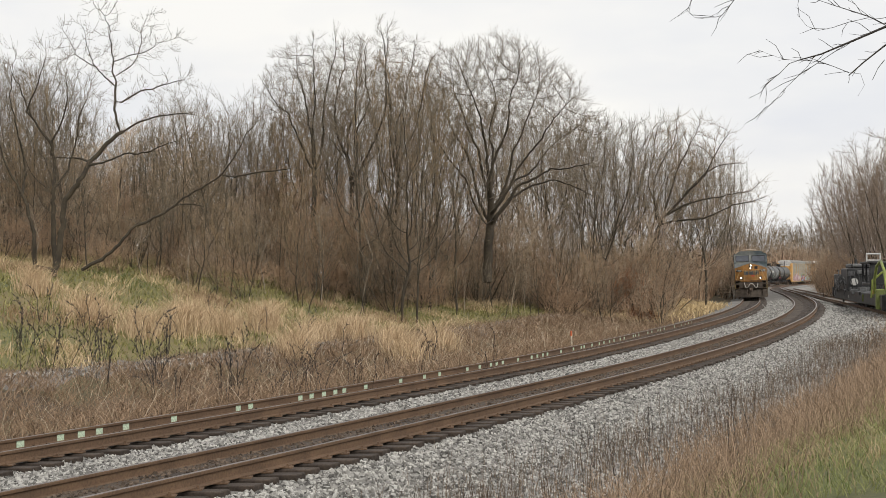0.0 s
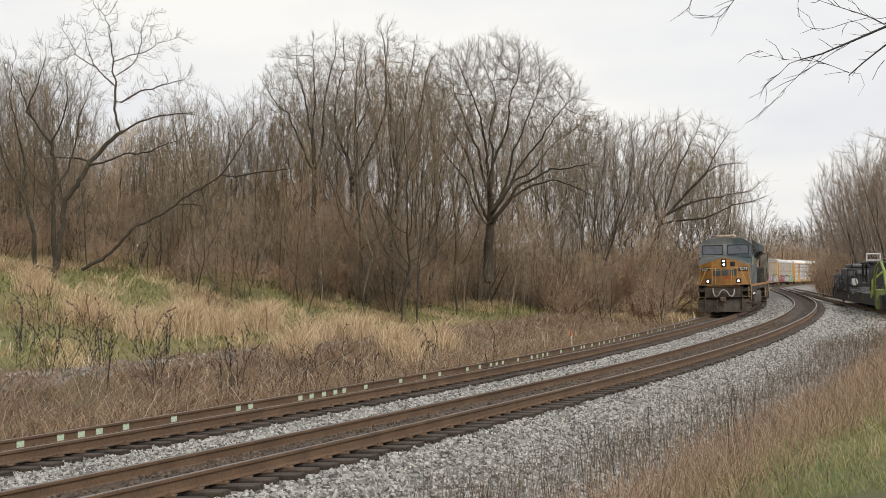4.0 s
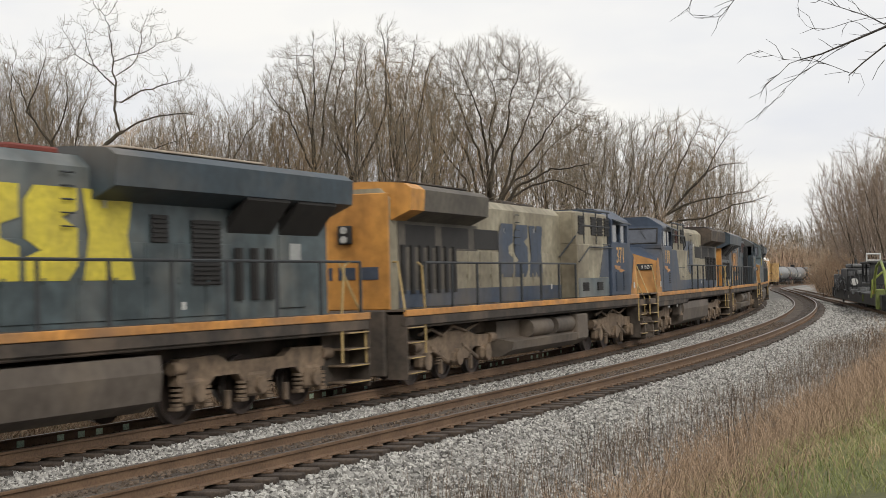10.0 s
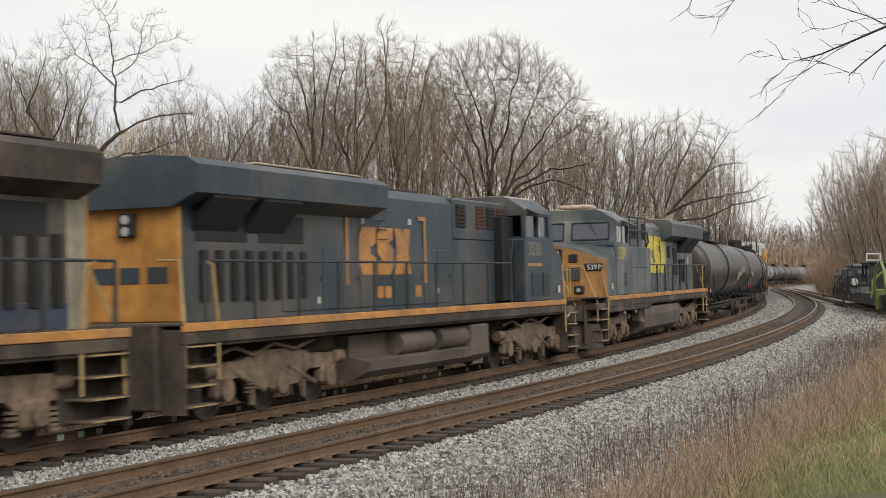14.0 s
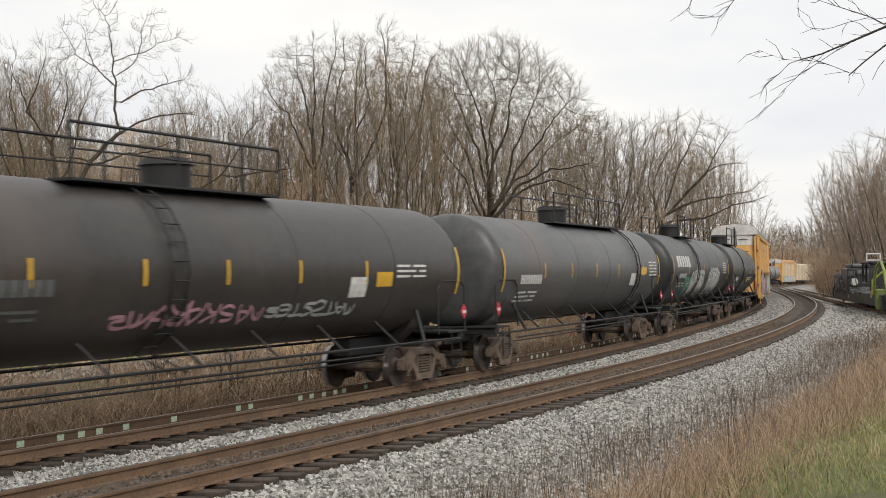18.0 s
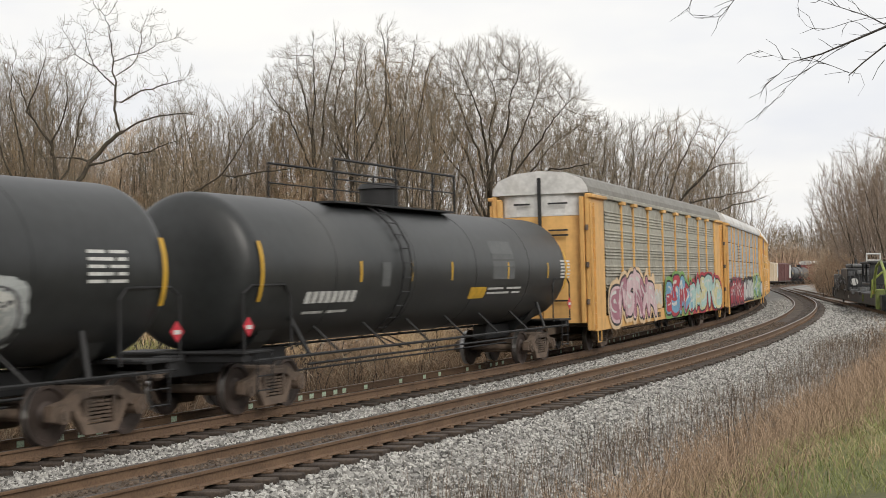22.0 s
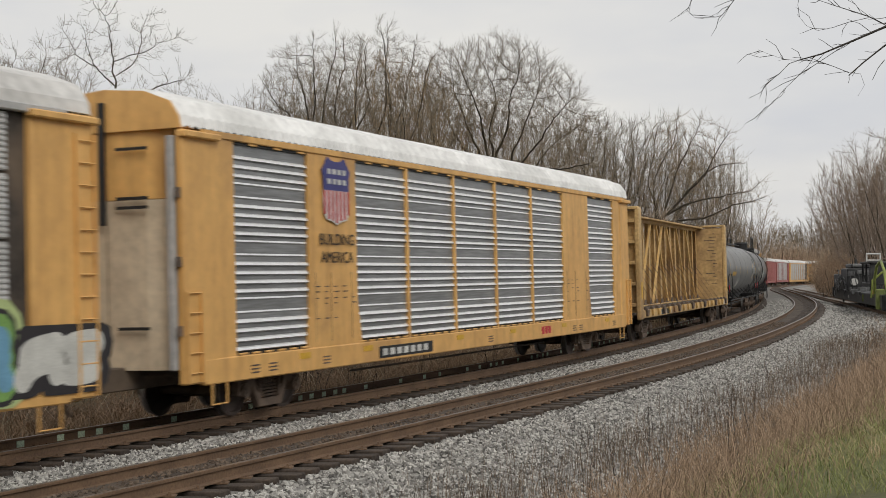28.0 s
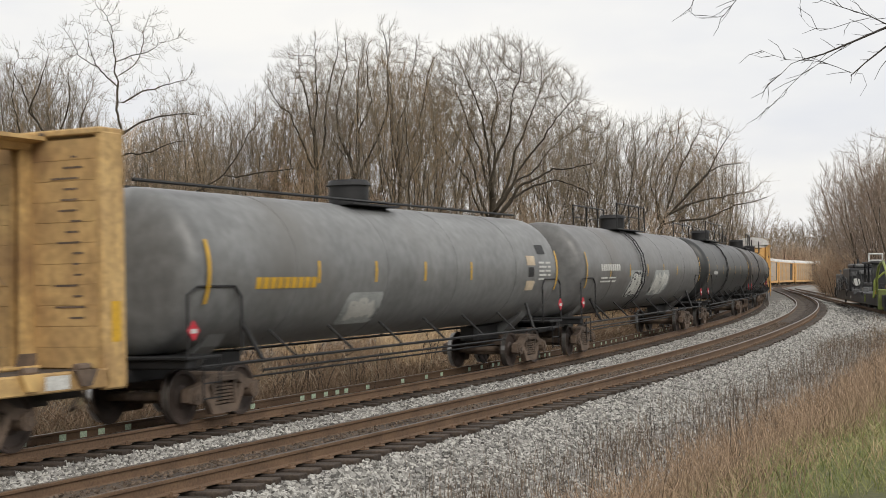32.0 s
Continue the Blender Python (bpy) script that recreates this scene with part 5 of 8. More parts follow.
M_ROOFTAN = material("bleached_roof", (0.50, 0.43, 0.34), 0.8, 0, 0.3, 1.2, (0.38, 0.30, 0.24), 6, 0.1)
M_PYELLOW = material("yellow_lettering", (0.66, 0.55, 0.06), 0.6, 0, 0.25, 1.5, (0.52, 0.43, 0.06), 8, 0)
M_SILVER0 = material("plate_grey", (0.36, 0.37, 0.36), 0.6, 0, 0.2, 4)
M_LAMP = material("headlight_glow", (0.9, 0.85, 0.75), 0.3, 0, 0.0, 1, None, 1, 0, emit=(1.0, 0.80, 0.55), emit_strength=10.0)
M_LAMP_BLUE = material("step_light", (0.9, 0.9, 0.9), 0.3, 0, 0.0, 1, None, 1, 0, emit=(1.0, 0.98, 0.95), emit_strength=0.6)
M_LENS = material("dull_lens", (0.45, 0.45, 0.43), 0.15, 0, 0.2, 20)
M_HOSE = material("pale_hose", (0.42, 0.40, 0.36), 0.8, 0, 0.2, 10)
M_RED = material("red_marking", (0.55, 0.03, 0.05), 0.6, 0, 0.2, 5)
M_REDP = material("oxide_red_paint", (0.22, 0.045, 0.03), 0.7, 0, 0.3, 1)


def lettering(text, height, mat, parent, side, y0, z0, x, flat=0.006, width=1.0, name="lettering"):
    """Words on a car's side: side -1 or +1, reading from y0 on; x is the wall's distance from the middle."""
    cu = bpy.data.curves.new(name, "FONT")
    cu.body, cu.size, cu.extrude = text, height / 0.69, flat / 2
    tmp = new(name, cu)
    me = bpy.data.meshes.new_from_object(tmp.evaluated_get(bpy.context.evaluated_depsgraph_get()))
    bpy.data.objects.remove(tmp)
    me.materials.clear()
    me.materials.append(mat)
    ob = new(name, me)
    ob.parent = parent
    # read along the wall, top up
    ob.matrix_basis = Matrix(((0, 0, side, side * (x + flat * 0.4)), (side * width, 0, 0, y0), (0, 1, 0, z0), (0, 0, 0, 1)))
    return ob


def plate(mb, side, x, y0, y1, z0, z1, t=0.005, mi=0):
    """A thin plate lying on a side wall."""
    a, b = sorted((side * (x - 0.002), side * (x + t)))
    return mb.box(a, b, min(y0, y1), max(y0, y1), z0, z1, 0, mi)


def bars(parent, side, x, rows, mat, name="marking"):
    """Writing too small to read: plain bars, rows of (y0, y1, z0, z1)."""
    mb = MB()
    for y0, y1, z0, z1 in rows:
        plate(mb, side, x, y0, y1, z0, z1)
    return part(name, mb, mat, parent)


def emblem(parent, side, x, y_left, z0, w, h, mat, thick=0.006):
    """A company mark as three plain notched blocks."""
    mb = MB()
    u = w / 3.15

    def poly(pts):
        mb.prism([(y_left + side * (px * u), z0 + pz * h) for px, pz in pts], "x", side * (x - 0.002), side * (x + thick))
    poly([(0.0, 0.22), (0.2, 0.0), (0.98, 0.0), (0.98, 0.36), (0.66, 0.44), (0.66, 0.58), (0.98, 0.66), (0.98, 1.0), (0.2, 1.0), (0.0, 0.78)])
    poly([(1.08, 0.0), (1.84, 0.0), (2.03, 0.16), (2.03, 0.56), (1.74, 0.68), (2.03, 0.76), (2.03, 1.0), (1.26, 1.0), (1.08, 0.84), (1.08, 0.44), (1.36, 0.32), (1.08, 0.24)])
    poly([(2.14, 0.0), (2.58, 0.0), (2.64, 0.14), (2.72, 0.0), (3.15, 0.0), (3.02, 0.5), (3.15, 1.0), (2.72, 1.0), (2.64, 0.86), (2.56, 1.0), (2.14, 1.0), (2.26, 0.5)])
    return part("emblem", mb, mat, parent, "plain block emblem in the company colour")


# -- bogies, shared by all the cars --
SHARED = {}


def wheel_data(r):
    key = ("wheel", r)
    if key not in SHARED:
        mb = MB()
        n = 28
        prof = [(-0.07, 0.10), (-0.07, r * 0.30), (-0.02, r * 0.45), (-0.03, r * 0.80), (-0.065, r * 0.86), (-0.065, r + 0.0), (0.05, r - 0.004), (0.055, r + 0.028), (0.08, r + 0.02), (0.08, r * 0.86), (0.03, r * 0.5), (0.03, 0.10)]
        vs = [(a, q * math.cos(2 * math.pi * i / n), q * math.sin(2 * math.pi * i / n)) for a, q in prof for i in range(n)]
        k = len(prof)
        fs, mi = [], []
        for j in range(k - 1):
            for i in range(n):
                fs.append((j * n + i, j * n + (i + 1) % n, (j + 1) * n + (i + 1) % n, (j + 1) * n + i))
                mi.append(1 if j == 5 else 0)
        fs += [tuple(range(n)), tuple(range((k - 1) * n, k * n))]
        mi += [0, 0]
        me = raw_mesh("wheel", vs, fs, [M_WHEEL, M_TREAD], mi)
        fix_normals(me)
        SHARED[key] = me
    return SHARED[key]


def mesh_of(name, mb, mats, auto=True):
    mats = mats if isinstance(mats, (list, tuple)) else [mats]
    me = raw_mesh(name, mb.v, mb.f, mats, mb.m)
    fix_normals(me)
    if auto:
        me.polygons.foreach_set("use_smooth", [True] * len(me.polygons))
        me.set_sharp_from_angle(angle=radians(35))
    return me


def freight_sideframe():
    if "fsf" not in SHARED:
        mb = MB()
        x0, x1 = -0.075, 0.075
        mb.prism([(-1.08, 0.60), (-0.72, 0.66), (-0.42, 0.80), (0.42, 0.80), (0.72, 0.66), (1.08, 0.60), (1.10, 0.38), (0.98, 0.34), (0.80, 0.46), (0.62, 0.52), (0.40, 0.66), (-0.40, 0.66), (-0.62, 0.52), (-0.80, 0.46), (-0.98, 0.34), (-1.10, 0.38)], "x", x0, x1)
        mb.prism([(-0.66, 0.55), (-0.52, 0.60), (-0.30, 0.26), (0.30, 0.26), (0.52, 0.60), (0.66, 0.55), (0.38, 0.12), (-0.38, 0.12)], "x", x0 + 0.01, x1 - 0.01)
        for y in (-0.36, 0.30):
            mb.box(x0 + 0.012, x1 - 0.012, y, y + 0.07, 0.2, 0.70)
        for y in (-0.889, 0.889):
            mb.cyl((x0 - 0.04, y, 0.455), (x1 + 0.05, y, 0.455), 0.135, 14)
            mb.cyl((x1 + 0.05, y, 0.455), (x1 + 0.075, y, 0.455), 0.075, 10)
        for y in (-0.18, 0.0, 0.18):
            for i in range(6):
                z = 0.29 + i * 0.058
                mb.cyl((0.0, y, z), (0.0, y, z + 0.034), 0.078, 10)
        mb.box(x0 - 0.02, x1 + 0.03, -0.27, 0.27, 0.66, 0.76, 0.02)
        SHARED["fsf"] = mesh_of("sideframe", mb, M_FTRUCK)
        bol = MB()
        bol.box(-1.0, 1.0, -0.2, 0.2, 0.5, 0.82, 0.04)
        for y in (-0.889, 0.889):
            bol.cyl((-0.9, y, 0.455), (0.9, y, 0.455), 0.085, 12)
        for y in (-0.45, 0.45):
            bol.box(-0.8, 0.8, y - 0.06, y + 0.06, 0.30, 0.46, 0.02)
        SHARED["fbol"] = mesh_of("bolster", bol, M_FTRUCK)
    return SHARED["fsf"], SHARED["fbol"]


def freight_bogie(parent, y):
    sf, bol = freight_sideframe()
    t = again("bogie", bol, parent, Matrix.Translation((0, y, 0)))
    for side in (-1, 1):
        again("sideframe", sf, t, pose(side * 0.99, 0, 0, 0, 0, 0 if side > 0 else 180))
        for a in (-0.889, 0.889):
            again("wheel", wheel_data(0.455), t, pose(side * 0.755, a, 0.455, 0, 0, 0 if side < 0 else 180))
    return t


def loco_bogie(parent, y, kind, flip=1):
    """A three-axled bogie: kind 0 with a high bar frame, kind 1 with a steerable curved frame."""
    key = ("lsf", kind)
    if key not in SHARED:
        mb = MB()
        x0, x1 = -0.09, 0.09
        ax = (-1.9, 0.0, 1.9)
        if kind == 0:
            mb.prism([(-2.35, 0.98), (-2.30, 1.10), (-1.2, 1.12), (-0.9, 0.98), (0.9, 0.98), (1.2, 1.12), (2.30, 1.10), (2.45, 0.95), (2.35, 0.72), (1.5, 0.62), (1.3, 0.76), (0.6, 0.76), (0.45, 0.62), (-0.45, 0.62), (-0.6, 0.76), (-1.3, 0.76), (-1.5, 0.62), (-2.35, 0.66)], "x", x0, x1)
            for a in ax:
                mb.box(x0 - 0.03, x1 + 0.05, a - 0.30, a + 0.30, 0.34, 0.76, 0.05)
                mb.cyl((x1, a, 0.53), (x1 + 0.13, a, 0.53), 0.15, 14)
                for q in (-0.42, 0.42):
                    for i in range(4):
                        mb.cyl((0.02, a + q, 0.34 + i * 0.08), (0.02, a + q, 0.385 + i * 0.08), 0.095, 10)
                    mb.box(-0.06, 0.10, a + q - 0.11, a + q + 0.11, 0.26, 0.33, 0.015)
            for a in (-2.5, 2.3):
                mb.cyl((0.05, a, 0.95), (0.05, a + 0.35, 0.95), 0.11, 12)
        else:
            mb.prism([(-2.45, 0.80), (-2.2, 0.95), (-1.3, 0.98), (-0.7, 1.12), (0.7, 1.12), (1.3, 0.98), (2.2, 0.95), (2.45, 0.80), (2.3, 0.66), (1.2, 0.70), (0.75, 0.45), (-0.75, 0.45), (-1.2, 0.70), (-2.3, 0.66)], "x", x0, x1)
            for a in ax:
                mb.cyl((x0, a, 0.52), (x1 + 0.12, a, 0.52), 0.20, 16)
                mb.box(x0, x1 + 0.06, a - 0.26, a + 0.26, 0.36, 0.68, 0.06)
            for a in (-0.95, 0.95):
                mb.cyl((0.06, a - 0.55, 0.80), (0.06, a + 0.5, 0.42), 0.055, 8)
                for i in range(5):
                    mb.cyl((0.02, a, 0.40 + i * 0.07), (0.02, a, 0.44 + i * 0.07), 0.09, 10)
            for a in (-2.55, 2.2):
                mb.cyl((0.06, a, 0.86), (0.06, a + 0.38, 0.86), 0.13, 12)
            mb.pipe([(0.12, -2.2, 1.12), (0.12, -1.5, 1.22), (0.12, -0.9, 1.05), (0.12, -0.2, 1.24), (0.12, 0.6, 1.1), (0.12, 1.4, 1.25)], 0.035, 6)
        for a in (-0.98, 0.9):
            mb.box(0.04, 0.13, a, a + 0.09, 0.18, 0.5, 0.01)
        SHARED[key] = mesh_of("sideframe", mb, M_TRUCK)
    core = MB()
    core.box(-0.62, 0.62, -2.5, 2.5, 0.55, 1.05, 0.06)
    for a in (-1.9, 0.0, 1.9):
        core.cyl((-0.95, a, 0.533), (0.95, a, 0.533), 0.1, 12)
    if "lcore" not in SHARED:
        SHARED["lcore"] = mesh_of("bolster", core, M_FRAME)
    t = again("bogie", SHARED["lcore"], parent, Matrix.Translation((0, y, 0)))
    for side in (-1, 1):
        again("sideframe", SHARED[key], t, pose(side * 1.06, 0, 0, 0, 0, 0 if side > 0 else 180))
        for a in (-1.9, 0.0, 1.9):
            again("wheel", wheel_data(0.533), t, pose(side * 0.755, a, 0.533, 0, 0, 0 if side < 0 else 180))
    return t


def coupler(parent, y, d):
    """A knuckle coupler at one end; d is +1 or -1."""
    if "coupler" not in SHARED:
        mb = MB()
        mb.box(-0.10, 0.10, -0.9, -0.16, 0.78, 0.96, 0.02)
        mb.box(-0.17, 0.13, -0.2, 0.05, 0.70, 1.02, 0.05)
        mb.box(0.02, 0.17, 0.0, 0.14, 0.74, 0.99, 0.05)
        mb.pipe([(0.35, -0.5, 0.85), (0.37, -0.2, 0.55), (0.30, 0.05, 0.35), (0.15, 0.12, 0.42)], 0.028, 6)
        SHARED["coupler"] = mesh_of("coupler", mb, M_FTRUCK)
    return again("coupler", SHARED["coupler"], parent, pose(0, y, 0, 0, 0, 0 if d > 0 else 180))


# -- locomotives --
def hood_doors(parent, side, x, y0, y1, z0, z1, count, mat, name="hood_door"):
    """Upright doors along a hood, each a slightly proud plate with a latch."""
    w = (y1 - y0) / count
    for i in range(count):
        mb = MB()
        a, b = sorted((side * (x - 0.003), side * (x + 0.022)))
        mb.box(a, b, y0 + i * w + 0.02, y0 + (i + 1) * w - 0.02, z0, z1, 0.008)
        a, b = sorted((side * x, side * (x + 0.05)))
        mb.box(a, b, y0 + (i + 1) * w - 0.10, y0 + (i + 1) * w - 0.05, (z0 + z1) / 2 - 0.05, (z0 + z1) / 2 + 0.05)
        part(name, mb, mat, parent)


def louvre(parent, side, x, y0, y1, z0, z1, n, mat=None, name="louvre", upright=False):
    """A backing plate with slats standing proud of it."""
    a, b = sorted((side * (x - 0.004), side * (x + 0.006)))
    back = part(name, MB().box(a, b, y0, y1, z0, z1), mat or M_GRILLE, parent)
    a, b = sorted((side * (x + 0.004), side * (x + 0.03)))
    for i in range(n):
        f0, f1 = (i + 0.15) / n, (i + 0.7) / n
        if upright:
            slat = MB().box(a, b, y0 + (y1 - y0) * f0, y0 + (y1 - y0) * f1, z0 + 0.01, z1 - 0.01)
        else:
            slat = MB().box(a, b, y0 + 0.01, y1 - 0.01, z0 + (z1 - z0) * f0, z0 + (z1 - z0) * f1)
        part("slat", slat, mat or M_GRILLE, back)
    return back


def railing(parent, side, x, ys, z0, z1, mat=None, drop_first=True):
    """A walkway railing: upright stanchions with one long top rail."""
    for y in ys:
        part("stanchion", MB().cyl((side * x, y, z0), (side * x, y, z1), 0.034, 6), mat or M_RAILING, parent)
    part("handrail", MB().pipe([(side * x, ys[0], z1), (side * x, ys[-1], z1)], 0.026, 6), mat or M_RAILING, parent)


def locomotive(label, number, style, reverse):
    """A six-axle wide-cab diesel. Its -x side carries the wide body behind the cab, its +x side the walkway."""
    t = thing("locomotive", label, "locomotive", "locomotives of the train")
    body, cabm = (M_NAVY, M_NAVY) if style == "slate" else ((M_NAVY2, M_NAVY2) if style == "dark" else (M_TAN, M_ROYAL))
    seen = 1 if reverse else -1
    # frame and sill
    fr = MB()
    fr.box(-1.45, 1.45, -10.3, 10.0, 1.30, 1.50, 0.02)
    fr.box(-0.7, 0.7, -10.4, 10.2, 0.95, 1.32, 0.03)
    part("underframe", fr, M_FRAME, t)
    for side in (-1, 1):
        mb = MB()
        a, b = sorted((side * 1.44, side * 1.52))
        mb.box(a, b, -10.5, 8.9, 1.56, 1.70, 0.01)
        part("sill_stripe", mb, M_STRIPE, t, "orange stripe along the sill")
        mb = MB()
        a, b = sorted((side * 1.40, side * 1.50))
        mb.box(a, b, -10.5, 8.9, 1.36, 1.555, 0.01)
        part("sill", mb, M_FRAME, t)
        mb = MB()
        a, b = sorted((side * 1.30, side * 1.49))
        mb.box(a, b, 1.9, 8.8, 1.18, 1.37, 0.02)
        if side == -1:
            part("skirt", mb, M_FRAME, t)
    walkm = MB().box(-1.5, 1.5, -10.5, 10.2, 1.66, 1.70)
    part("walkway", walkm, M_FRAME, t)
    # pilot and plough
    pl = MB()
    pl.prism([(-1.48, 0.72), (-1.5, 0.18), (1.5, 0.18), (1.48, 0.72), (0.95, 0.95), (0.5, 1.0), (-0.5, 1.0), (-0.95, 0.95)], "y", 9.72, 9.84)
    for e in (-1, 1):       # two plough faces that meet in a blunt edge
        pl.add([(0, 10.26, 0.14), (e * 1.46, 9.86, 0.14), (e * 1.42, 9.80, 0.86), (0, 10.0, 0.98), (0, 9.8, 0.14), (e * 1.46, 9.74, 0.14), (e * 1.42, 9.73, 0.86), (0, 9.8, 0.98)],
               [(0, 1, 2, 3), (4, 5, 6, 7), (0, 1, 5, 4), (2, 3, 7, 6), (1, 2, 6, 5), (0, 3, 7, 4)])
    part("snowplough", pl, M_STEP, t, "dusty steel snowplough")
    part("end_sheet", MB().box(-1.02, 1.02, 9.90, 10.06, 0.95, 1.72, 0.03), M_FRAME, t)
    part("end_stripe", MB().box(-0.95, 0.95, 10.065, 10.08, 1.58, 1.72), M_YELLOW, t)
    rp = MB()
    rp.box(-1.02, 1.02, -10.6, -10.4, 0.30, 1.70, 0.03)
    part("rear_pilot", rp, M_STEP, t)
    # nose: a wide short hood with a folded amber front and a sloping top
    nz = 1.70
    fx = [(-1.46, 8.74, 2.84), (-0.72, 9.14, 3.10), (0.0, 9.17, 3.30), (0.72, 9.14, 3.10), (1.46, 8.74, 2.84)]
    mb = MB()
    mb.add([(x, y + 0.05, nz) for x, y, z in fx] + fx, [(i, i + 1, 6 + i, 5 + i) for i in range(4)])
    part("nose_front", mb, M_OCHRE if style == "slate" else M_YELLOW, t, "amber nose panel streaked with dirt")
    bx = [(-1.50, 7.62, 3.36), (-0.72, 7.66, 3.42), (0.0, 7.68, 3.44), (0.72, 7.66, 3.42), (1.50, 7.62, 3.36)]
    mb = MB()
    mb.add(fx + bx, [(i, i + 1, 6 + i, 5 + i) for i in range(4)])
    for s in (-1, 1):
        f, g = fx[0 if s < 0 else 4], bx[0 if s < 0 else 4]
        mb.add([(f[0], f[1] + 0.05, nz), f, g, (g[0], g[1], nz)], [(0, 1, 2, 3)])
    part("nose", mb, cabm, t)
    if style == "grey":
        for s in (-1, 1):
            mb = MB()
            mb.add([(s * 1.464, 8.79, nz), (s * 1.464, 8.74, 2.84), (s * 1.478, 8.45, 2.97), (s * 1.492, 7.9, nz)], [(0, 1, 2, 3)])
            for i in range(4):
                mb.v[i] = (mb.v[i][0] + s * 0.006, *mb.v[i][1:])
            part("nose_cheek", mb, M_YELLOW, t)
    # cab: walls below and above the window band, with posts, and an arched roof
    low = MB().box(-1.52, 1.52, 5.60, 7.62, 1.70, 3.40, 0.03)
    part("cab_wall", low, cabm, t)
    roof = [(-1.53, 4.05), (-1.50, 4.12), (-1.05, 4.41), (-0.92, 4.46), (0.92, 4.46), (1.05, 4.41), (1.50, 4.12), (1.53, 4.05)]
    part("cab_header", MB().prism([(-1.52, 3.95), (1.52, 3.95), *roof[::-1]], "y", 5.60, 7.67), cabm, t)
    part("cab_roof", MB().prism([(-0.98, 4.44), (-0.93, 4.475), (0.93, 4.475), (0.98, 4.44)], "y", 5.62, 7.64), M_ROOFTAN if style != "grey" else M_NAVY2, t, "faded cab roof")
    if style == "slate":
        part("roof_box", MB().box(-0.55, 0.45, 6.0, 7.1, 4.53, 4.66, 0.04), M_ROOFTAN, t, "bleached air-conditioner cover")
    for s in (-1, 1):
        for y0, y1 in ((5.60, 5.72), (6.60, 6.70), (7.50, 7.66)):
            part("cab_post", MB().box(*sorted((s * 1.42, s * 1.52)), y0, y1, 3.38, 4.0), cabm, t)
        part("side_window", MB().box(*sorted((s * 1.44, s * 1.46)), 5.72, 7.5, 3.40, 3.98), M_GLASS, t)
        part("window_frame", MB().box(*sorted((s * 1.455, s * 1.475)), 6.70, 6.92, 3.42, 3.96, 0.005), M_WHITE, t)
        part("sunshade", MB().prism([(s * 1.50, 4.10), (s * 1.50, 4.13), (s * 1.86, 3.98), (s * 1.86, 3.95)], "y", 5.75, 6.75), M_RAILING, t)
    # windscreen: two raked panes in a frame
    for x0, x1 in ((-1.34, -0.14), (0.14, 1.34)):
        fr2 = MB()
        zl = 3.40
        vs = [(x0, 7.875, zl + 0.09), (x1, 7.875, zl + 0.09), (x1, 7.715, 4.03), (x0, 7.715, 4.03)]
        vs = [(x, y + 0.012, z) for x, y, z in vs]
        fr2.add(vs, [(0, 1, 2, 3)])
        part("windscreen", fr2, M_SCREEN, t)
        rim = MB()
        for a, b in ((0, 1), (1, 2), (2, 3), (3, 0)):
            rim.cyl(vs[a], vs[b], 0.03, 6)
        part("windscreen_rim", rim, M_BLACK, t)
        part("wiper", MB().pipe([((x0 + x1) / 2 + 0.1, 7.75, 4.08), ((x0 + x1) / 2 - 0.2, 7.87, 3.66)], 0.014, 4), M_BLACK, t)
    part("cab_front", MB().prism([(7.60, 3.0), (7.90, 3.30), (7.90, 3.43), (7.69, 4.12), (7.60, 4.12)], "x", -1.51, 1.51), cabm, t)
    # nose fittings: headlights, number boards, door, ditch lights
    hl = part("headlight_box", MB().box(-0.15, 0.15, 9.08, 9.22, 2.74, 3.20, 0.02), M_BLACK, t)
    for z in (2.86, 3.08):
        part("headlight", MB().cyl((0.0, 9.16, z), (0.0, 9.235, z), 0.062, 16), M_LAMP if number in LIT else M_LENS, hl)
    part("nose_window", MB().box(-0.64, -0.32, 9.10, 9.18, 2.74, 3.04, 0.06), M_BLACK, t)
    for s in (-1, 1):
        nb = part("number_board", MB().box(-0.29, 0.29, -0.06, 0.05, -0.11, 0.11, 0.015), M_BLACK, t, at=pose(s * 1.08, 8.98, 2.62, 0, 0, s * -28.4))
        cu = bpy.data.curves.new("number", "FONT")
        cu.body, cu.size, cu.extrude, cu.align_x = number, 0.22, 0.003, "CENTER"
        tmp = new("number", cu)
        me = bpy.data.meshes.new_from_object(tmp.evaluated_get(bpy.context.evaluated_depsgraph_get()))
        bpy.data.objects.remove(tmp)
        me.materials.clear()
        me.materials.append(M_WHITE)
        ob = again("number", me, nb, Matrix(((-1, 0, 0, 0), (0, 0, 1, 0.055), (0, 1, 0, -0.08), (0, 0, 0, 1))))
        dl = part("ditch_light", MB().box(*sorted((s * 0.72, s * 1.02)), 9.86, 10.10, 1.78, 2.06, 0.04), M_BLACK, t)
        part("lamp", MB().cyl((s * 0.87, 10.08, 1.92), (s * 0.87, 10.125, 1.92), 0.062, 16), M_LAMP if number in LIT else M_LENS, dl)
        # front handrails, steps
        part("handrail", MB().pipe([(s * 0.45, 9.75, 1.7), (s * 0.45, 9.75, 2.66), (s * 0.95, 9.78, 2.66), (s * 1.42, 9.98, 1.55), (s * 1.42, 9.98, 0.95)], 0.022, 6), M_RAILYEL, t, "yellow grab rail")
        part("handrail", MB().pipe([(s * 1.30, 9.1, 2.66), (s * 1.36, 9.1, 2.66), (s * 1.50, 8.85, 1.6), (s * 1.50, 8.85, 0.8)], 0.022, 6), M_RAILYEL, t, "yellow grab rail")
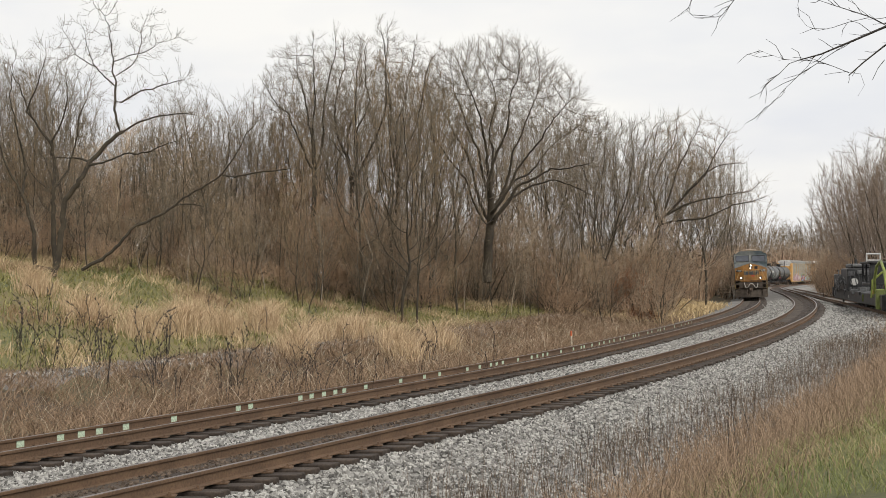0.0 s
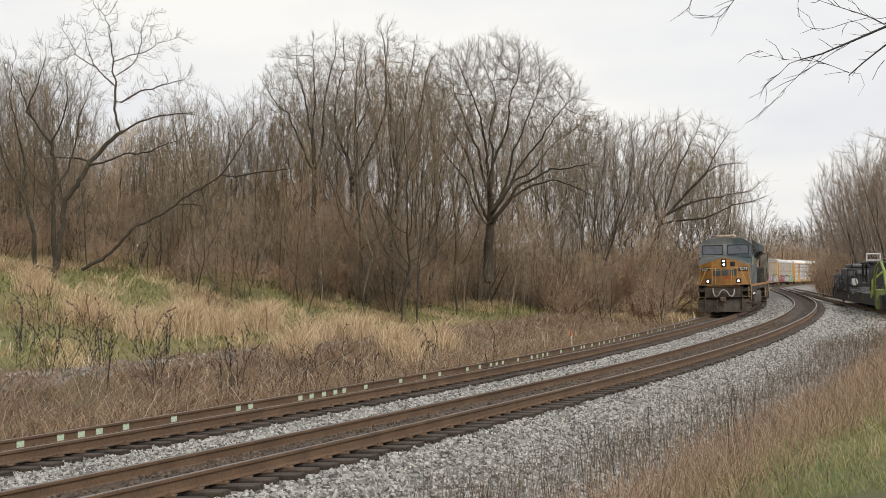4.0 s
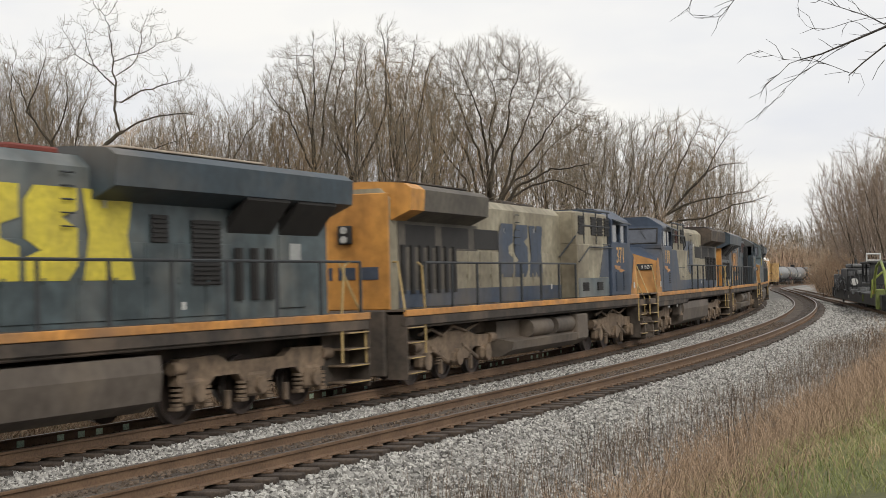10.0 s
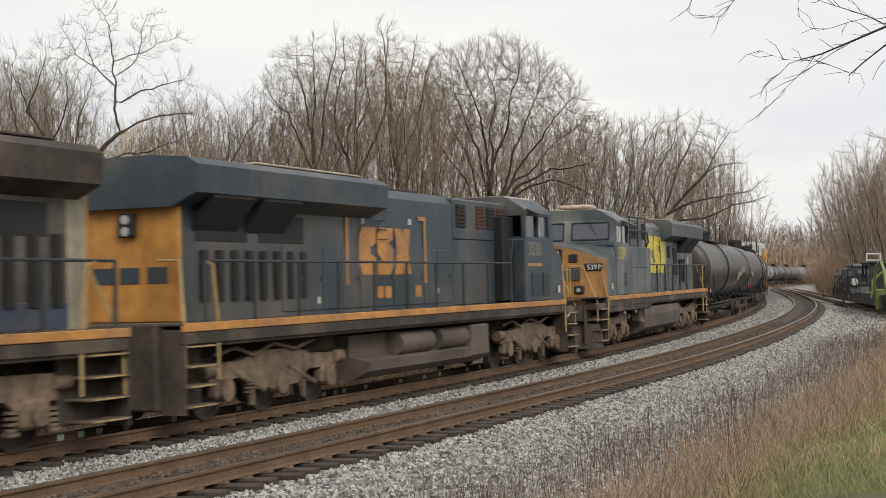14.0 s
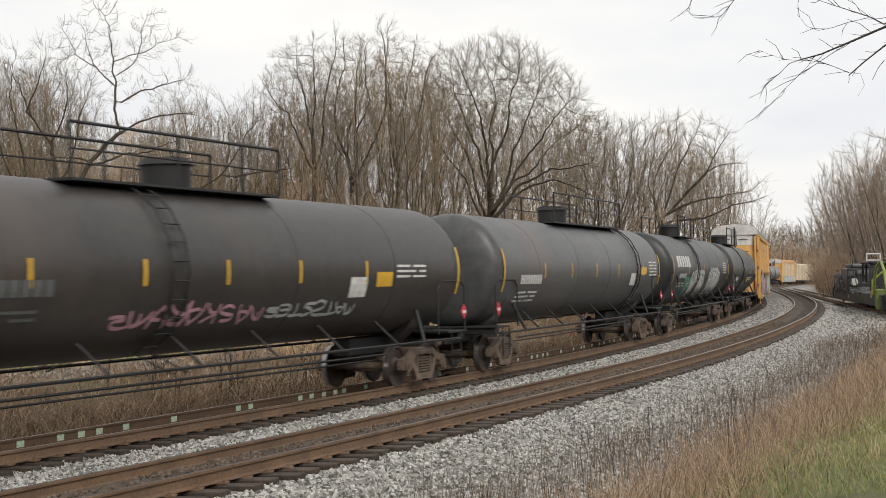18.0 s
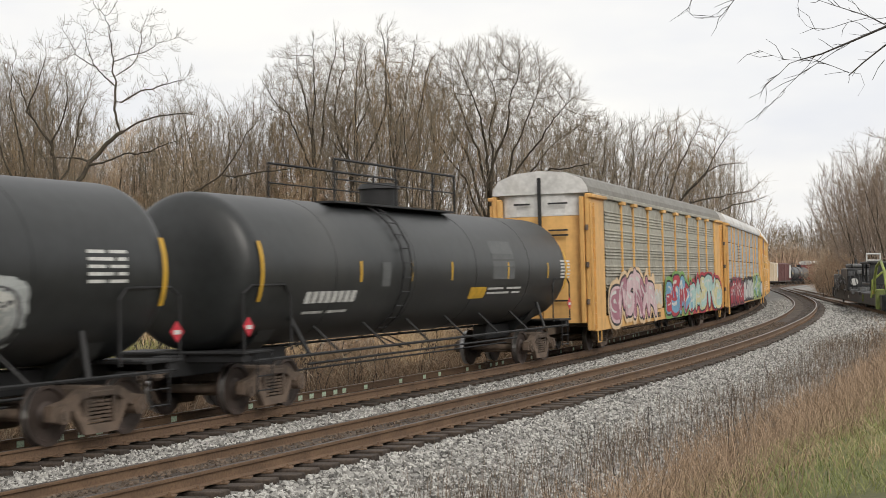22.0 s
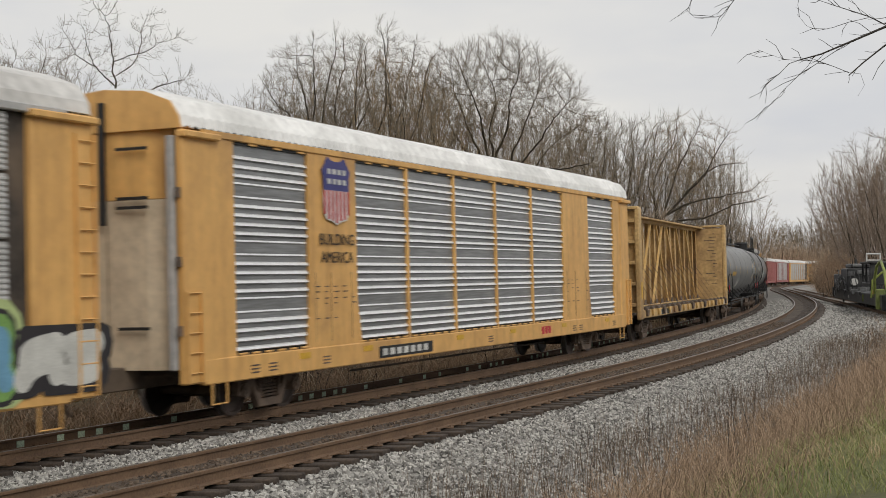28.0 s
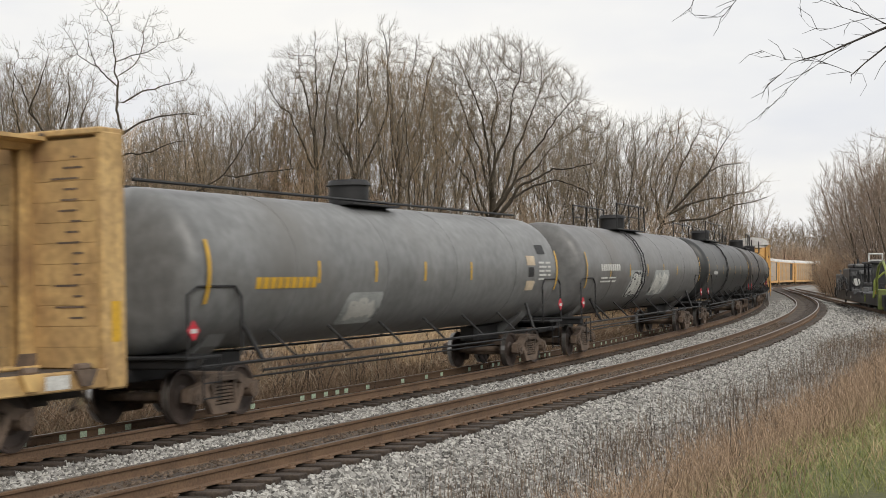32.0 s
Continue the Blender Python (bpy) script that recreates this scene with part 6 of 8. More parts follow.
        for e in (1, -1):
            y0 = 9.0 if e > 0 else -10.45
            well = MB()
            well.box(*sorted((s * 1.02, s * 1.06)), y0, y0 + 1.1, 0.30, 1.68)
            well.box(*sorted((s * 1.05, s * 1.5)), y0 - 0.03, y0, 0.24, 1.6)
            part("step_well", well, M_STEP, t)
            for k in range(4):
                st = MB().box(*sorted((s * 1.06, s * 1.53)), y0, y0 + 0.9, 0.34 + k * 0.32, 0.375 + k * 0.32, 0.006)
                sp = part("step", st, M_TRUCK, t)
                part("nosing", MB().box(*sorted((s * 1.532, s * 1.545)), y0 + 0.1, y0 + 0.8, 0.35 + k * 0.32, 0.37 + k * 0.32), M_RAILYEL, sp, "yellow-edged step nosing")
        part("handrail", MB().pipe([(s * 1.47, -9.42, 0.75), (s * 1.47, -9.42, 1.7), (s * 1.47, -9.55, 2.62), (s * 1.47, -9.75, 2.7)], 0.026, 6), M_RAILYEL, t, "yellow grab rail")
        part("handrail", MB().pipe([(s * 1.45, -10.42, 0.7), (s * 1.45, -10.38, 1.5), (s * 1.1, -9.98, 2.72), (s * 0.7, -9.98, 2.72)], 0.026, 6), M_RAILYEL, t, "yellow grab rail")
    part("nose_door", MB().box(-0.36, 0.36, 9.18, 9.215, 1.72, 2.62, 0.02), M_OCHRE if style == "slate" else M_YELLOW, t)
    part("end_rail", MB().pipe([(-0.6, 10.0, 1.7), (-0.6, 10.0, 2.55), (0.6, 10.0, 2.55), (0.6, 10.0, 1.7)], 0.02, 6), M_RAILYEL, t)
    mb = MB()
    for px, pw, pz in ((-0.52, 0.38, 2.42), (-0.06, 0.4, 2.42), (0.42, 0.42, 2.42)):
        mb.box(px - pw / 2, px + pw / 2, 9.19, 9.232, pz - 0.19, pz + 0.19, 0.003)
    part("emblem", mb, M_NAVY2 if style != "grey" else M_ROYAL, t, "dark block emblem on the nose")
    part("sticker", MB().box(-0.32, -0.05, 9.19, 9.225, 2.06, 2.16) if seen < 0 else MB().box(0.05, 0.32, 9.19, 9.225, 2.06, 2.16), M_RED, t, "red sticker")
    hose = [(-0.62, 10.42, 1.45), (-0.60, 10.52, 1.20), (-0.50, 10.62, 1.02), (-0.36, 10.68, 1.08), (-0.22, 10.72, 1.32), (-0.06, 10.74, 1.42), (0.10, 10.74, 1.38), (0.24, 10.72, 1.15), (0.36, 10.68, 1.04), (0.50, 10.60, 1.08), (0.58, 10.5, 1.35), (0.60, 10.42, 1.5)]
    part("jumper_hose", MB().pipe([(x, y - 0.28, z) for x, y, z in hose], 0.035, 8), M_HOSE, t, "pale looped jumper hose", smooth=True)
    # wide body behind the cab on the -x side, narrow hood elsewhere
    hw = 0.98
    back = -0.4 if style == "grey" else 0.0     # the hood reaches closer to the coupler
    part("equipment_body", MB().box(-1.50, 0.98, 1.95, 5.60, 1.70, 3.28, 0.02), body, t)
    if style == "grey" and reverse:
        part("side_body", MB().box(0.97, 1.50, 1.95, 5.25, 1.70, 3.28, 0.02), body, t)
        part("side_upper", MB().box(1.34, 1.47, 1.95, 5.25, 3.26, 4.2, 0.02), body, t)
        part("cab_doorway", MB().box(0.97, 1.40, 5.26, 5.59, 1.72, 4.0, 0.01), M_BLACK, t, "dark recessed cab door")
        band = MB()
        plate(band, 1, 1.50, 1.97, 5.24, 1.72, 2.28, 0.008)
        part("dusty_band", band, M_NAVY, t, "dusty slate band")
        tri = MB().prism([(5.24, 2.29), (5.24, 3.27), (4.75, 3.27), (4.2, 2.29)], "x", 1.50, 1.508)
        part("blue_panel", tri, M_ROYAL, t)
        for y in (2.4, 3.9):
            louvre(t, 1, 1.508, y, y + 0.6, 1.9, 2.15, 5, M_GRILLE, "vent")
        part("handrail", MB().pipe([(1.56, 1.9, 2.75), (1.56, 3.0, 3.2), (1.56, 5.6, 3.2)], 0.022, 6), M_RAILING, t)
    flush = style == "dark"
    part("upper_body", MB().box(-1.36, 1.0 if flush else 1.36, 1.95, 5.60, 3.26, 4.26, 0.04), body, t)
    part("engine_hood", MB().prism([(-hw, 1.70), (-hw, 4.10), (-0.78, 4.30), (0.78, 4.30), (hw, 4.10), (hw, 1.70)], "y", -9.75 + back, 1.95), body, t)
    part("hood_end", MB().box(-0.99, 0.99, -9.80 + back, -9.72 + back, 1.70, 3.66 if style != "grey" else 4.2, 0.02), M_YELLOW, t, "amber end panel of the long hood")
    re = MB()
    re.box(-0.16, 0.16, -9.92 + back, -9.8 + back, 3.12, 3.52, 0.02)
    rb = part("rear_light_box", re, M_BLACK, t)
    for z in (3.22, 3.42):
        part("headlight", MB().cyl((0, -9.9 + back, z), (0, -9.945 + back, z), 0.08, 14), M_LENS, rb)
    mb = MB()
    for px in (-0.55, 0.0, 0.55):
        mb.box(px - 0.2, px + 0.2, -9.815 + back, -9.80 + back, 2.35, 2.62, 0.003)
    part("emblem", mb, M_NAVY2 if style != "grey" else M_ROYAL, t, "dark block emblem on the hood end")
    # radiator wings
    wing = [(-1.45, 3.82), (-1.48, 4.28), (-1.30, 4.40), (-0.6, 4.46), (0.6, 4.46), (1.30, 4.40), (1.48, 4.28), (1.45, 3.82), (0.95, 3.60), (-0.95, 3.60)]
    wm = M_NAVY2 if style == "slate" else (M_NAVY2 if style == "dark" else (M_WING if reverse else M_FRAME))
    part("radiator_wing", MB().prism(wing, "y", -9.98, -5.3 if style == "grey" else -2.65), wm, t, "overhanging radiator housing")
    if style == "grey" and reverse:
        part("wing_end", MB().prism([(x * 1.004, z) for x, z in wing], "y", -10.04, -9.3), M_YELLOW, t)
    part("wing_top", MB().box(-1.1, 1.1, -9.4 if style == "grey" else -7.4, -5.8 if style == "grey" else -3.2, 4.452, 4.49, 0.01), M_ROOFTAN if style != "grey" else M_FRAME, t)
    for s in (-1, 1):
        for i in range(3 if style == "grey" else 2):
            if style != "slate":
                part("radiator_screen", MB().box(*sorted((s * hw, s * (hw + 0.015))), -9.3 + i * 2.1, -9.3 + i * 2.1 + 1.7, 3.05, 3.55, 0.004), M_GRILLE, t)
        first, slits, high = {"slate": (-7.75, 3, 2.95), "dark": (-9.2, 8, 2.9), "grey": (-9.6, 7, 3.1)}[style]
        for i in range(slits):
            louvre(t, s, hw + 0.024, first + i * 0.5, first + 0.26 + i * 0.5, 2.02, high, 1, name="door_louvre", upright=True)
        if style == "slate":
            # screens, a service door and sloping intakes under the housing
            louvre(t, s, hw + 0.024, -4.55, -4.1, 3.0, 3.45, 6, name="screen")
            louvre(t, s, hw + 0.024, -6.05, -5.2, 2.3, 3.4, 14, name="screen")
            part("service_door", MB().box(*sorted((s * hw, s * (hw + 0.035))), -8.85, -7.95, 1.85, 3.2, 0.012), body, t)
            part("cabinet_plate", MB().box(*sorted((s * (hw + 0.03), s * (hw + 0.045))), -8.7, -8.3, 2.7, 3.05, 0.006), M_SILVER0, t, "small grey plate")
        for y0, y1 in ((-7.7, -6.3), (-9.4, -8.0)) if style != "grey" else ():
            part("intake", MB().prism([(s * (hw - 0.02), 3.18), (s * 1.42, 3.76), (s * 1.42, 3.84), (s * (hw - 0.02), 3.45)], "y", y0, y1), M_GRILLE, t, "dark sloping air intake")
        for y0, z0 in ((-3.0, 3.5), (-0.6, 3.55), (0.9, 2.0), (-5.0, 1.9)):
            part("sticker", MB().box(*sorted((s * hw, s * (hw + 0.03))), y0, y0 + 0.1, z0, z0 + 0.13), M_WHITE, t, "small white label")
        hood_doors(t, s, hw, -6.4, 1.8, 1.78, 3.0, 10, body)
        for i in range(5):
            part("grab_iron", MB().pipe([(s * 1.0, -2.2 + i * 0.05, 3.2 + i * 0.2), (s * 1.06, -2.2, 3.2 + i * 0.2), (s * 1.06, -1.9, 3.2 + i * 0.2)], 0.014, 4), M_RAILING, t)
        # dynamic-brake grids: openings with dark resistor stacks
        for y0, y1, m in ((4.9, 5.45, M_GRILLE_RED), (4.15, 4.72, M_GRILLE), (3.45, 4.0, M_GRILLE_RED), (2.15, 2.75, M_GRILLE)):
            louvre(t, s, 1.472 if style == "grey" and reverse and s > 0 else 1.003 if flush and s > 0 else 1.362, y0, y1, 3.56, 4.12, 6, m if not (reverse and style == "grey") else M_GRILLE, "brake_grid")
        if flush and s > 0:
            # the walkway rail steps up to the cab door
            part("handrail", MB().pipe([(1.47, 4.6, 2.7), (1.47, 4.45, 3.3), (1.47, 5.6, 3.3)], 0.026, 6), M_RAILING, t)
            part("cab_doorway", MB().box(0.99, 1.2, 4.75, 5.58, 1.75, 3.9, 0.01), M_BLACK, t, "dark recessed cab door")
            continue
        part("grid_rail", MB().pipe([(s * 1.48, 5.5, 3.84), (s * 1.48, 2.4, 3.84), (s * 1.44, 1.95, 3.5), (s * 1.05, 1.6, 2.9)], 0.028, 6), M_RAILING, t)
        part("grid_rail", MB().pipe([(s * 1.48, 5.5, 4.3), (s * 1.46, 2.1, 4.3)], 0.028, 6), M_RAILING, t)
        for y in (5.3, 4.0, 2.7):
            part("grid_post", MB().cyl((s * 1.48, y, 3.3), (s * 1.48, y, 4.3), 0.024, 6), M_RAILING, t)
    rf = MB()
    rf.box(-0.45, 0.45, 0.1, 1.2, 4.29, 4.42, 0.03)
    rf.cyl((0.0, -0.6, 4.28), (0.0, -0.6, 4.46), 0.22, 14)
    rf.box(-0.7, 0.7, -2.3, -1.2, 4.29, 4.40, 0.03)
    part("roof_stack", rf, M_REDP if style == "slate" else M_FRAME, t, "exhaust stack and roof hatches")
    # wide lower body details on -x
    louvre(t, -1, 1.502, 6.15, 6.5, 2.0, 2.42, 6, M_GRILLE, "vent")
    bars(t, -1, 1.50, [(2.6, 5.0, 2.575, 2.60), (2.9, 3.3, 2.2, 2.24)], M_BLACK, "seam")
    # +x side cab louvres
    for y in (6.0, 6.9):
        louvre(t, 1, 1.522, y, y + 0.6, 1.85, 2.45, 12, cabm, "vent")
    # railings
    railing(t, -1, 1.47, [2.2 - i * 1.55 for i in range(9)], 1.62, 2.70)
    railing(t, 1, 1.47, [(1.8 if style == "grey" else 4.6) - i * 1.6 for i in range(8 if style == "grey" else 10)], 1.62, 2.70)
    part("handrail", MB().pipe([(1.47, 5.5, 3.3), (1.47, 4.8, 3.3), (1.47, 4.6, 2.7)], 0.019, 6), M_RAILING, t)
    # fuel tank and reservoirs
    ft = MB()
    ft.prism([(-1.44, 1.22), (-1.48, 0.95), (-1.42, 0.50), (-1.10, 0.33), (1.10, 0.33), (1.42, 0.50), (1.46, 0.70), (1.0, 0.78), (1.0, 1.22)], "y", -3.7, 3.0)
    part("fuel_tank", ft, M_TANKF, t, "large dusty fuel tank")
    part("tank_end", MB().box(0.95, 1.46, 1.9, 3.0, 0.5, 1.24, 0.04), M_TANKF, t)
    for y in (-1.9, 0.3):
        part("air_reservoir", MB().cyl((1.15, y, 0.98), (1.15, y + 1.75, 0.98), 0.25, 16), M_TANKF, t, "grimy air reservoir", auto=True)
    part("sand_box", MB().box(-1.40, -1.05, 3.1, 3.5, 0.7, 1.2, 0.05), M_FRAME, t)
    part("bell", MB().cyl((-1.30, 3.25, 0.72), (-1.30, 3.25, 0.92), 0.19, 12, 0.09), M_TRUCK, t)
    for y in (6.9, -6.9):
        loco_bogie(t, y, 1 if style != "slate" and reverse else 0)
    coupler(t, 10.72, 1)
    coupler(t, -10.72, -1)
    for y in (6.4, 4.6):
        part("step_light", MB().cyl((-1.46, y, 1.12), (-1.50, y, 1.12), 0.05, 10), M_LAMP_BLUE if number in LIT else M_LENS, t)
    # paint: numbers, block emblem, colour panels on the seen side
    lm = M_PYELLOW if style == "slate" else M_STRIPE
    if style == "slate":
        emblem(t, -1, hw + 0.024, 0.10, 2.40, 3.75, 1.38, M_PYELLOW)
        lettering(number, 0.40, M_PYELLOW, t, -1, 7.25, 2.86, 1.52, width=1.0)
    elif style == "dark":
        emblem(t, 1, hw + 0.024, -3.15, 2.45, 2.6, 1.0, M_STRIPE)
        br = MB()
        for y, d in ((-3.75, 1), (0.2, -1)):
            plate(br, 1, hw + 0.024, y, y + 0.12, 2.25, 3.75)
            plate(br, 1, hw + 0.024, *sorted((y, y + d * 0.3)), 3.65, 3.75, t=0.007)
        part("bracket_mark", br, M_STRIPE, t)
        bars(t, 1, hw + 0.024, [(-2.3, -2.0, 1.95, 2.2), (-1.9, -1.6, 1.95, 2.2), (-0.3, 0.0, 1.95, 2.2)], M_STRIPE)
        lettering(number, 0.36, M_TAN, t, 1, 5.80, 2.90, 1.52)
        bars(t, 1, 1.52, [(5.8, 6.9, 2.62, 2.70)], M_STRIPE)
    else:
        emblem(t, seen, hw + 0.024, -3.4 if reverse else 0.9, 2.35, 3.6, 1.4, M_ROYAL)
        lettering(number, 0.50, M_LETTER, t, seen, 6.1 if reverse else 7.25, 2.74, 1.52, width=0.95)
        bolt = MB()
        yy = 5.85 if reverse else 7.4
        bolt.prism([(yy, 2.66), (yy + seen * 0.7, 2.64), (yy + seen * 0.66, 2.56), (yy + seen * 1.3, 2.50), (yy + seen * 0.6, 2.40), (yy + seen * 0.62, 2.49), (yy + seen * 0.1, 2.56)], "x", seen * 1.518, seen * 1.528)
        part("bolt_mark", bolt, M_STRIPE, t, "orange lightning flash")
        for s in (-1, 1):
            soot = MB()
            plate(soot, s, hw, -9.7, -5.9, 2.11, 3.62, 0.012)
            plate(soot, s, hw, -5.9, -4.9, 3.0, 3.62, 0.012)
            part("sooty_panel", soot, M_WING, t, "soot-blackened radiator panel")
            st = MB()
            plate(st, s, hw + 0.0, -9.7, 1.9, 1.72, 2.10, 0.024)
            part("lower_band", st, M_ROYAL, t, "faded blue band along the hood")
        if not reverse:
            st = MB()
            st.prism([(5.6, 3.27), (5.6, 1.72), (1.97, 1.72), (1.97, 2.1), (3.9, 2.1), (4.6, 3.27)], "x", -1.512, -1.50)
            part("blue_panel", st, M_ROYAL, t)
    bars(t, seen, 1.52, [(8.2, 8.36, 1.9, 2.1)], M_WHITE, "label_plate")
    t.scale = (1.0, 0.964 if style == "dark" or number == "5391" else 1.0, 1.0)
    return t


LIT = ("5272",)
TRAIN = []
for n_, (lab, num, sty, rev) in enumerate((
        ("leading slate-blue and amber diesel locomotive with lit headlights", "5272", "slate", False),
        ("weathered grey, blue and yellow diesel locomotive running backwards", "371", "grey", True),
        ("weathered grey and blue diesel locomotive with an amber nose", "110", "grey", False),
        ("dark blue and amber diesel locomotive running backwards", "3030", "dark", True),
        ("slate-blue and amber diesel locomotive ahead of the tank cars", "5391", "slate", False))):
    TRAIN.append((locomotive(lab, num, sty, rev), (-0.62, 21.85, 42.68, 64.55, 86.1)[n_], 21.5, 6.65, rev))


# -- freight cars --
def tank_paint(name, c, dirt, amount=0.35, rough=0.42):
    return material(name, c, rough, 0, 0.25, 0.5, tuple(v * 0.75 for v in c), 4, 0.03, dirt=dirt, dirt_amount=amount, streak=False)


M_TK_BROWN = tank_paint("tank_brown_black", (0.042, 0.037, 0.034), (0.075, 0.058, 0.05))
M_TK_CHAR = tank_paint("tank_charcoal", (0.078, 0.080, 0.081), (0.10, 0.075, 0.068), 0.4)
M_TK_BLACK = tank_paint("tank_black", (0.024, 0.026, 0.026), (0.045, 0.045, 0.043), 0.3)
M_TK_GREY = tank_paint("tank_grey", (0.20, 0.205, 0.205), (0.13, 0.125, 0.115), 0.4)
M_TK_GREY2 = tank_paint("tank_dull_grey", (0.15, 0.15, 0.148), (0.10, 0.09, 0.08), 0.4)
M_RACKYEL = material("rack_yellow_paint", (0.72, 0.42, 0.14), 0.55, 0, 0.12, 0.8, (0.67, 0.38, 0.125), 5, 0.03, dirt=(0.30, 0.17, 0.075), dirt_amount=0.15, streak=True)
M_RACKGREY = material("dull_panel", (0.39, 0.375, 0.31), 0.6, 0.0, 0.3, 0.9, (0.30, 0.285, 0.235), 6, 0.05, dirt=(0.13, 0.10, 0.08), dirt_amount=0.3)
# one galvanised sheet in two tones: sky-lit upper slopes, shaded remainder
M_GALV_LIT = material("galvanised_sheet_lit", (0.93, 0.94, 0.94), 0.28, 0.5, 0.1, 0.8, (0.84, 0.85, 0.85), 7, 0.03)
M_GALV_SHADED = material("galvanised_sheet_shaded", (0.33, 0.34, 0.345), 0.4, 0.5, 0.3, 0.8, (0.21, 0.215, 0.22), 7, 0.03, stretch=(1, 0.2, 2.5))
M_ROOFGALV = material("galvanised_roof", (0.90, 0.90, 0.88), 0.35, 0.3, 0.15, 0.6, (0.70, 0.70, 0.68), 6, 0.03)
M_SILVER = material("silver_panel", (0.50, 0.50, 0.49), 0.55, 0.2, 0.2, 0.9, (0.40, 0.40, 0.395), 7, 0.05)
M_ROOFGREY = material("grey_roof", (0.225, 0.22, 0.20), 0.75, 0.0, 0.25, 0.8, (0.20, 0.19, 0.17), 6, 0.05)
M_ROOFWHITE = material("white_roof", (0.70, 0.69, 0.67), 0.6, 0.1, 0.2, 0.7, (0.56, 0.55, 0.53), 6, 0.05, dirt=(0.40, 0.37, 0.33), dirt_amount=0.3)
M_CREAM = material("cream_panel", (0.62, 0.52, 0.38), 0.6, 0, 0.2, 0.9, (0.52, 0.42, 0.30), 6, 0.05)
M_MAROON = material("maroon_paint", (0.13, 0.035, 0.03), 0.65, 0, 0.25, 0.9, (0.09, 0.028, 0.026), 6, 0.05, streak=True)
M_REDPANEL = material("faded_red_panel", (0.38, 0.12, 0.11), 0.65, 0, 0.25, 0.9, (0.30, 0.10, 0.09), 6, 0.05)
M_TANPANEL = material("tan_panel", (0.48, 0.36, 0.24), 0.65, 0, 0.2, 0.9, (0.38, 0.28, 0.18), 6, 0.05)
M_BEAM = material("beam_yellow_paint", (0.60, 0.405, 0.175), 0.65, 0, 0.35, 1.0, (0.47, 0.305, 0.125), 9, 0.08, dirt=(0.20, 0.11, 0.06), dirt_amount=0.55, streak=True)
M_BEAMLIGHT = material("worn_brace_paint", (0.70, 0.47, 0.19), 0.65, 0, 0.2, 1.0, (0.58, 0.36, 0.13), 6, 0.05, dirt=(0.24, 0.125, 0.06), dirt_amount=0.4)
M_PLANK = material("bulkhead_planks", (0.55, 0.37, 0.16), 0.75, 0, 0.3, 1.2, (0.44, 0.28, 0.12), 7, 0.3, dirt=(0.20, 0.11, 0.06), dirt_amount=0.45)
M_REFLECT = material("yellow_reflector", (0.68, 0.40, 0.03), 0.5, 0, 0.2, 6)
M_PATCH = material("grey_patch", (0.11, 0.115, 0.115), 0.6, 0, 0.2, 3)
PAINTS = {k: material("spray_" + k, c, 0.7, 0, 0.2, 2.5) for k, c in dict(
    pink=(0.52, 0.29, 0.34), wine=(0.22, 0.06, 0.085), white=(0.62, 0.62, 0.58), black=(0.025, 0.022, 0.025), blue=(0.16, 0.36, 0.52), teal=(0.40, 0.58, 0.54),
    red=(0.44, 0.035, 0.055), cream=(0.62, 0.58, 0.33), green=(0.20, 0.38, 0.10), peach=(0.74, 0.54, 0.33), lime=(0.48, 0.58, 0.26), silver=(0.42, 0.44, 0.43), mint=(0.06, 0.22, 0.14), blush=(0.66, 0.48, 0.50), rose=(0.40, 0.17, 0.22), tar=(0.10, 0.10, 0.105)).items()}


def flat_map(X):
    return lambda z, off: (X + off, z)


def tank_map(r, zc):
    def m(z, off):
        a = math.asin(max(-0.98, min(0.98, (z - zc) / r)))
        return (r + off) * math.cos(a), zc + (r + off) * math.sin(a)
    return m


# letter-like skeletons that spell nothing: strokes as (start, bend, end) in a unit box
GLYPHS = [
    [((0.15, 0.0), (0.0, 0.5), (0.2, 1.0)), ((0.2, 1.0), (1.1, 0.95), (0.75, 0.55)), ((0.25, 0.5), (0.8, 0.5), (0.95, 0.0))],
    [((0.9, 0.95), (0.0, 1.05), (0.1, 0.5)), ((0.1, 0.5), (0.0, -0.05), (0.9, 0.05)), ((0.35, 0.5), (0.6, 0.55), (0.85, 0.45))],
    [((0.1, 0.95), (0.1, 0.4), (0.3, 0.05)), ((0.3, 0.05), (0.8, -0.05), (0.9, 0.95)), ((0.5, 0.1), (0.5, 0.4), (0.5, 0.7))],
    [((0.0, 0.9), (0.5, 1.05), (1.0, 0.85)), ((0.5, 0.95), (0.6, 0.5), (0.4, 0.0))],
    [((0.1, 0.0), (0.1, 0.6), (0.45, 1.0)), ((0.45, 1.0), (0.85, 0.6), (0.9, 0.0)), ((0.25, 0.4), (0.5, 0.3), (0.8, 0.4))],
    [((0.9, 0.9), (0.0, 1.0), (0.3, 0.6)), ((0.3, 0.6), (1.1, 0.5), (0.8, 0.15)), ((0.8, 0.15), (0.4, -0.1), (0.05, 0.1))],
    [((0.15, 1.0), (0.2, 0.5), (0.1, 0.0)), ((0.85, 1.0), (0.4, 0.6), (0.2, 0.5)), ((0.3, 0.5), (0.7, 0.4), (0.95, 0.0))]]


def graffiti(parent, mapf, y_left, w, z0, z1, seed, base, letters, edge, n, side=-1, gloss="white", lift=0.0, arch=0.3):
    """Spray paint in layers: a puffy cloud, swollen letter-like bodies with dark edges, a second tone below, light strokes; nothing that reads."""
    rng = random.Random(seed)
    H = z1 - z0
    o = lift + 0.006
    step = [0]

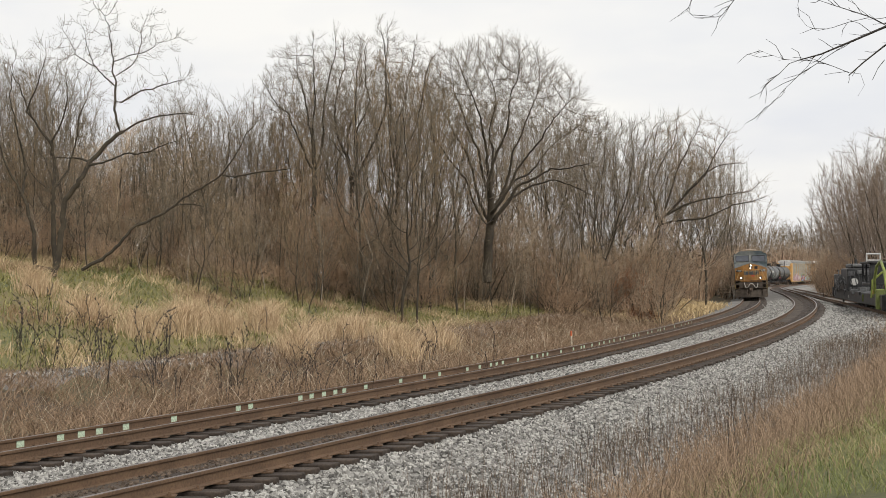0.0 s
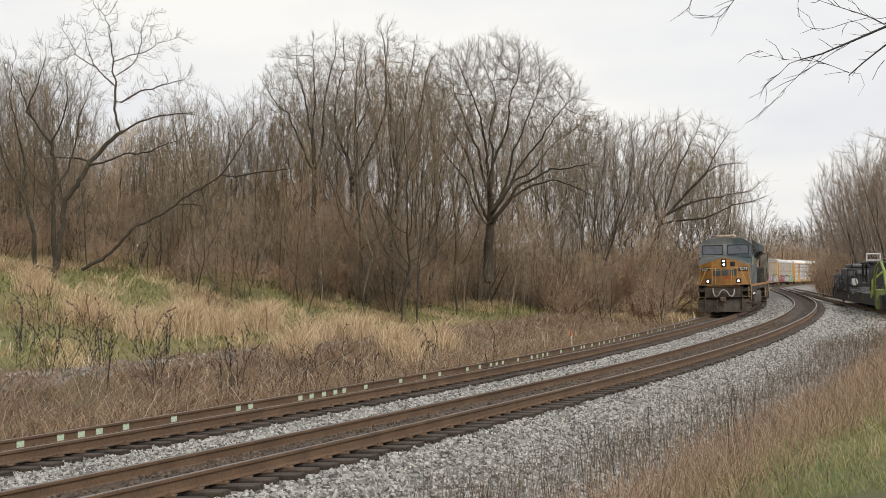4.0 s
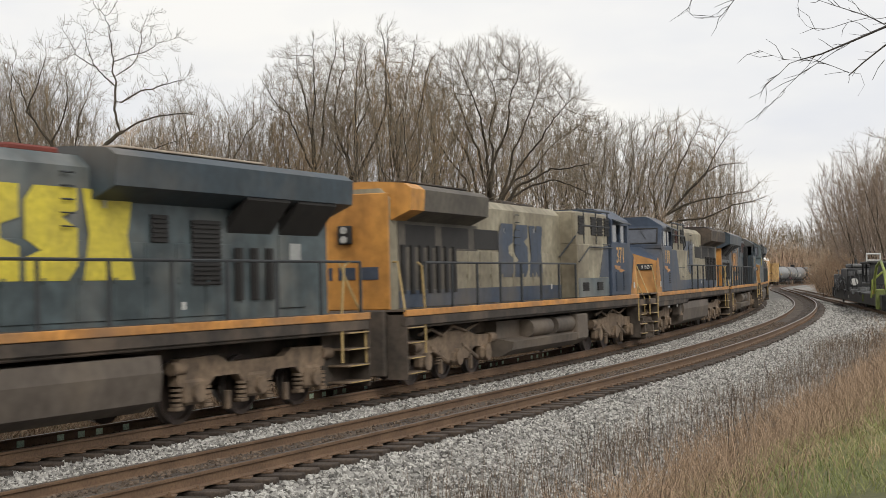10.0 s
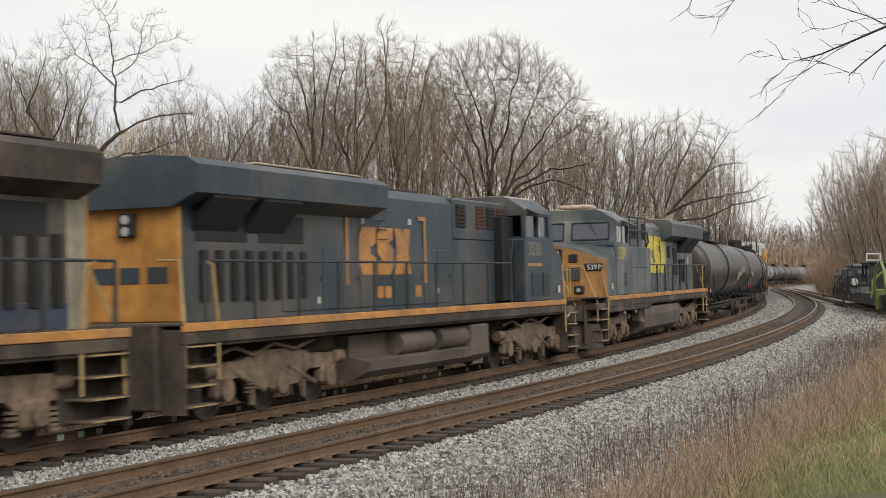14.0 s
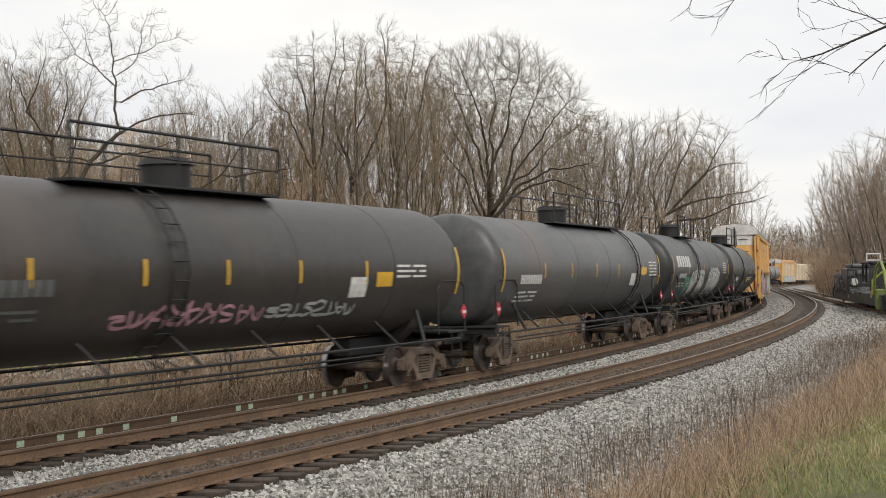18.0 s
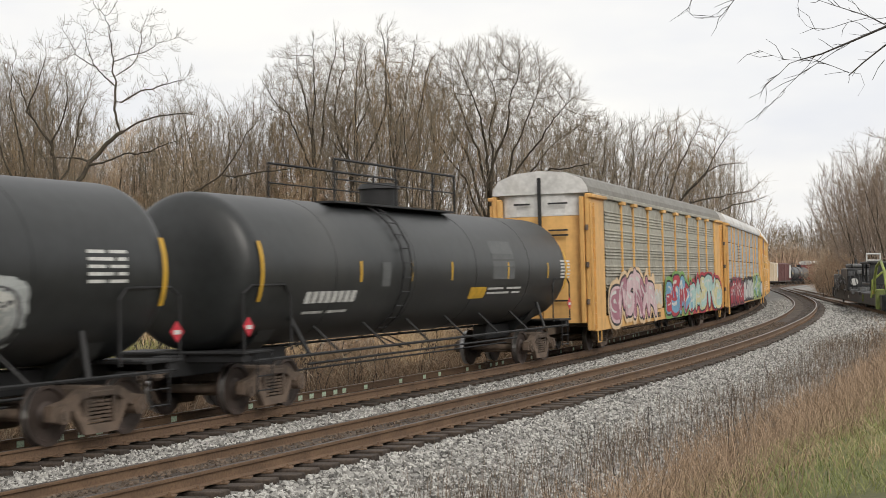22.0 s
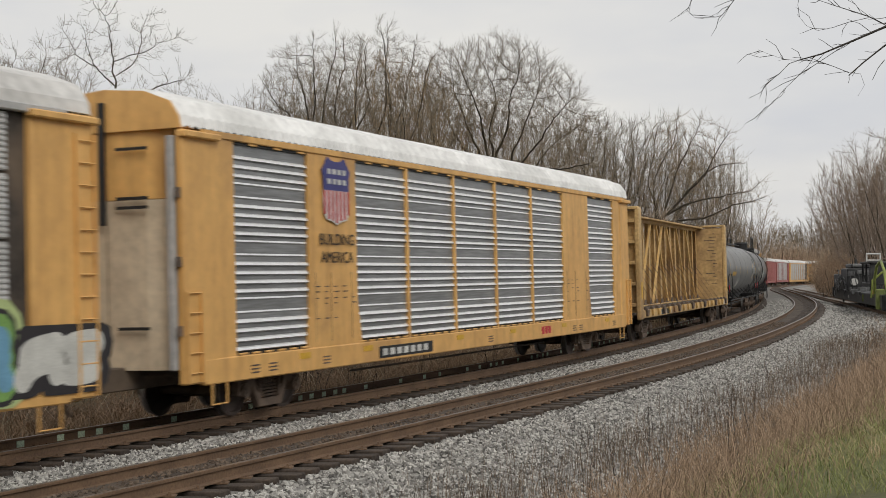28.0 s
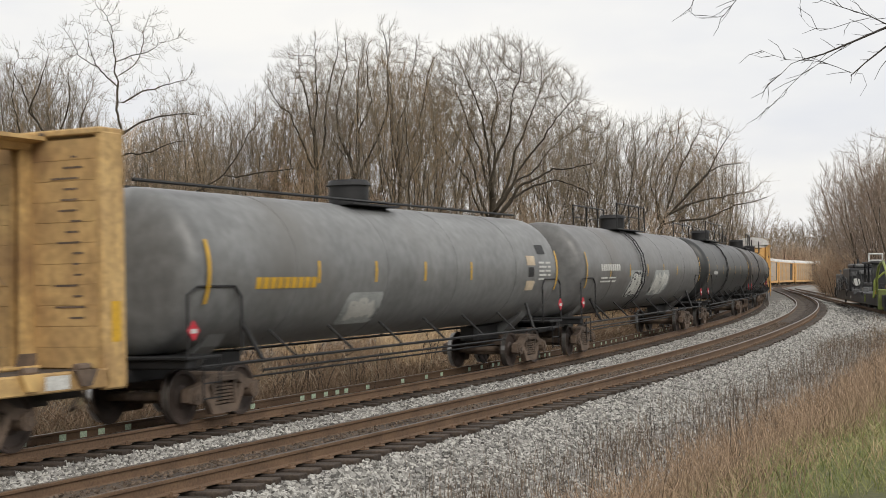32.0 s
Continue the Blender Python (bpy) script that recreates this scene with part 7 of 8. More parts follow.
    def put(d, z, off):
        x, zz = mapf(min(z1 + 0.1, max(z0 - 0.08, z)), off)
        return (side * x, y_left + side * d, zz)

    def disc(mb, d, z, r, off, mi=0, k=11):
        mb.add([put(d + r * math.cos(6.2832 * i / k), z + r * math.sin(6.2832 * i / k), off) for i in range(k)], [tuple(range(k))], mi)

    def ribbon(mb, pts, wd, off, mi=0, taper=1.0):
        ring = []
        for i, (d, z) in enumerate(pts):
            p, q = pts[max(0, i - 1)], pts[min(len(pts) - 1, i + 1)]
            L = math.hypot(q[0] - p[0], q[1] - p[1]) + 1e-6
            h = wd / 2 * (1 + (taper - 1) * i / (len(pts) - 1))
            nx, nz = (p[1] - q[1]) / L * h, (q[0] - p[0]) / L * h
            ring += [put(d - nx, z - nz, off), put(d + nx, z + nz, off)]
        mb.add(ring, [(2 * i, 2 * i + 1, 2 * i + 3, 2 * i + 2) for i in range(len(pts) - 1)], mi)
        disc(mb, *pts[0], wd * 0.49, off + 0.0002, mi)
        disc(mb, *pts[-1], wd * 0.49 * taper, off + 0.0003, mi)

    def curve(a, m, b, k=7):
        return [tuple((1 - f) ** 2 * a[e] + 2 * f * (1 - f) * m[e] + f * f * b[e] for e in (0, 1)) for f in [i / k for i in range(k + 1)]]

    names = sorted({base or letters[0], edge, gloss, *letters})
    mats, ix = [PAINTS[k] for k in names], {k: i for i, k in enumerate(names)}
    bodies = []
    for i in range(n):
        lw = w / n * rng.uniform(1.25, 1.55)
        f = (i + 0.5) / n
        a = z0 + H * (0.12 + rng.uniform(0, 0.08))
        b = z1 - H * (0.10 + rng.uniform(0, 0.08) + arch * (2 * f - 1) ** 2)
        c0, sl = w * f - lw / 2, rng.uniform(-0.2, 0.1) * lw
        mx, mz = rng.random() < 0.5, rng.random() < 0.4
        put2 = lambda p: (c0 + lw * (0.12 + 0.76 * p[0]) + sl * (p[1] - 0.5), a + (b - a) * (0.08 + 0.84 * p[1]))
        bodies.append(([curve(*[put2(((1 - p[0] if mx else p[0]) + rng.uniform(-0.12, 0.12), (1 - p[1] if mz else p[1]) + rng.uniform(-0.08, 0.08))) for p in st]) for st in GLYPHS[rng.randrange(len(GLYPHS))]], lw * (rng.uniform(0.28, 0.36) if base else 0.10), i))
    root = MB()
    if base:
        for lines, wd, i in bodies:
            for pts in lines:
                ribbon(root, pts, wd + 0.42, o + 0.0004 * (step[0] % 6), ix[base])
                step[0] += 1
                for p in pts[::3]:
                    disc(root, p[0] + rng.uniform(-0.2, 0.2), p[1] + rng.uniform(-0.05, 0.35), rng.uniform(0.14, 0.3), o + 0.0004 * (step[0] % 6), ix[base])
    for lines, wd, i in bodies:
        for pts in lines:
            if base:
                ribbon(root, pts, wd + 0.15, o + 0.003 + 0.0003 * (step[0] % 7), ix[edge])
            else:
                ribbon(root, pts, wd, o + 0.003 + 0.0003 * (step[0] % 7), ix[letters[i % len(letters)]], 0.7)
            step[0] += 1
    piece = part("graffiti", root, mats, parent, "spray-painted " + letters[0] + " and " + edge + " graffiti")
    for lines, wd, i in bodies if base else ():
        mb = MB()
        main, other = ix[letters[i % len(letters)]], ix[letters[(i + 1) % len(letters)]]
        for k, pts in enumerate(lines):
            ribbon(mb, pts, wd, o + 0.006 + 0.0004 * k, main)
        for k, pts in enumerate(lines):
            low = [p for p in pts if p[1] < z0 + H * rng.uniform(0.42, 0.6)]
            if len(low) > 2:
                ribbon(mb, [(p[0] + wd * 0.1, p[1]) for p in low], wd * 0.72, o + 0.0085 + 0.0004 * k, other, 0.8)
            e = wd * 0.26
            ribbon(mb, [(p[0] - e, p[1] + e * 0.6) for p in pts[1:-1]], wd * rng.uniform(0.12, 0.3), o + 0.0105 + 0.0004 * k, ix[gloss], 0.5)
        part("letter_shape", mb, mats, piece)
    return piece


def ladder(parent, x, y, z0, z1, mat, side=-1, w=0.4, step=0.32):
    p = MB()
    for d in (0, w):
        p.box(*sorted((side * x, side * (x + 0.05))), y + d - 0.02, y + d + 0.02, z0, z1)
    lad = part("ladder", p, mat, parent)
    z = z0 + 0.15
    while z < z1:
        part("rung", MB().cyl((side * (x + 0.03), y, z), (side * (x + 0.03), y + w, z), 0.014, 5), mat, lad)
        z += step
    return lad


def tank_car(label, L, paint, opts):
    t = thing("tank_car", label, "tank car", "tank cars of the train")
    r, zc, h = 1.43, 2.56, L / 2 - 1.02
    D = 0.52                # depth of the dished ends
    prof = [(-h, 0.02)]
    for f in (0.004, 0.02, 0.06, 0.13, 0.24, 0.38, 0.55, 0.75, 1.0):
        prof.append((-h + D * f, r * (1 - (1 - f) ** 3.2) ** (1 / 3.2)))
    prof += [(-y, q) for y, q in prof[::-1]]
    part("tank", MB().lathe(prof, 40, 0, zc), paint, t, auto=True)
    for f in (-0.62, -0.2, 0.2, 0.62):
        part("weld_seam", MB().lathe([(f * h - 0.02, r - 0.02), (f * h - 0.015, r + 0.005), (f * h + 0.015, r + 0.005), (f * h + 0.02, r - 0.02)], 40, 0, zc), paint, t, auto=True)
    for e in (-1, 1):
        ye = e * (L / 2 - 2.5)
        part("saddle", MB().prism([(-1.15, 1.78), (-0.75, 1.25), (-0.3, 0.85), (0.3, 0.85), (0.75, 1.25), (1.15, 1.78)], "y", ye - 0.28, ye + 0.28), paint, t)
        st = MB()
        st.box(-0.2, 0.2, *sorted((e * (L / 2 - 0.5), e * (L / 2 - 4.4))), 0.72, 1.1, 0.02)
        st.box(-1.35, 1.35, *sorted((e * (L / 2 - 0.95), e * (L / 2 - 1.25))), 0.95, 1.12, 0.02)
        part("stub_sill", st, M_BLACK, t)
        part("end_platform", MB().box(-1.4, 1.4, *sorted((e * (L / 2 - 0.9), e * (L / 2 - 1.9))), 1.10, 1.15, 0.01), M_BLACK, t)
        for s in (-1, 1):
            part("end_handrail", MB().pipe([(s * 1.38, e * (L / 2 - 0.95), 1.12), (s * 1.38, e * (L / 2 - 0.95), 2.15), (s * 1.40, e * (L / 2 - 1.2), 2.28), (s * 1.42, e * (L / 2 - 2.3), 2.28), (s * 1.42, e * (L / 2 - 2.5), 2.1), (s * 1.42, e * (L / 2 - 2.5), 1.1)], 0.022, 6), M_BLACK, t)
            part("sill_strut", MB().pipe([(s * 1.40, e * (L / 2 - 3.2), 0.97), (s * 1.12, e * (L / 2 - 3.0), 1.65)], 0.045, 6), M_BLACK, t)
            lb = MB()
            for k in range(3):
                lb.cyl((s * 1.42, e * (L / 2 - 1.3), 0.45 + 0.25 * k), (s * 1.42, e * (L / 2 - 1.8), 0.45 + 0.25 * k), 0.014, 5)
            lb.cyl((s * 1.42, e * (L / 2 - 1.3), 0.4), (s * 1.42, e * (L / 2 - 1.3), 1.1), 0.016, 5)
            lb.cyl((s * 1.42, e * (L / 2 - 1.8), 0.4), (s * 1.42, e * (L / 2 - 1.8), 1.1), 0.016, 5)
            part("sill_step", lb, M_BLACK, t)
            pc = MB().prism([(e * (L / 2 - 1.06), 1.40), (e * (L / 2 - 1.06) + 0.17, 1.57), (e * (L / 2 - 1.06), 1.74), (e * (L / 2 - 1.06) - 0.17, 1.57)], "x", s * 1.40, s * 1.42)
            pl = part("placard", pc, M_RED, t, "red diamond placard")
            part("placard_band", MB().box(*sorted((s * 1.415, s * 1.426)), e * (L / 2 - 1.06) - 0.09, e * (L / 2 - 1.06) + 0.09, 1.53, 1.60), M_WHITE, pl)
        freight_bogie(t, ye)
        coupler(t, e * (L / 2 - 0.15), e)
    for s in (-1, 1):       # long side sill pipe with drop brackets
        part("side_pipe", MB().pipe([(s * 1.40, -L / 2 + 1.2, 0.97), (s * 1.40, L / 2 - 1.2, 0.97)], 0.03, 6), M_BLACK, t)
        for k in range(6):
            y = -h + 3.4 + (2 * h - 6.8) * k / 5
            part("pipe_bracket", MB().pipe([(s * 1.38, y, 0.97), (s * 0.95, y + 0.25, 1.47)], 0.025, 5), M_BLACK, t)
    part("brake_rod", MB().pipe([(-0.6, -h + 3, 0.62), (-0.6, h - 3, 0.62)], 0.02, 5), M_BLACK, t)
    part("brake_rod", MB().pipe([(-0.9, -h + 3, 0.75), (-0.9, h - 3, 0.75)], 0.025, 5), M_BLACK, t)
    # manway, platform, top railing
    py = opts.get("dome", 0.0)
    pw, top = opts.get("platform", 3.2), zc + r
    dm = part("manway", MB().cyl((0, py, top - 0.1), (0, py, top + 0.42), 0.44, 18), M_BLACK, t, auto=True)
    part("manway_lid", MB().cyl((0, py, top + 0.42), (0, py, top + 0.54), 0.50, 18, 0.42), M_BLACK, dm)
    part("walk_platform", MB().box(-0.78, 0.78, py - opts.get("rear", pw * 0.42), py + pw * 0.58, top - 0.06, top - 0.02), M_BLACK, t)
    if opts.get("rail", True):
        for s in (-1, 1):
            y0, y1, z = py - opts.get("rear", pw * 0.42), py + pw * 0.58, top - 0.03
            for y in (y0, (y0 + py) / 2, py + 0.7, y1):
                part("rail_post", MB().cyl((s * 0.77, y, z), (s * 0.77, y, z + 0.86), 0.027, 5), M_BLACK, t)
            part("rail_bar", MB().pipe([(s * 0.77, y0, z + 0.86), (s * 0.77, y1, z + 0.86)], 0.027, 5), M_BLACK, t)
            part("rail_bar", MB().pipe([(s * 0.77, y0, z + 0.45), (s * 0.77, y1, z + 0.45)], 0.016, 5), M_BLACK, t)
    else:
        for s in (-1, 1):
            part("rail_bar", MB().pipe([(s * 0.55, py - h * 0.95, top + 0.05), (s * 0.55, py + h * 0.95, top + 0.05)], 0.03, 5), M_BLACK, t)
    for s in (-1, 1) if opts.get("rail", True) else ():
        yl = py + opts.get("ladder", 1.5)
        lp = None
        for d in (0, 0.42):
            pts = [(s * (r + 0.08) * math.cos(a), yl + d, zc + (r + 0.08) * math.sin(a)) for a in [radians(q) for q in (-62, -40, -20, 0, 20, 40, 55, 68)]]
            stile = part("stile" if lp else "ladder", MB().pipe([(s * 1.42, yl + d, 0.9)] + pts, 0.02, 5), M_BLACK, lp or t)
            lp = lp or stile
        for a in range(-55, 66, 12):
            q = radians(a)
            part("rung", MB().cyl((s * (r + 0.08) * math.cos(q), yl, zc + (r + 0.08) * math.sin(q)), (s * (r + 0.08) * math.cos(q), yl + 0.42, zc + (r + 0.08) * math.sin(q)), 0.014, 5), M_BLACK, lp)
    mp = tank_map(r, zc)

    def on_tank(mb, y0, y1, z0, z1, off=0.006, rows=5):
        ring = []
        for k in range(rows + 1):
            x, z = mp(z0 + (z1 - z0) * k / rows, off)
            ring += [(-x, y0, z), (-x, y1, z)]
        mb.add(ring, [(2 * k, 2 * k + 1, 2 * k + 3, 2 * k + 2) for k in range(rows)])
        return mb
    for u in opts.get("stripes", (5.2, 8.0, 10.8, 13.6, 16.2)):
        part("reflector", on_tank(MB(), L / 2 - u + 0.7, L / 2 - u + 0.61, 2.30, 2.72), M_REFLECT, t, "yellow reflective strip")
    for y in (h - 0.42, -h + 0.42):
        part("reflector", on_tank(MB(), y, y - 0.1, 2.0, 3.05, 0.03, 8), M_REFLECT, t, "yellow reflective strip")
    for m, rows in opts.get("bars", ()):
        mb = MB()
        for u0, u1, z0, z1 in rows:
            on_tank(mb, L / 2 - u0 + 0.7, L / 2 - u1 + 0.7, z0, z1, 0.007, 3)
        part("marking", mb, m, t)
    for u0, w, z0, z1, seed, base, letters, edge, n in opts.get("spray", ()):
        graffiti(t, mp, L / 2 - u0 + 0.6, w, z0, z1, seed, base, letters, edge, n)
    return t


def letters_row(u0, u1, z0, z1, n):
    w = (u1 - u0) / n
    return [(u0 + i * w, u0 + (i + 0.78) * w, z0, z1) for i in range(n)]


def small_rows(u0, u1, z, k, dz=0.11):
    out = []
    for i in range(k):
        out += [(u0, u0 + (u1 - u0) * (0.45 + 0.2 * (i % 2)), z - i * dz, z - i * dz + 0.05), (u0 + (u1 - u0) * (0.55 + 0.2 * (i % 2)), u1, z - i * dz, z - i * dz + 0.05)]
    return out


def panel_mesh(w, z0, z1, kind):
    """Sheet-metal rack panel with horizontal ribs: kind 0 even ribs, 1 ribs in tiers with gaps, 2 ribs between flat bands."""
    key = ("panel", round(w, 2), round(z0, 2), round(z1, 2), kind)
    if key not in SHARED:
        prof, z = [], z0
        if kind == 0:
            while z < z1 - 0.1:
                prof += [(0.0, z), (0.0, z + 0.055), (0.016, z + 0.065), (0.016, z + 0.108)]
                z += 0.12
        elif kind == 1:
            while z < z1 - 0.07:
                prof += [(0.0, z), (0.02, z + 0.02), (0.02, z + 0.045), (0.0, z + 0.065)]
                z += 0.078
        elif kind == 3:
            while z < z1 - 0.55:    # three ribs, then a flat sheet
                for i in range(4):
                    prof += [(0.0, z + 0.01), (0.028, z + 0.03), (0.028, z + 0.055), (0.0, z + 0.075)]
                    z += 0.10
                z += 0.17
        else:
            k = 0
            while z < z1 - 0.16:
                if k % 5 < 4:       # round ridges; sky glint is coloured onto their upper slopes
                    prof += [(0.0, z + 0.02), (0.03, z + 0.028), (0.042, z + 0.044), (0.036, z + 0.064), (0.022, z + 0.086), (0.001, z + 0.104)]
                    z += 0.155
                else:               # a flat band with two shallow creases
                    prof += [(0.0, z + 0.03), (0.007, z + 0.06), (0.0, z + 0.09), (0.0, z + 0.26), (0.007, z + 0.29), (0.0, z + 0.32)]
                    z += 0.36
                k += 1
        prof.append((0.0, z1))
        vs = [(-x, y, zz) for x, zz in prof for y in (-w / 2, w / 2)]
        fs = [(2 * i, 2 * i + 1, 2 * i + 3, 2 * i + 2) for i in range(len(prof) - 1)]
        SHARED[key] = (vs, fs)
    return SHARED[key]


def autorack(label, L, o):
    """A tall enclosed car rack: frame, ribbed panels between posts, arched roof, end doors, ladders, bogies."""
    t = thing("autorack_car", label, "autorack", "autorack cars of the train")
    frame, pan, roofm = o["frame"], o["panel"], o["roof"]
    e0 = L / 2 - 0.9
    ew = 4.82
    body = MB()
    body.box(-1.40, 1.40, -e0 + 0.75, e0 - 0.75, 1.05, ew, 0)
    part("inner_wall", body, M_FRAME, t)
    roof = [(-1.50, ew), (-1.47, 5.0), (-1.30, 5.26), (-0.8, 5.45), (0, 5.52), (0.8, 5.45), (1.30, 5.26), (1.47, 5.0), (1.50, ew)]
    mb = MB()
    cuts, rib = o.get("roof_cuts", 80), o.get("ribs", 0.004)
    ys = [-e0 + 0.08 + (2 * e0 - 0.16) * i / cuts for i in range(cuts + 1)]
    ring = [(x * (1 + 0.7 * rib * (j % 2)), y, z + rib * (j % 2)) for j, y in enumerate(ys) for x, z in roof]
    k = len(roof)
    mb.add(ring, [(j * k + i, j * k + i + 1, (j + 1) * k + i + 1, (j + 1) * k + i) for j in range(cuts) for i in range(k - 1)])
    mb.add([(x, ys[0], z) for x, z in roof], [tuple(range(k))])
    mb.add([(x, ys[-1], z) for x, z in roof], [tuple(range(k))])
    part("roof", mb, roofm, t)
    for s in (-1, 1):
        part("side_sill", MB().box(*sorted((s * 1.38, s * 1.52)), -e0 + 0.6, e0 - 0.6, 0.68, 1.10, 0.02), frame, t)
        part("top_rail", MB().box(*sorted((s * 1.40, s * 1.525)), -e0 + 0.6, e0 - 0.6, ew - 0.10, ew + 0.02, 0.015), o.get("top", frame), t)
        bays = o["bays"]
        posts = o["posts"]
        for u0, u1 in bays:
            for z0, z1 in o.get("tiers", ((1.14, ew - 0.12),)):
                key = ("panelmesh", round(u1 - u0, 2), z0, o["kind"], pan.name)
                if key not in SHARED:
                    vs, fs = panel_mesh(u1 - u0, z0, z1, o["kind"])
                    # painted highlight: faces turned upward keep the bright tone, all others the dark
                    darker = [1 if o["kind"] == 2 and not vs[f[2]][0] - vs[f[0]][0] > 0.002 else 0 for f in fs]
                    SHARED[key] = raw_mesh("panel", vs, fs, [pan, M_GALV_SHADED], darker)
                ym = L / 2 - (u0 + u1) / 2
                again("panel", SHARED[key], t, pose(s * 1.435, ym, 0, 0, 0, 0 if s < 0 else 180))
        if o.get("lugs") and s < 0:
            for u0, u1 in bays:
                part("slot", MB().box(-1.475, -1.44, L / 2 - u1, L / 2 - u0, 1.105, 1.145), M_BLACK, t)
                part("slot", MB().box(-1.475, -1.44, L / 2 - u1, L / 2 - u0, ew - 0.145, ew - 0.10), M_BLACK, t)
                for i in range(6):
                    if "lug" not in SHARED:
                        lm = MB().box(-1.505, -1.47, -0.13, 0.13, 0, 0.035, 0.008)
                        SHARED["lug"] = raw_mesh("lug", lm.v, lm.f, [frame])
                    y = L / 2 - u0 - (u1 - u0) * (i + 0.5) / 6
                    again("lug", SHARED["lug"], t, pose(0, y, 1.108))
                    if i % 2:
                        again("lug", SHARED["lug"], t, pose(0, y, ew - 0.142))
            for u, w in posts:
                if w > 1.5:
                    for du in (-0.36, 0.08, 0.40):
                        part("seam", MB().box(-1.502, -1.49, L / 2 - u + du * w - 0.012, L / 2 - u + du * w + 0.012, 1.2, 2.5), M_BEAM, t)
                    for e in (-1, 1):
                        ye = L / 2 - u + e * w / 2
                        part("gusset", MB().prism([(ye, 1.10), (ye + e * 0.16, 1.10), (ye, 1.9)], "x", -1.495, -1.45), frame, t)
                    rng = random.Random(int(u * 10))
                    bars(t, s, 1.497, [(y, y - rng.uniform(0.07, 0.2), z, z + 0.022) for z in (1.62, 1.9, 2.0, 2.12, 2.22) for k in range(5) for y in [L / 2 - u + w * (0.40 - 0.19 * k)] if rng.random() < 0.7], M_FTRUCK)
            bars(t, s, 1.522, [(L / 2 - u, L / 2 - u - 0.4, 0.92, 1.03) for u in (4.6, 7.2, 12.0, 15.5, 19.6, 23.8)], M_REFLECT)
            bars(t, s, 1.522, [(L / 2 - u, L / 2 - u - 0.28, z, z + 0.025) for u in (2.9, 3.5, 5.5, 14.0, 20.6, 21.2, 24.6) for z in (0.78, 0.84, 0.90)], M_FTRUCK)
        for u, w in posts:
            p = MB().box(*sorted((s * 1.40, s * 1.495)), L / 2 - u - w / 2, L / 2 - u + w / 2, 1.08, ew - 0.08, 0.01)
            part("post", p, frame, t)
            if o.get("caps"):
                part("post_cap", MB().box(*sorted((s * 1.41, s * 1.58)), L / 2 - u - 0.26, L / 2 - u + 0.26, ew - 0.20, ew - 0.09, 0.01), frame, t)
        for e in (-1, 1):
            # corner bay with ladder
            y0, y1 = sorted((e * (e0 - 0.05), e * (L / 2 - o["corner"])))
            part("corner_panel", MB().box(*sorted((s * 1.36, s * 1.515)), y0, y1, 0.72, ew - 0.02, 0.03), frame, t)
            part("corner_brace", MB().box(*sorted((s * 1.45, s * 1.62)), y0 - 0.05, y1 + 0.05, ew - 0.16, ew - 0.05, 0.02), frame, t)
            ladder(t, 1.52, (y0 if e < 0 else y1 - 0.42), 0.75, o.get("ladder_top", ew - 0.3), frame, s)
            part("sill_step", MB().pipe([(s * 1.5, e * (e0 - 0.8), 0.7), (s * 1.5, e * (e0 - 0.8), 0.35), (s * 1.5, e * (e0 - 1.25), 0.35), (s * 1.5, e * (e0 - 1.25), 0.7)], 0.02, 5), frame, t)
    for e in (-1, 1):
        # rounded end doors in two leaves, with the upper part of another colour
        for lo, hi, m in ((0.95, o.get("door_cut", 4.6), o.get("door", frame)), (o.get("door_cut", 4.6) + 0.01, 5.0, o.get("door_top", frame))):
            for s in (-1, 1):
                pts = [(s * 0.02, e * (e0 - 0.10)), (s * 0.75, e * (e0 - 0.13)), (s * 1.15, e * (e0 - 0.22)), (s * 1.355, e * (e0 - 0.36)), (s * 1.30, e * (e0 - 0.66)), (s * 0.02, e * (e0 - 0.3))]
                part("end_door", MB().prism(pts, "z", lo, hi), m, t)
        part("roof_end", MB().prism([(x * 0.985, z - 0.005) for x, z in roof], "y", *sorted((e * (e0 - 0.45), e * (e0 - 0.04)))), o.get("door_top", roofm), t)
        for s in (-1, 1):
            part("door_edge", MB().box(*sorted((s * 1.20, s * 1.34)), *sorted((e * (e0 - 0.22), e * (e0 - 0.02))), 0.95, 4.7, 0.02), o.get("edge", frame), t)
            for z in (1.5, 2.6, 3.7):
                part("hinge", MB().cyl((s * 1.42, e * (e0 - 0.03), z), (s * 1.42, e * (e0 - 0.03), z + 0.16), 0.05, 8), M_FTRUCK, t)
        part("door_bar", MB().box(-0.05, 0.05, *sorted((e * (e0 - 0.03), e * (e0 + 0.04))), 3.3, 5.3, 0.01), M_BLACK, t)
        bars_end = MB()
        for z in (4.5, 3.7, 3.55, 1.6):
            bars_end.box(-0.85, -0.25, *sorted((e * (e0 - 0.04), e * (e0 - 0.012))), z, z + 0.05)
            bars_end.box(0.3, 0.8, *sorted((e * (e0 - 0.04), e * (e0 - 0.012))), z, z + 0.05)
        part("marking", bars_end, M_BLACK, t)
        part("draft_sill", MB().box(-0.3, 0.3, *sorted((e * (L / 2 - 0.4), e * (L / 2 - 3))), 0.62, 1.0, 0.02), M_FRAME, t)
        freight_bogie(t, e * (L / 2 - 4.3))
        coupler(t, e * (L / 2 - 0.15), e)
    part("floor_frame", MB().box(-1.35, 1.35, -e0 + 0.6, e0 - 0.6, 0.82, 1.06, 0.02), M_FRAME, t)
    part("brake_rod", MB().pipe([(-0.9, -6, 0.5), (-0.9, 6, 0.5)], 0.025, 5), M_FRAME, t)
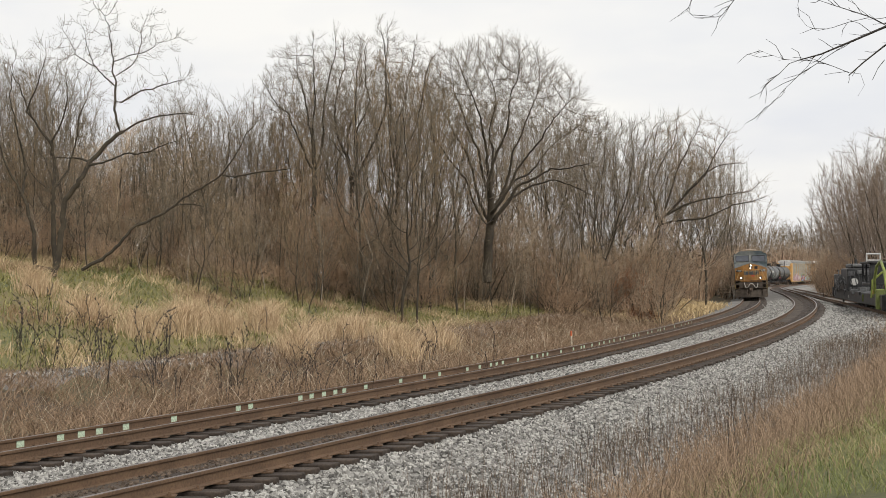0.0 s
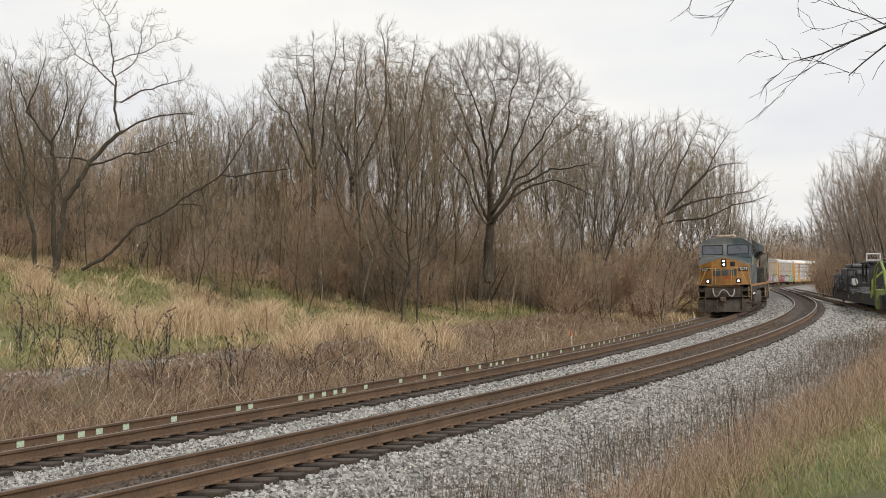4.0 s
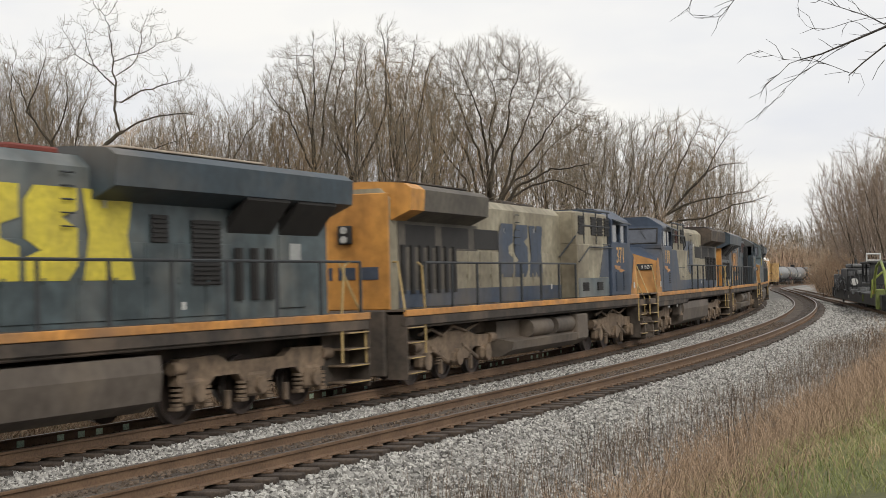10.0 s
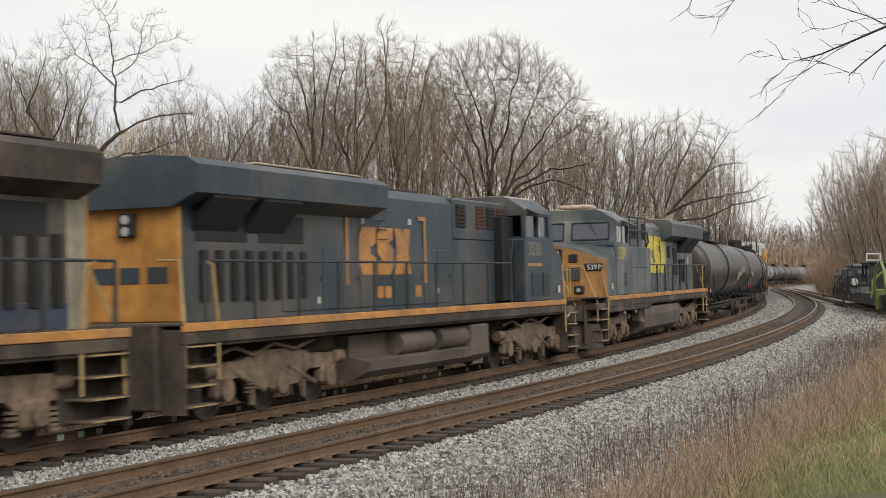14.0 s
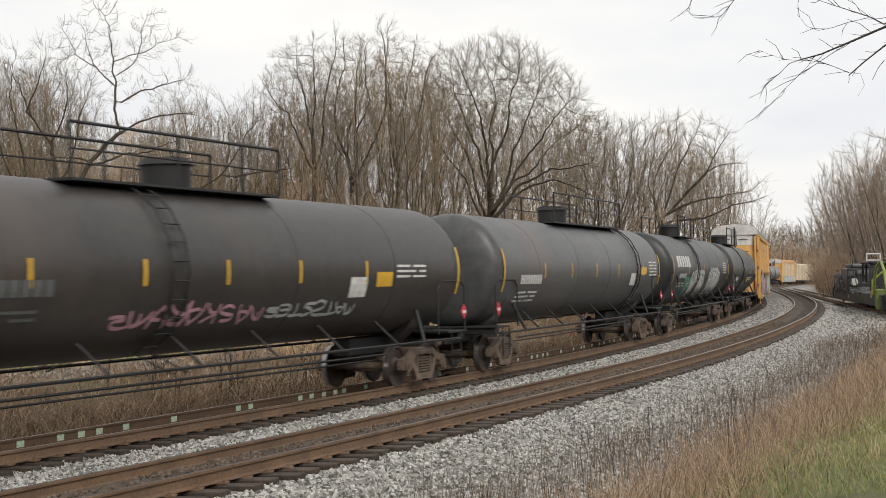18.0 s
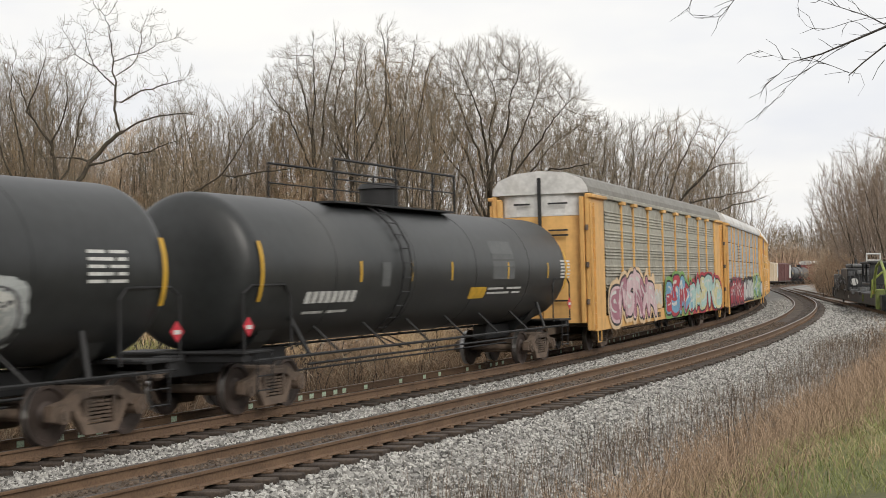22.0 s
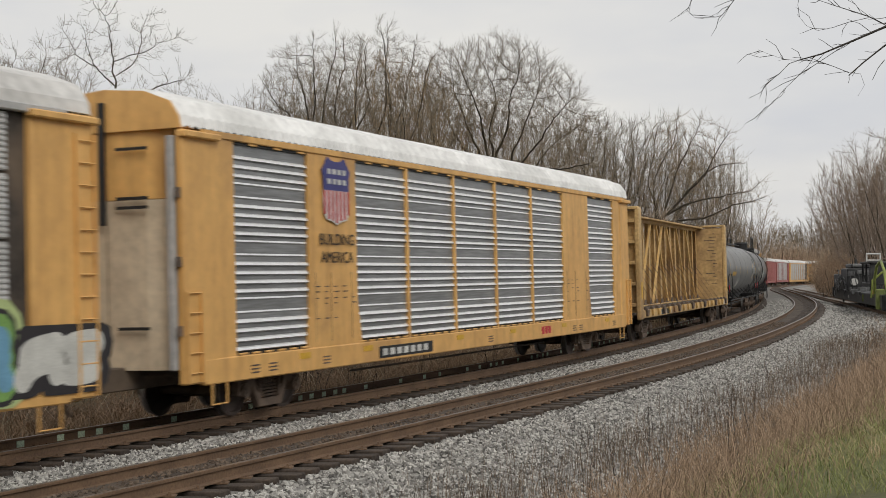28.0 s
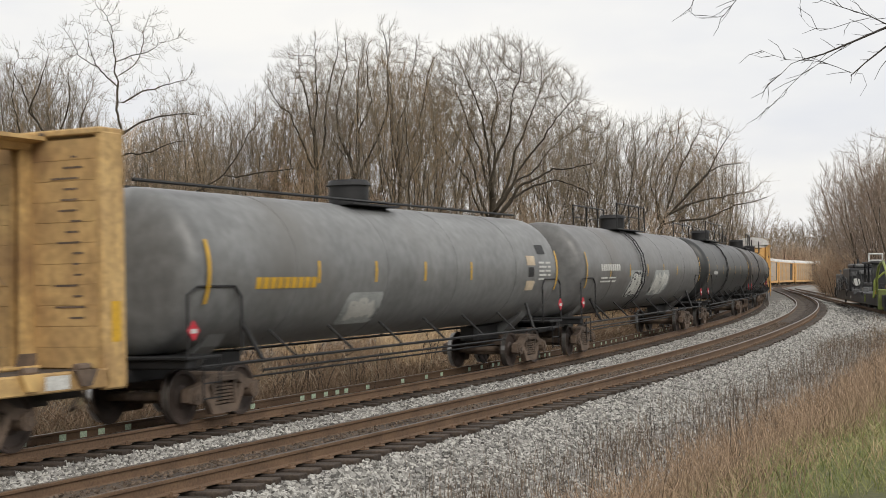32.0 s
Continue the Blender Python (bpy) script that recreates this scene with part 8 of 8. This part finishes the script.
    for m, rows in o.get("bars", ()):
        bars(t, -1, o.get("barx", 1.52), [(L / 2 - u0, L / 2 - u1, z0, z1) for u0, u1, z0, z1 in rows], m)
    for u0, w, z0, z1, seed, base, letters, edge, n in o.get("spray", ()):
        graffiti(t, flat_map(1.53), L / 2 - u0, w, z0, z1, seed, base, letters, edge, n, lift=0.012)
    return t


def even_bays(u0, cuts, u1, w=0.12):
    edges = [u0, *cuts, u1]
    return [(a + w / 2, b - w / 2) for a, b in zip(edges[:-1], edges[1:])], [(c, w) for c in cuts]


def shield(parent, L, u, z0, z1):
    """A plain striped badge."""
    y, w = L / 2 - u, 1.15
    crest = [(0.30, 0.0), (0.16, 0.07), (0.0, 0.09), (-0.16, 0.07), (-0.30, 0.0), (-0.40, 0.14), (-0.51, 0.26), (-0.46, 0.38), (-0.45, 0.64), (0.45, 0.64), (0.46, 0.38), (0.51, 0.26), (0.40, 0.14)]
    sh = part("badge", MB().prism([(y + w * a, z1 - c) for a, c in crest], "x", -1.535, -1.525), material("badge_blue", (0.045, 0.045, 0.20), 0.5, 0, 0.15, 4), parent, "blue, white and red striped badge")
    low = [(0.45, z1 - 0.64), (0.47, z0 + 0.45), (0.45, z0 + 0.22), (0.36, z0 + 0.10), (0.15, z0 + 0.06), (0.0, z0)]
    part("badge_field", MB().prism([(y + w * a, z) for a, z in low] + [(y - w * a, z) for a, z in low[-2::-1]], "x", -1.533, -1.523), M_WHITE, sh)
    st = MB()
    for i in range(7):
        yy = y + w * (0.42 - i * 0.14)
        st.box(-1.54, -1.532, yy - 0.036, yy + 0.036, z0 + (0.2, 0.11, 0.085, 0.04)[min(i, 6 - i)], z1 - 0.645)
    part("badge_stripe", st, M_RED, sh)
    lt = MB()
    for k, z in enumerate((z1 - 0.33, z1 - 0.52)):
        for i in range(4):
            yy = y + w * (0.26 - i * 0.18)
            lt.box(-1.545, -1.535, yy - 0.06, yy + 0.06, z, z + 0.10)
    part("badge_mark", lt, M_WHITE, sh)


def centerbeam(label, L):
    t = thing("centerbeam_flatcar", label, "flatcar")
    b = L / 2 - 1.15
    part("deck", MB().box(-1.38, 1.38, -b, b, 0.98, 1.10, 0.01), M_FRAME, t)
    for s in (-1, 1):
        part("side_sill", MB().box(*sorted((s * 1.30, s * 1.46)), -b, b, 0.84, 1.12, 0.02), M_BEAM, t)
        for i in range(19):
            y = -b + 0.6 + i * (2 * b - 1.2) / 18
            part("winch", MB().cyl((s * 1.43, y - 0.14, 1.16), (s * 1.43, y + 0.14, 1.16), 0.065, 8), M_FTRUCK, t)
            part("winch_bracket", MB().prism([(y - 0.24, 1.13), (y + 0.24, 1.13), (y + 0.10, 0.90), (y - 0.10, 0.90)], "x", *sorted((s * 1.44, s * 1.53))), M_BEAMLIGHT if i % 3 else M_FTRUCK, t)
        bars(t, s, 1.46, [(b - 2.9 - i * 1.1, b - 3.4 - i * 1.1, 0.90, 1.06) for i in range(3)] + [(-b + 0.9, -b + 1.4, 0.88, 1.08)], M_WHITE)
        bars(t, s, 1.462, [(b - 3.5, b - 3.9, 0.88, 1.08), (b - 4.6, b - 5.0, 0.88, 1.08)], M_BLACK)
    part("center_sill", MB().box(-0.3, 0.3, -b, b, 0.55, 0.98, 0.02), M_FRAME, t)
    # the beam: top chord, posts, diagonals
    part("top_chord", MB().prism([(-0.40, 4.53), (-0.40, 4.59), (0.40, 4.59), (0.40, 4.53), (0.14, 4.50), (0.10, 4.40), (-0.10, 4.40), (-0.14, 4.50)], "y", -b + 0.1, b - 0.1), M_BEAM, t)
    part("bottom_chord", MB().box(-0.20, 0.20, -b, b, 1.10, 1.16, 0.02), M_BEAM, t)
    n = 18
    pitch = (2 * b - 0.3) / (n - 1)
    ys = [-b + 0.15 + i * pitch for i in range(n)]
    bolt = MB().box(-0.03, 0.03, -0.05, 0.05, 0, 0.05, 0.012)
    bolt = raw_mesh("chord_lug", bolt.v, bolt.f, [M_FTRUCK])
    for i, y in enumerate(ys):
        w = 0.16 if 0 < i < n - 1 else 0.26
        p = MB().box(-0.075, 0.075, y - 0.012, y + 0.012, 1.15, 4.42)
        for f in (-1, 1):
            p.add([(f * x, y + d * k, z) for x, d, z in ((0.095, w, 1.15), (0.08, w * 0.72, 4.45), (0.07, w * 0.72, 4.45), (0.08, w, 1.15)) for k in (-1, 1)],
                  [(0, 1, 3, 2), (2, 3, 5, 4), (4, 5, 7, 6), (6, 7, 1, 0), (0, 2, 4, 6), (1, 7, 5, 3)])
        post = part("post", p, M_BEAM, t)
        part("post_foot", MB().prism([(y - w - 0.10, 1.16), (y + w + 0.10, 1.16), (y + w, 1.34), (y - w, 1.34)], "x", -0.125, -0.096), M_FTRUCK, post)
        for k in range(2):
            again("chord_lug", bolt, t, pose(-0.36, y + k * pitch * 0.5, 4.59))
        if 0 < i < n - 1:
            # tie-down cables hang from the post to the deck's edge
            part("cable", MB().pipe([(-0.11, y, 2.78), (-0.5, y + 0.28 * pitch, 2.35), (-1.36, y + 0.62 * pitch, 1.14)], 0.009, 4), M_FTRUCK, t)
            part("cable", MB().pipe([(-0.11, y, 2.78), (-0.3, y - 0.24 * pitch, 2.50), (-0.34, y - 0.36 * pitch, 2.36)], 0.009, 4), M_FTRUCK, t)
    half = n // 2
    for k in range(4):
        for head, foot, x in ((half - 2 * k, half - 2 * k - 2, -0.135), (half - 1 + 2 * k, half + 1 + 2 * k, -0.172 if k == 0 else -0.135)):
            h, f = ys[head], ys[foot]
            part("brace", MB().prism([(f - 0.07, 1.20), (f + 0.07, 1.20), (h + 0.07, 4.38), (h - 0.07, 4.38)], "x", x - 0.035, x + 0.035), M_BEAMLIGHT, t)
    for e in (-1, 1):
        bh = part("bulkhead", MB().box(-1.40, 1.40, *sorted((e * b, e * (b + 0.18))), 1.0, 4.55, 0.02), M_BEAM, t, "yellow steel end bulkhead")
        for i in range(11):
            part("plank", MB().box(-1.30, 1.30, *sorted((e * (b - 0.07), e * (b - 0.002))), 1.12 + i * 0.31, 1.12 + i * 0.31 + 0.306, 0.004), M_PLANK, bh)
        for i in range(5):
            part("rib", MB().box(-1.36, 1.36, *sorted((e * (b + 0.18), e * (b + 0.36))), 1.25 + i * 0.72, 1.38 + i * 0.72, 0.02), M_BEAM, bh)
        for s in (-1, 1):
            part("corner_post", MB().box(*sorted((s * 1.30, s * 1.46)), *sorted((e * (b - 0.1), e * (b + 0.40))), 0.80, 4.62, 0.03), M_BEAM, bh)
            part("reflector", MB().box(*sorted((s * 1.455, s * 1.468)), *sorted((e * (b + 0.05), e * (b + 0.25))), 1.5, 2.1), M_REFLECT, bh)
        part("bulkhead_cap", MB().box(-1.44, 1.44, *sorted((e * (b - 0.12), e * (b + 0.42))), 4.58, 4.68, 0.02), M_BEAM, bh)
        part("draft_sill", MB().box(-0.3, 0.3, *sorted((e * (L / 2 - 0.4), e * (L / 2 - 3))), 0.62, 0.98, 0.02), M_FRAME, t)
        part("end_platform", MB().box(-1.3, 1.3, *sorted((e * (b + 0.2), e * (b + 0.65))), 0.98, 1.05), M_FRAME, t)
        mk = MB()
        rng = random.Random(6)
        for i in range(16):
            z = 4.25 - i * 0.16
            mk.box(*sorted((-0.45 - rng.uniform(0, 0.5), -1.1 + rng.uniform(0, 0.2))), *sorted((e * (b - 0.078), e * (b - 0.069))), z, z + 0.03)
        part("marking", mk, M_FTRUCK, bh)
        freight_bogie(t, e * (L / 2 - 3.4))
        coupler(t, e * (L / 2 - 0.15), e)
    return t


def boxcar(label, L, m):
    t = thing("boxcar", label, "boxcar")
    e0 = L / 2 - 0.9
    part("body", MB().box(-1.45, 1.45, -e0, e0, 1.0, 4.5, 0.03), m, t)
    part("roof", MB().prism([(-1.5, 4.48), (-1.4, 4.62), (0, 4.78), (1.4, 4.62), (1.5, 4.48)], "y", -e0 - 0.05, e0 + 0.05), m, t)
    for s in (-1, 1):
        for i in range(13):
            y = -e0 + 0.4 + i * (2 * e0 - 0.8) / 12
            if abs(y) > 1.6:
                part("rib", MB().box(*sorted((s * 1.44, s * 1.52)), y - 0.05, y + 0.05, 1.05, 4.45, 0.01), m, t)
        part("door", MB().box(*sorted((s * 1.44, s * 1.54)), -1.5, 1.5, 1.05, 4.3, 0.02), m, t)
        part("sill", MB().box(*sorted((s * 1.35, s * 1.48)), -e0, e0, 0.75, 1.02, 0.02), M_FRAME, t)
    part("marking", plate(MB(), -1, 1.54, -e0 + 3.4, -e0 + 0.6, 1.6, 4.3), M_WHITE, t, "white spray-painted patch")
    for e in (-1, 1):
        freight_bogie(t, e * (L / 2 - 3.2))
        coupler(t, e * (L / 2 - 0.15), e)
    return t


def build_freight():
    def add(car, u0, u1, inset):
        TRAIN.append((car, u0, u1 - u0, (u1 - u0) / 2 - inset, False))

    W = M_WHITE
    add(tank_car("brownish-black tank car with pale graffiti and yellow reflectors", 20.8, M_TK_BROWN, dict(
        dome=0.2, platform=6.0, bars=[(M_PATCH, letters_row(3.9, 6.3, 2.18, 2.42, 10) + small_rows(3.9, 6.0, 1.95, 2)), (W, small_rows(17.0, 18.4, 2.6, 3)), (M_REFLECT, [(16.1, 16.8, 2.2, 2.5)]), (W, [(15.0, 15.7, 2.0, 2.4)])],
        stripes=(5.7, 8.3, 10.6, 13.0, 15.6),
        spray=[(7.6, 4.4, 1.55, 2.1, 1, "", ["pink", "pink"], "pink", 9), (12.0, 3.4, 1.6, 2.05, 2, "", ["silver", "silver"], "silver", 8)])), 107.8, 128.6, 2.5)
    add(tank_car("charcoal grey tank car with white marks and a dusty red belly", 20.1, M_TK_CHAR, dict(
        dome=-0.3, platform=4.0, rear=5.4, ladder=-5.3, stripes=(5.6, 8.2, 10.9, 13.6, 17.0), bars=[(W, letters_row(3.6, 5.4, 2.16, 2.40, 9) + small_rows(3.5, 5.2, 1.92, 3)), (M_REFLECT, [(16.7, 17.5, 2.35, 2.6)]), (W, small_rows(17.9, 19.0, 2.75, 5)), (W, [(15.3, 16.0, 2.0, 2.4)]), (M_PATCH, [(6.6, 7.1, 2.15, 2.35)])])), 128.6, 148.7, 2.5)
    add(tank_car("black tank car with a white block name and silver graffiti", 19.5, M_TK_BLACK, dict(
        dome=0.2, platform=4.4, stripes=(6.2, 8.4, 10.6, 12.9, 15.0), bars=[(W, letters_row(3.3, 6.7, 2.62, 3.05, 6)), (M_SILVER, letters_row(3.8, 5.5, 2.18, 2.36, 9) + small_rows(3.7, 5.4, 1.95, 2)), (W, small_rows(17.0, 17.9, 2.8, 5))],
        spray=[(7.1, 3.6, 1.5, 2.4, 3, "silver", ["silver", "white"], "tar", 5), (12.2, 3.3, 1.5, 2.5, 4, "silver", ["white", "silver"], "tar", 5), (5.6, 1.0, 1.5, 2.1, 5, "mint", ["mint"], "tar", 2)])), 148.7, 168.2, 2.5)
    add(tank_car("black tank car with grey patches and white stencils", 19.4, M_TK_BLACK, dict(
        dome=0.6, platform=6.2, stripes=(6.0, 8.4, 10.6, 14.2, 17.2), bars=[(M_PATCH, [(13.2, 14.7, 2.3, 3.25), (7.0, 7.4, 2.2, 2.7)]), (W, letters_row(3.9, 6.0, 1.92, 2.14, 8) + small_rows(4.0, 5.8, 1.72, 1)), (M_REFLECT, [(11.9, 12.9, 1.85, 2.12)]), (W, small_rows(13.0, 15.3, 2.05, 2)), (W, small_rows(18.3, 19.1, 2.75, 6, 0.09))])), 168.1, 187.5, 2.5)
    b, p = even_bays(3.1, (5.5, 7.33, 9.85, 12.55, 15.15, 17.9, 20.6, 22.7), 24.95)
    add(autorack("yellow autorack with dull grey panels and bright graffiti", 27.7, dict(
        frame=M_RACKYEL, panel=M_RACKGREY, roof=M_ROOFGREY, door_top=M_ROOFWHITE, door_cut=4.15, bays=b, posts=p, kind=3, caps=True, corner=2.8, top=M_RACKGREY,
        spray=[(3.3, 7.0, 0.72, 2.5, 11, "peach", ["blush", "rose", "blush"], "black", 6), (10.2, 1.3, 1.2, 1.9, 12, "peach", ["white"], "peach", 4),
               (12.4, 5.6, 0.75, 2.35, 13, "green", ["blue", "red"], "black", 4), (17.6, 8.4, 0.75, 2.3, 14, "red", ["teal", "teal", "cream"], "black", 6)],
        bars=[(M_BLACK, letters_row(8.7, 11.5, 0.80, 0.98, 10)), (M_REFLECT, [(12.5, 13.4, 0.9, 1.08)])])), 187.1, 214.8, 4.3)
    b, p = even_bays(2.3, (4.6, 6.3, 8.9, 11.5, 14.2, 16.8, 19.9, 22.0), 24.8, 0.1)
    add(autorack("silver autorack with a white roof and a band of graffiti", 27.4, dict(
        frame=M_RACKYEL, panel=M_SILVER, roof=M_ROOFWHITE, door_top=M_ROOFWHITE, bays=b, posts=p, kind=1, corner=2.25, top=M_SILVER,
        tiers=((1.14, 2.02), (2.06, 2.94), (2.98, 3.86), (3.90, 4.70)),
        spray=[(2.3, 8.3, 0.75, 2.05, 21, "wine", ["red", "red", "wine"], "black", 7), (10.8, 7.2, 0.85, 2.05, 22, "black", ["white", "silver"], "black", 7), (18.0, 6.6, 0.8, 2.25, 23, "lime", ["lime", "green", "blue"], "black", 5), (24.9, 1.5, 0.9, 1.7, 24, "black", ["white"], "black", 2)],
        bars=[(M_BLACK, small_rows(8.3, 10.0, 3.75, 5, 0.16))], barx=1.47)), 215.0, 242.4, 4.3)
    bays = [(2.5, 5.08), (7.07, 9.45), (9.55, 12.05), (12.15, 14.7), (14.8, 17.35), (17.45, 20.0), (22.37, 25.0)]
    posts = [(2.15, 0.7), (6.075, 1.95), (9.5, 0.1), (12.1, 0.1), (14.75, 0.1), (17.4, 0.1), (21.185, 2.35), (25.35, 0.7)]
    L3 = 27.6
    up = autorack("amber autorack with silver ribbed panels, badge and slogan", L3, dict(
        frame=M_RACKYEL, panel=M_GALV_LIT, roof=M_ROOFGALV, door=M_CREAM, door_top=M_RACKYEL, door_cut=3.7, edge=M_SILVER, ribs=0.04, roof_cuts=220, lugs=True, ladder_top=2.2, bays=bays, posts=posts, kind=2, corner=1.9,
        bars=[(M_BLACK, [(7.9, 10.6, 0.74, 0.98)]), (M_RED, letters_row(17.9, 18.7, 0.8, 1.0, 3))]))
    shield(up, L3, 6.15, 3.40, 4.70)
    lettering("BUILDING", 0.21, M_BLACK, up, -1, L3 / 2 - 5.42, 3.02, 1.53, width=1.05)
    lettering("AMERICA", 0.21, M_BLACK, up, -1, L3 / 2 - 5.48, 2.68, 1.53, width=1.05)
    bars(up, -1, 1.532, [(L3 / 2 - 8.05 - i * 0.34, L3 / 2 - 8.27 - i * 0.34, 0.79, 0.93) for i in range(7)], M_WHITE)
    add(up, 242.55, 270.15, 4.3)
    add(centerbeam("yellow centre-beam flatcar, empty, with steel bulkheads", 23.5), 270.4, 293.9, 3.4)
    add(tank_car("grey tank car with orange lettering and faint scribbles", 20.05, M_TK_GREY, dict(
        dome=0.8, platform=2.2, rail=False, stripes=(5.9, 8.3, 10.7, 13.3), bars=[(M_REFLECT, letters_row(3.7, 5.9, 2.22, 2.42, 9)), (W, small_rows(18.0, 18.9, 2.7, 5)), (M_CREAM, [(17.1, 17.7, 2.65, 2.9), (17.1, 17.7, 2.0, 2.25)]), (M_BLACK, [(17.2, 17.6, 2.35, 2.6), (18.0, 18.6, 2.95, 3.2)])],
        spray=[(7.4, 1.1, 1.55, 2.0, 31, "silver", ["white"], "silver", 3)])), 293.8, 313.85, 2.5)
    add(tank_car("dull grey tank car with white stencils and small graffiti", 21.85, M_TK_GREY2, dict(
        dome=0.0, platform=4.4, bars=[(W, letters_row(4.0, 6.6, 2.5, 2.7, 9) + small_rows(4.0, 6.0, 2.25, 2))], spray=[(8.3, 1.6, 1.7, 2.4, 32, "silver", ["white"], "black", 2), (12.0, 2.4, 1.7, 2.4, 33, "silver", ["white"], "silver", 3)])), 313.85, 335.7, 2.5)
    add(tank_car("black tank car with a long railed platform", 21.2, M_TK_BLACK, dict(dome=0.4, platform=7.0, bars=[(W, letters_row(4.0, 5.6, 2.3, 2.45, 7))])), 335.7, 356.9, 2.5)
    add(tank_car("black tank car near the end of the tank string", 20.6, M_TK_BROWN, dict(dome=0.0, platform=4.0, stripes=(6, 9, 12))), 356.9, 377.5, 2.6)
    add(tank_car("grey tank car ahead of the cream rack", 22.2, M_TK_GREY2, dict(dome=0.0, platform=3.0, stripes=(5, 8, 11))), 377.5, 399.7, 2.6)
    b, p = even_bays(2.9, (5.2, 7.6, 10.0, 12.4, 14.8, 17.2, 19.4), 21.2)
    far = dict(bays=b, posts=p, kind=0, corner=2.9)
    add(autorack("cream autorack with an orange top edge and low graffiti", 24.3, dict(far, frame=M_RACKYEL, panel=M_CREAM, roof=M_STRIPE, door_top=M_ROOFWHITE, spray=[(4, 18, 0.8, 1.9, 41, "silver", ["silver", "blue", "peach"], "silver", 12)])), 399.7, 424.0, 4.3)
    add(boxcar("cream and orange high boxcar with faint graffiti", 21.0, M_CREAM), 424.0, 445.0, 3.2)
    add(boxcar("maroon boxcar with a white painted patch", 23.0, M_MAROON), 445.0, 468.0, 3.2)
    add(tank_car("short black tank car behind the boxcars", 12.0, M_TK_BLACK, dict(dome=0, platform=3, stripes=(4, 7))), 468.0, 480.0, 2.6)
    add(tank_car("short charcoal tank car behind the boxcars", 12.0, M_TK_CHAR, dict(dome=0, platform=3, stripes=(4, 7))), 480.0, 492.0, 2.6)
    for u0, u1, lab, fr, pn in ((492, 516, "faded red autorack with a white roof", M_REDPANEL, M_REDPANEL), (516, 541, "red and grey autorack with a white roof", M_REDPANEL, M_SILVER), (541, 568, "grey autorack with yellow posts and a white roof", M_RACKYEL, M_SILVER),
                                (568, 597, "tan autorack with a white roof", M_RACKYEL, M_TANPANEL), (597, 625, "tan autorack with pale yellow posts", M_RACKYEL, M_TANPANEL), (625, 653, "last tan autorack in view", M_RACKYEL, M_TANPANEL)):
        add(autorack(lab, float(u1 - u0), dict(far, frame=fr, panel=pn, roof=M_ROOFWHITE, door_top=M_ROOFWHITE)), float(u0), float(u1), 4.3)


build_freight()

# ---- how the train runs ----
SPEED = 12.738
FRONT0 = 121.1     # where the front coupler is at the start, along the far track
ROLL = 1.4


def far_point(S):
    s = float(np.interp(S, FS, PS))
    return Vector(on_line(s, -SP, FAR_DZ)), s


def car_pose(S, truck=6.9, reverse=False):
    """The pose of a car whose middle is S along the far track; its +y end leads."""
    a, _ = far_point(S - truck)
    b, _ = far_point(S + truck)
    _, s = far_point(S)
    d = a - b
    yaw = math.atan2(-d.x, d.y) + (math.pi if reverse else 0)
    pitch = math.asin(d.z / d.length) * (-1 if reverse else 1)
    roll = radians(ROLL) * float(np.clip((230 - s) / 60, -0.5, 1)) * (-1 if reverse else 1)
    return Matrix.Translation((a + b) / 2) @ Euler((pitch, roll, yaw), "XYZ").to_matrix().to_4x4()


def run(car, u, length, truck, reverse=False):
    mid = u + length / 2
    walk(car, [(t, car_pose(mid + FRONT0 - SPEED * t, truck, reverse)) for t in [k * 1.0 for k in range(33)]])


def motions():
    for car, u, length, truck, reverse in TRAIN:
        run(car, u, length, truck, reverse)


motions()
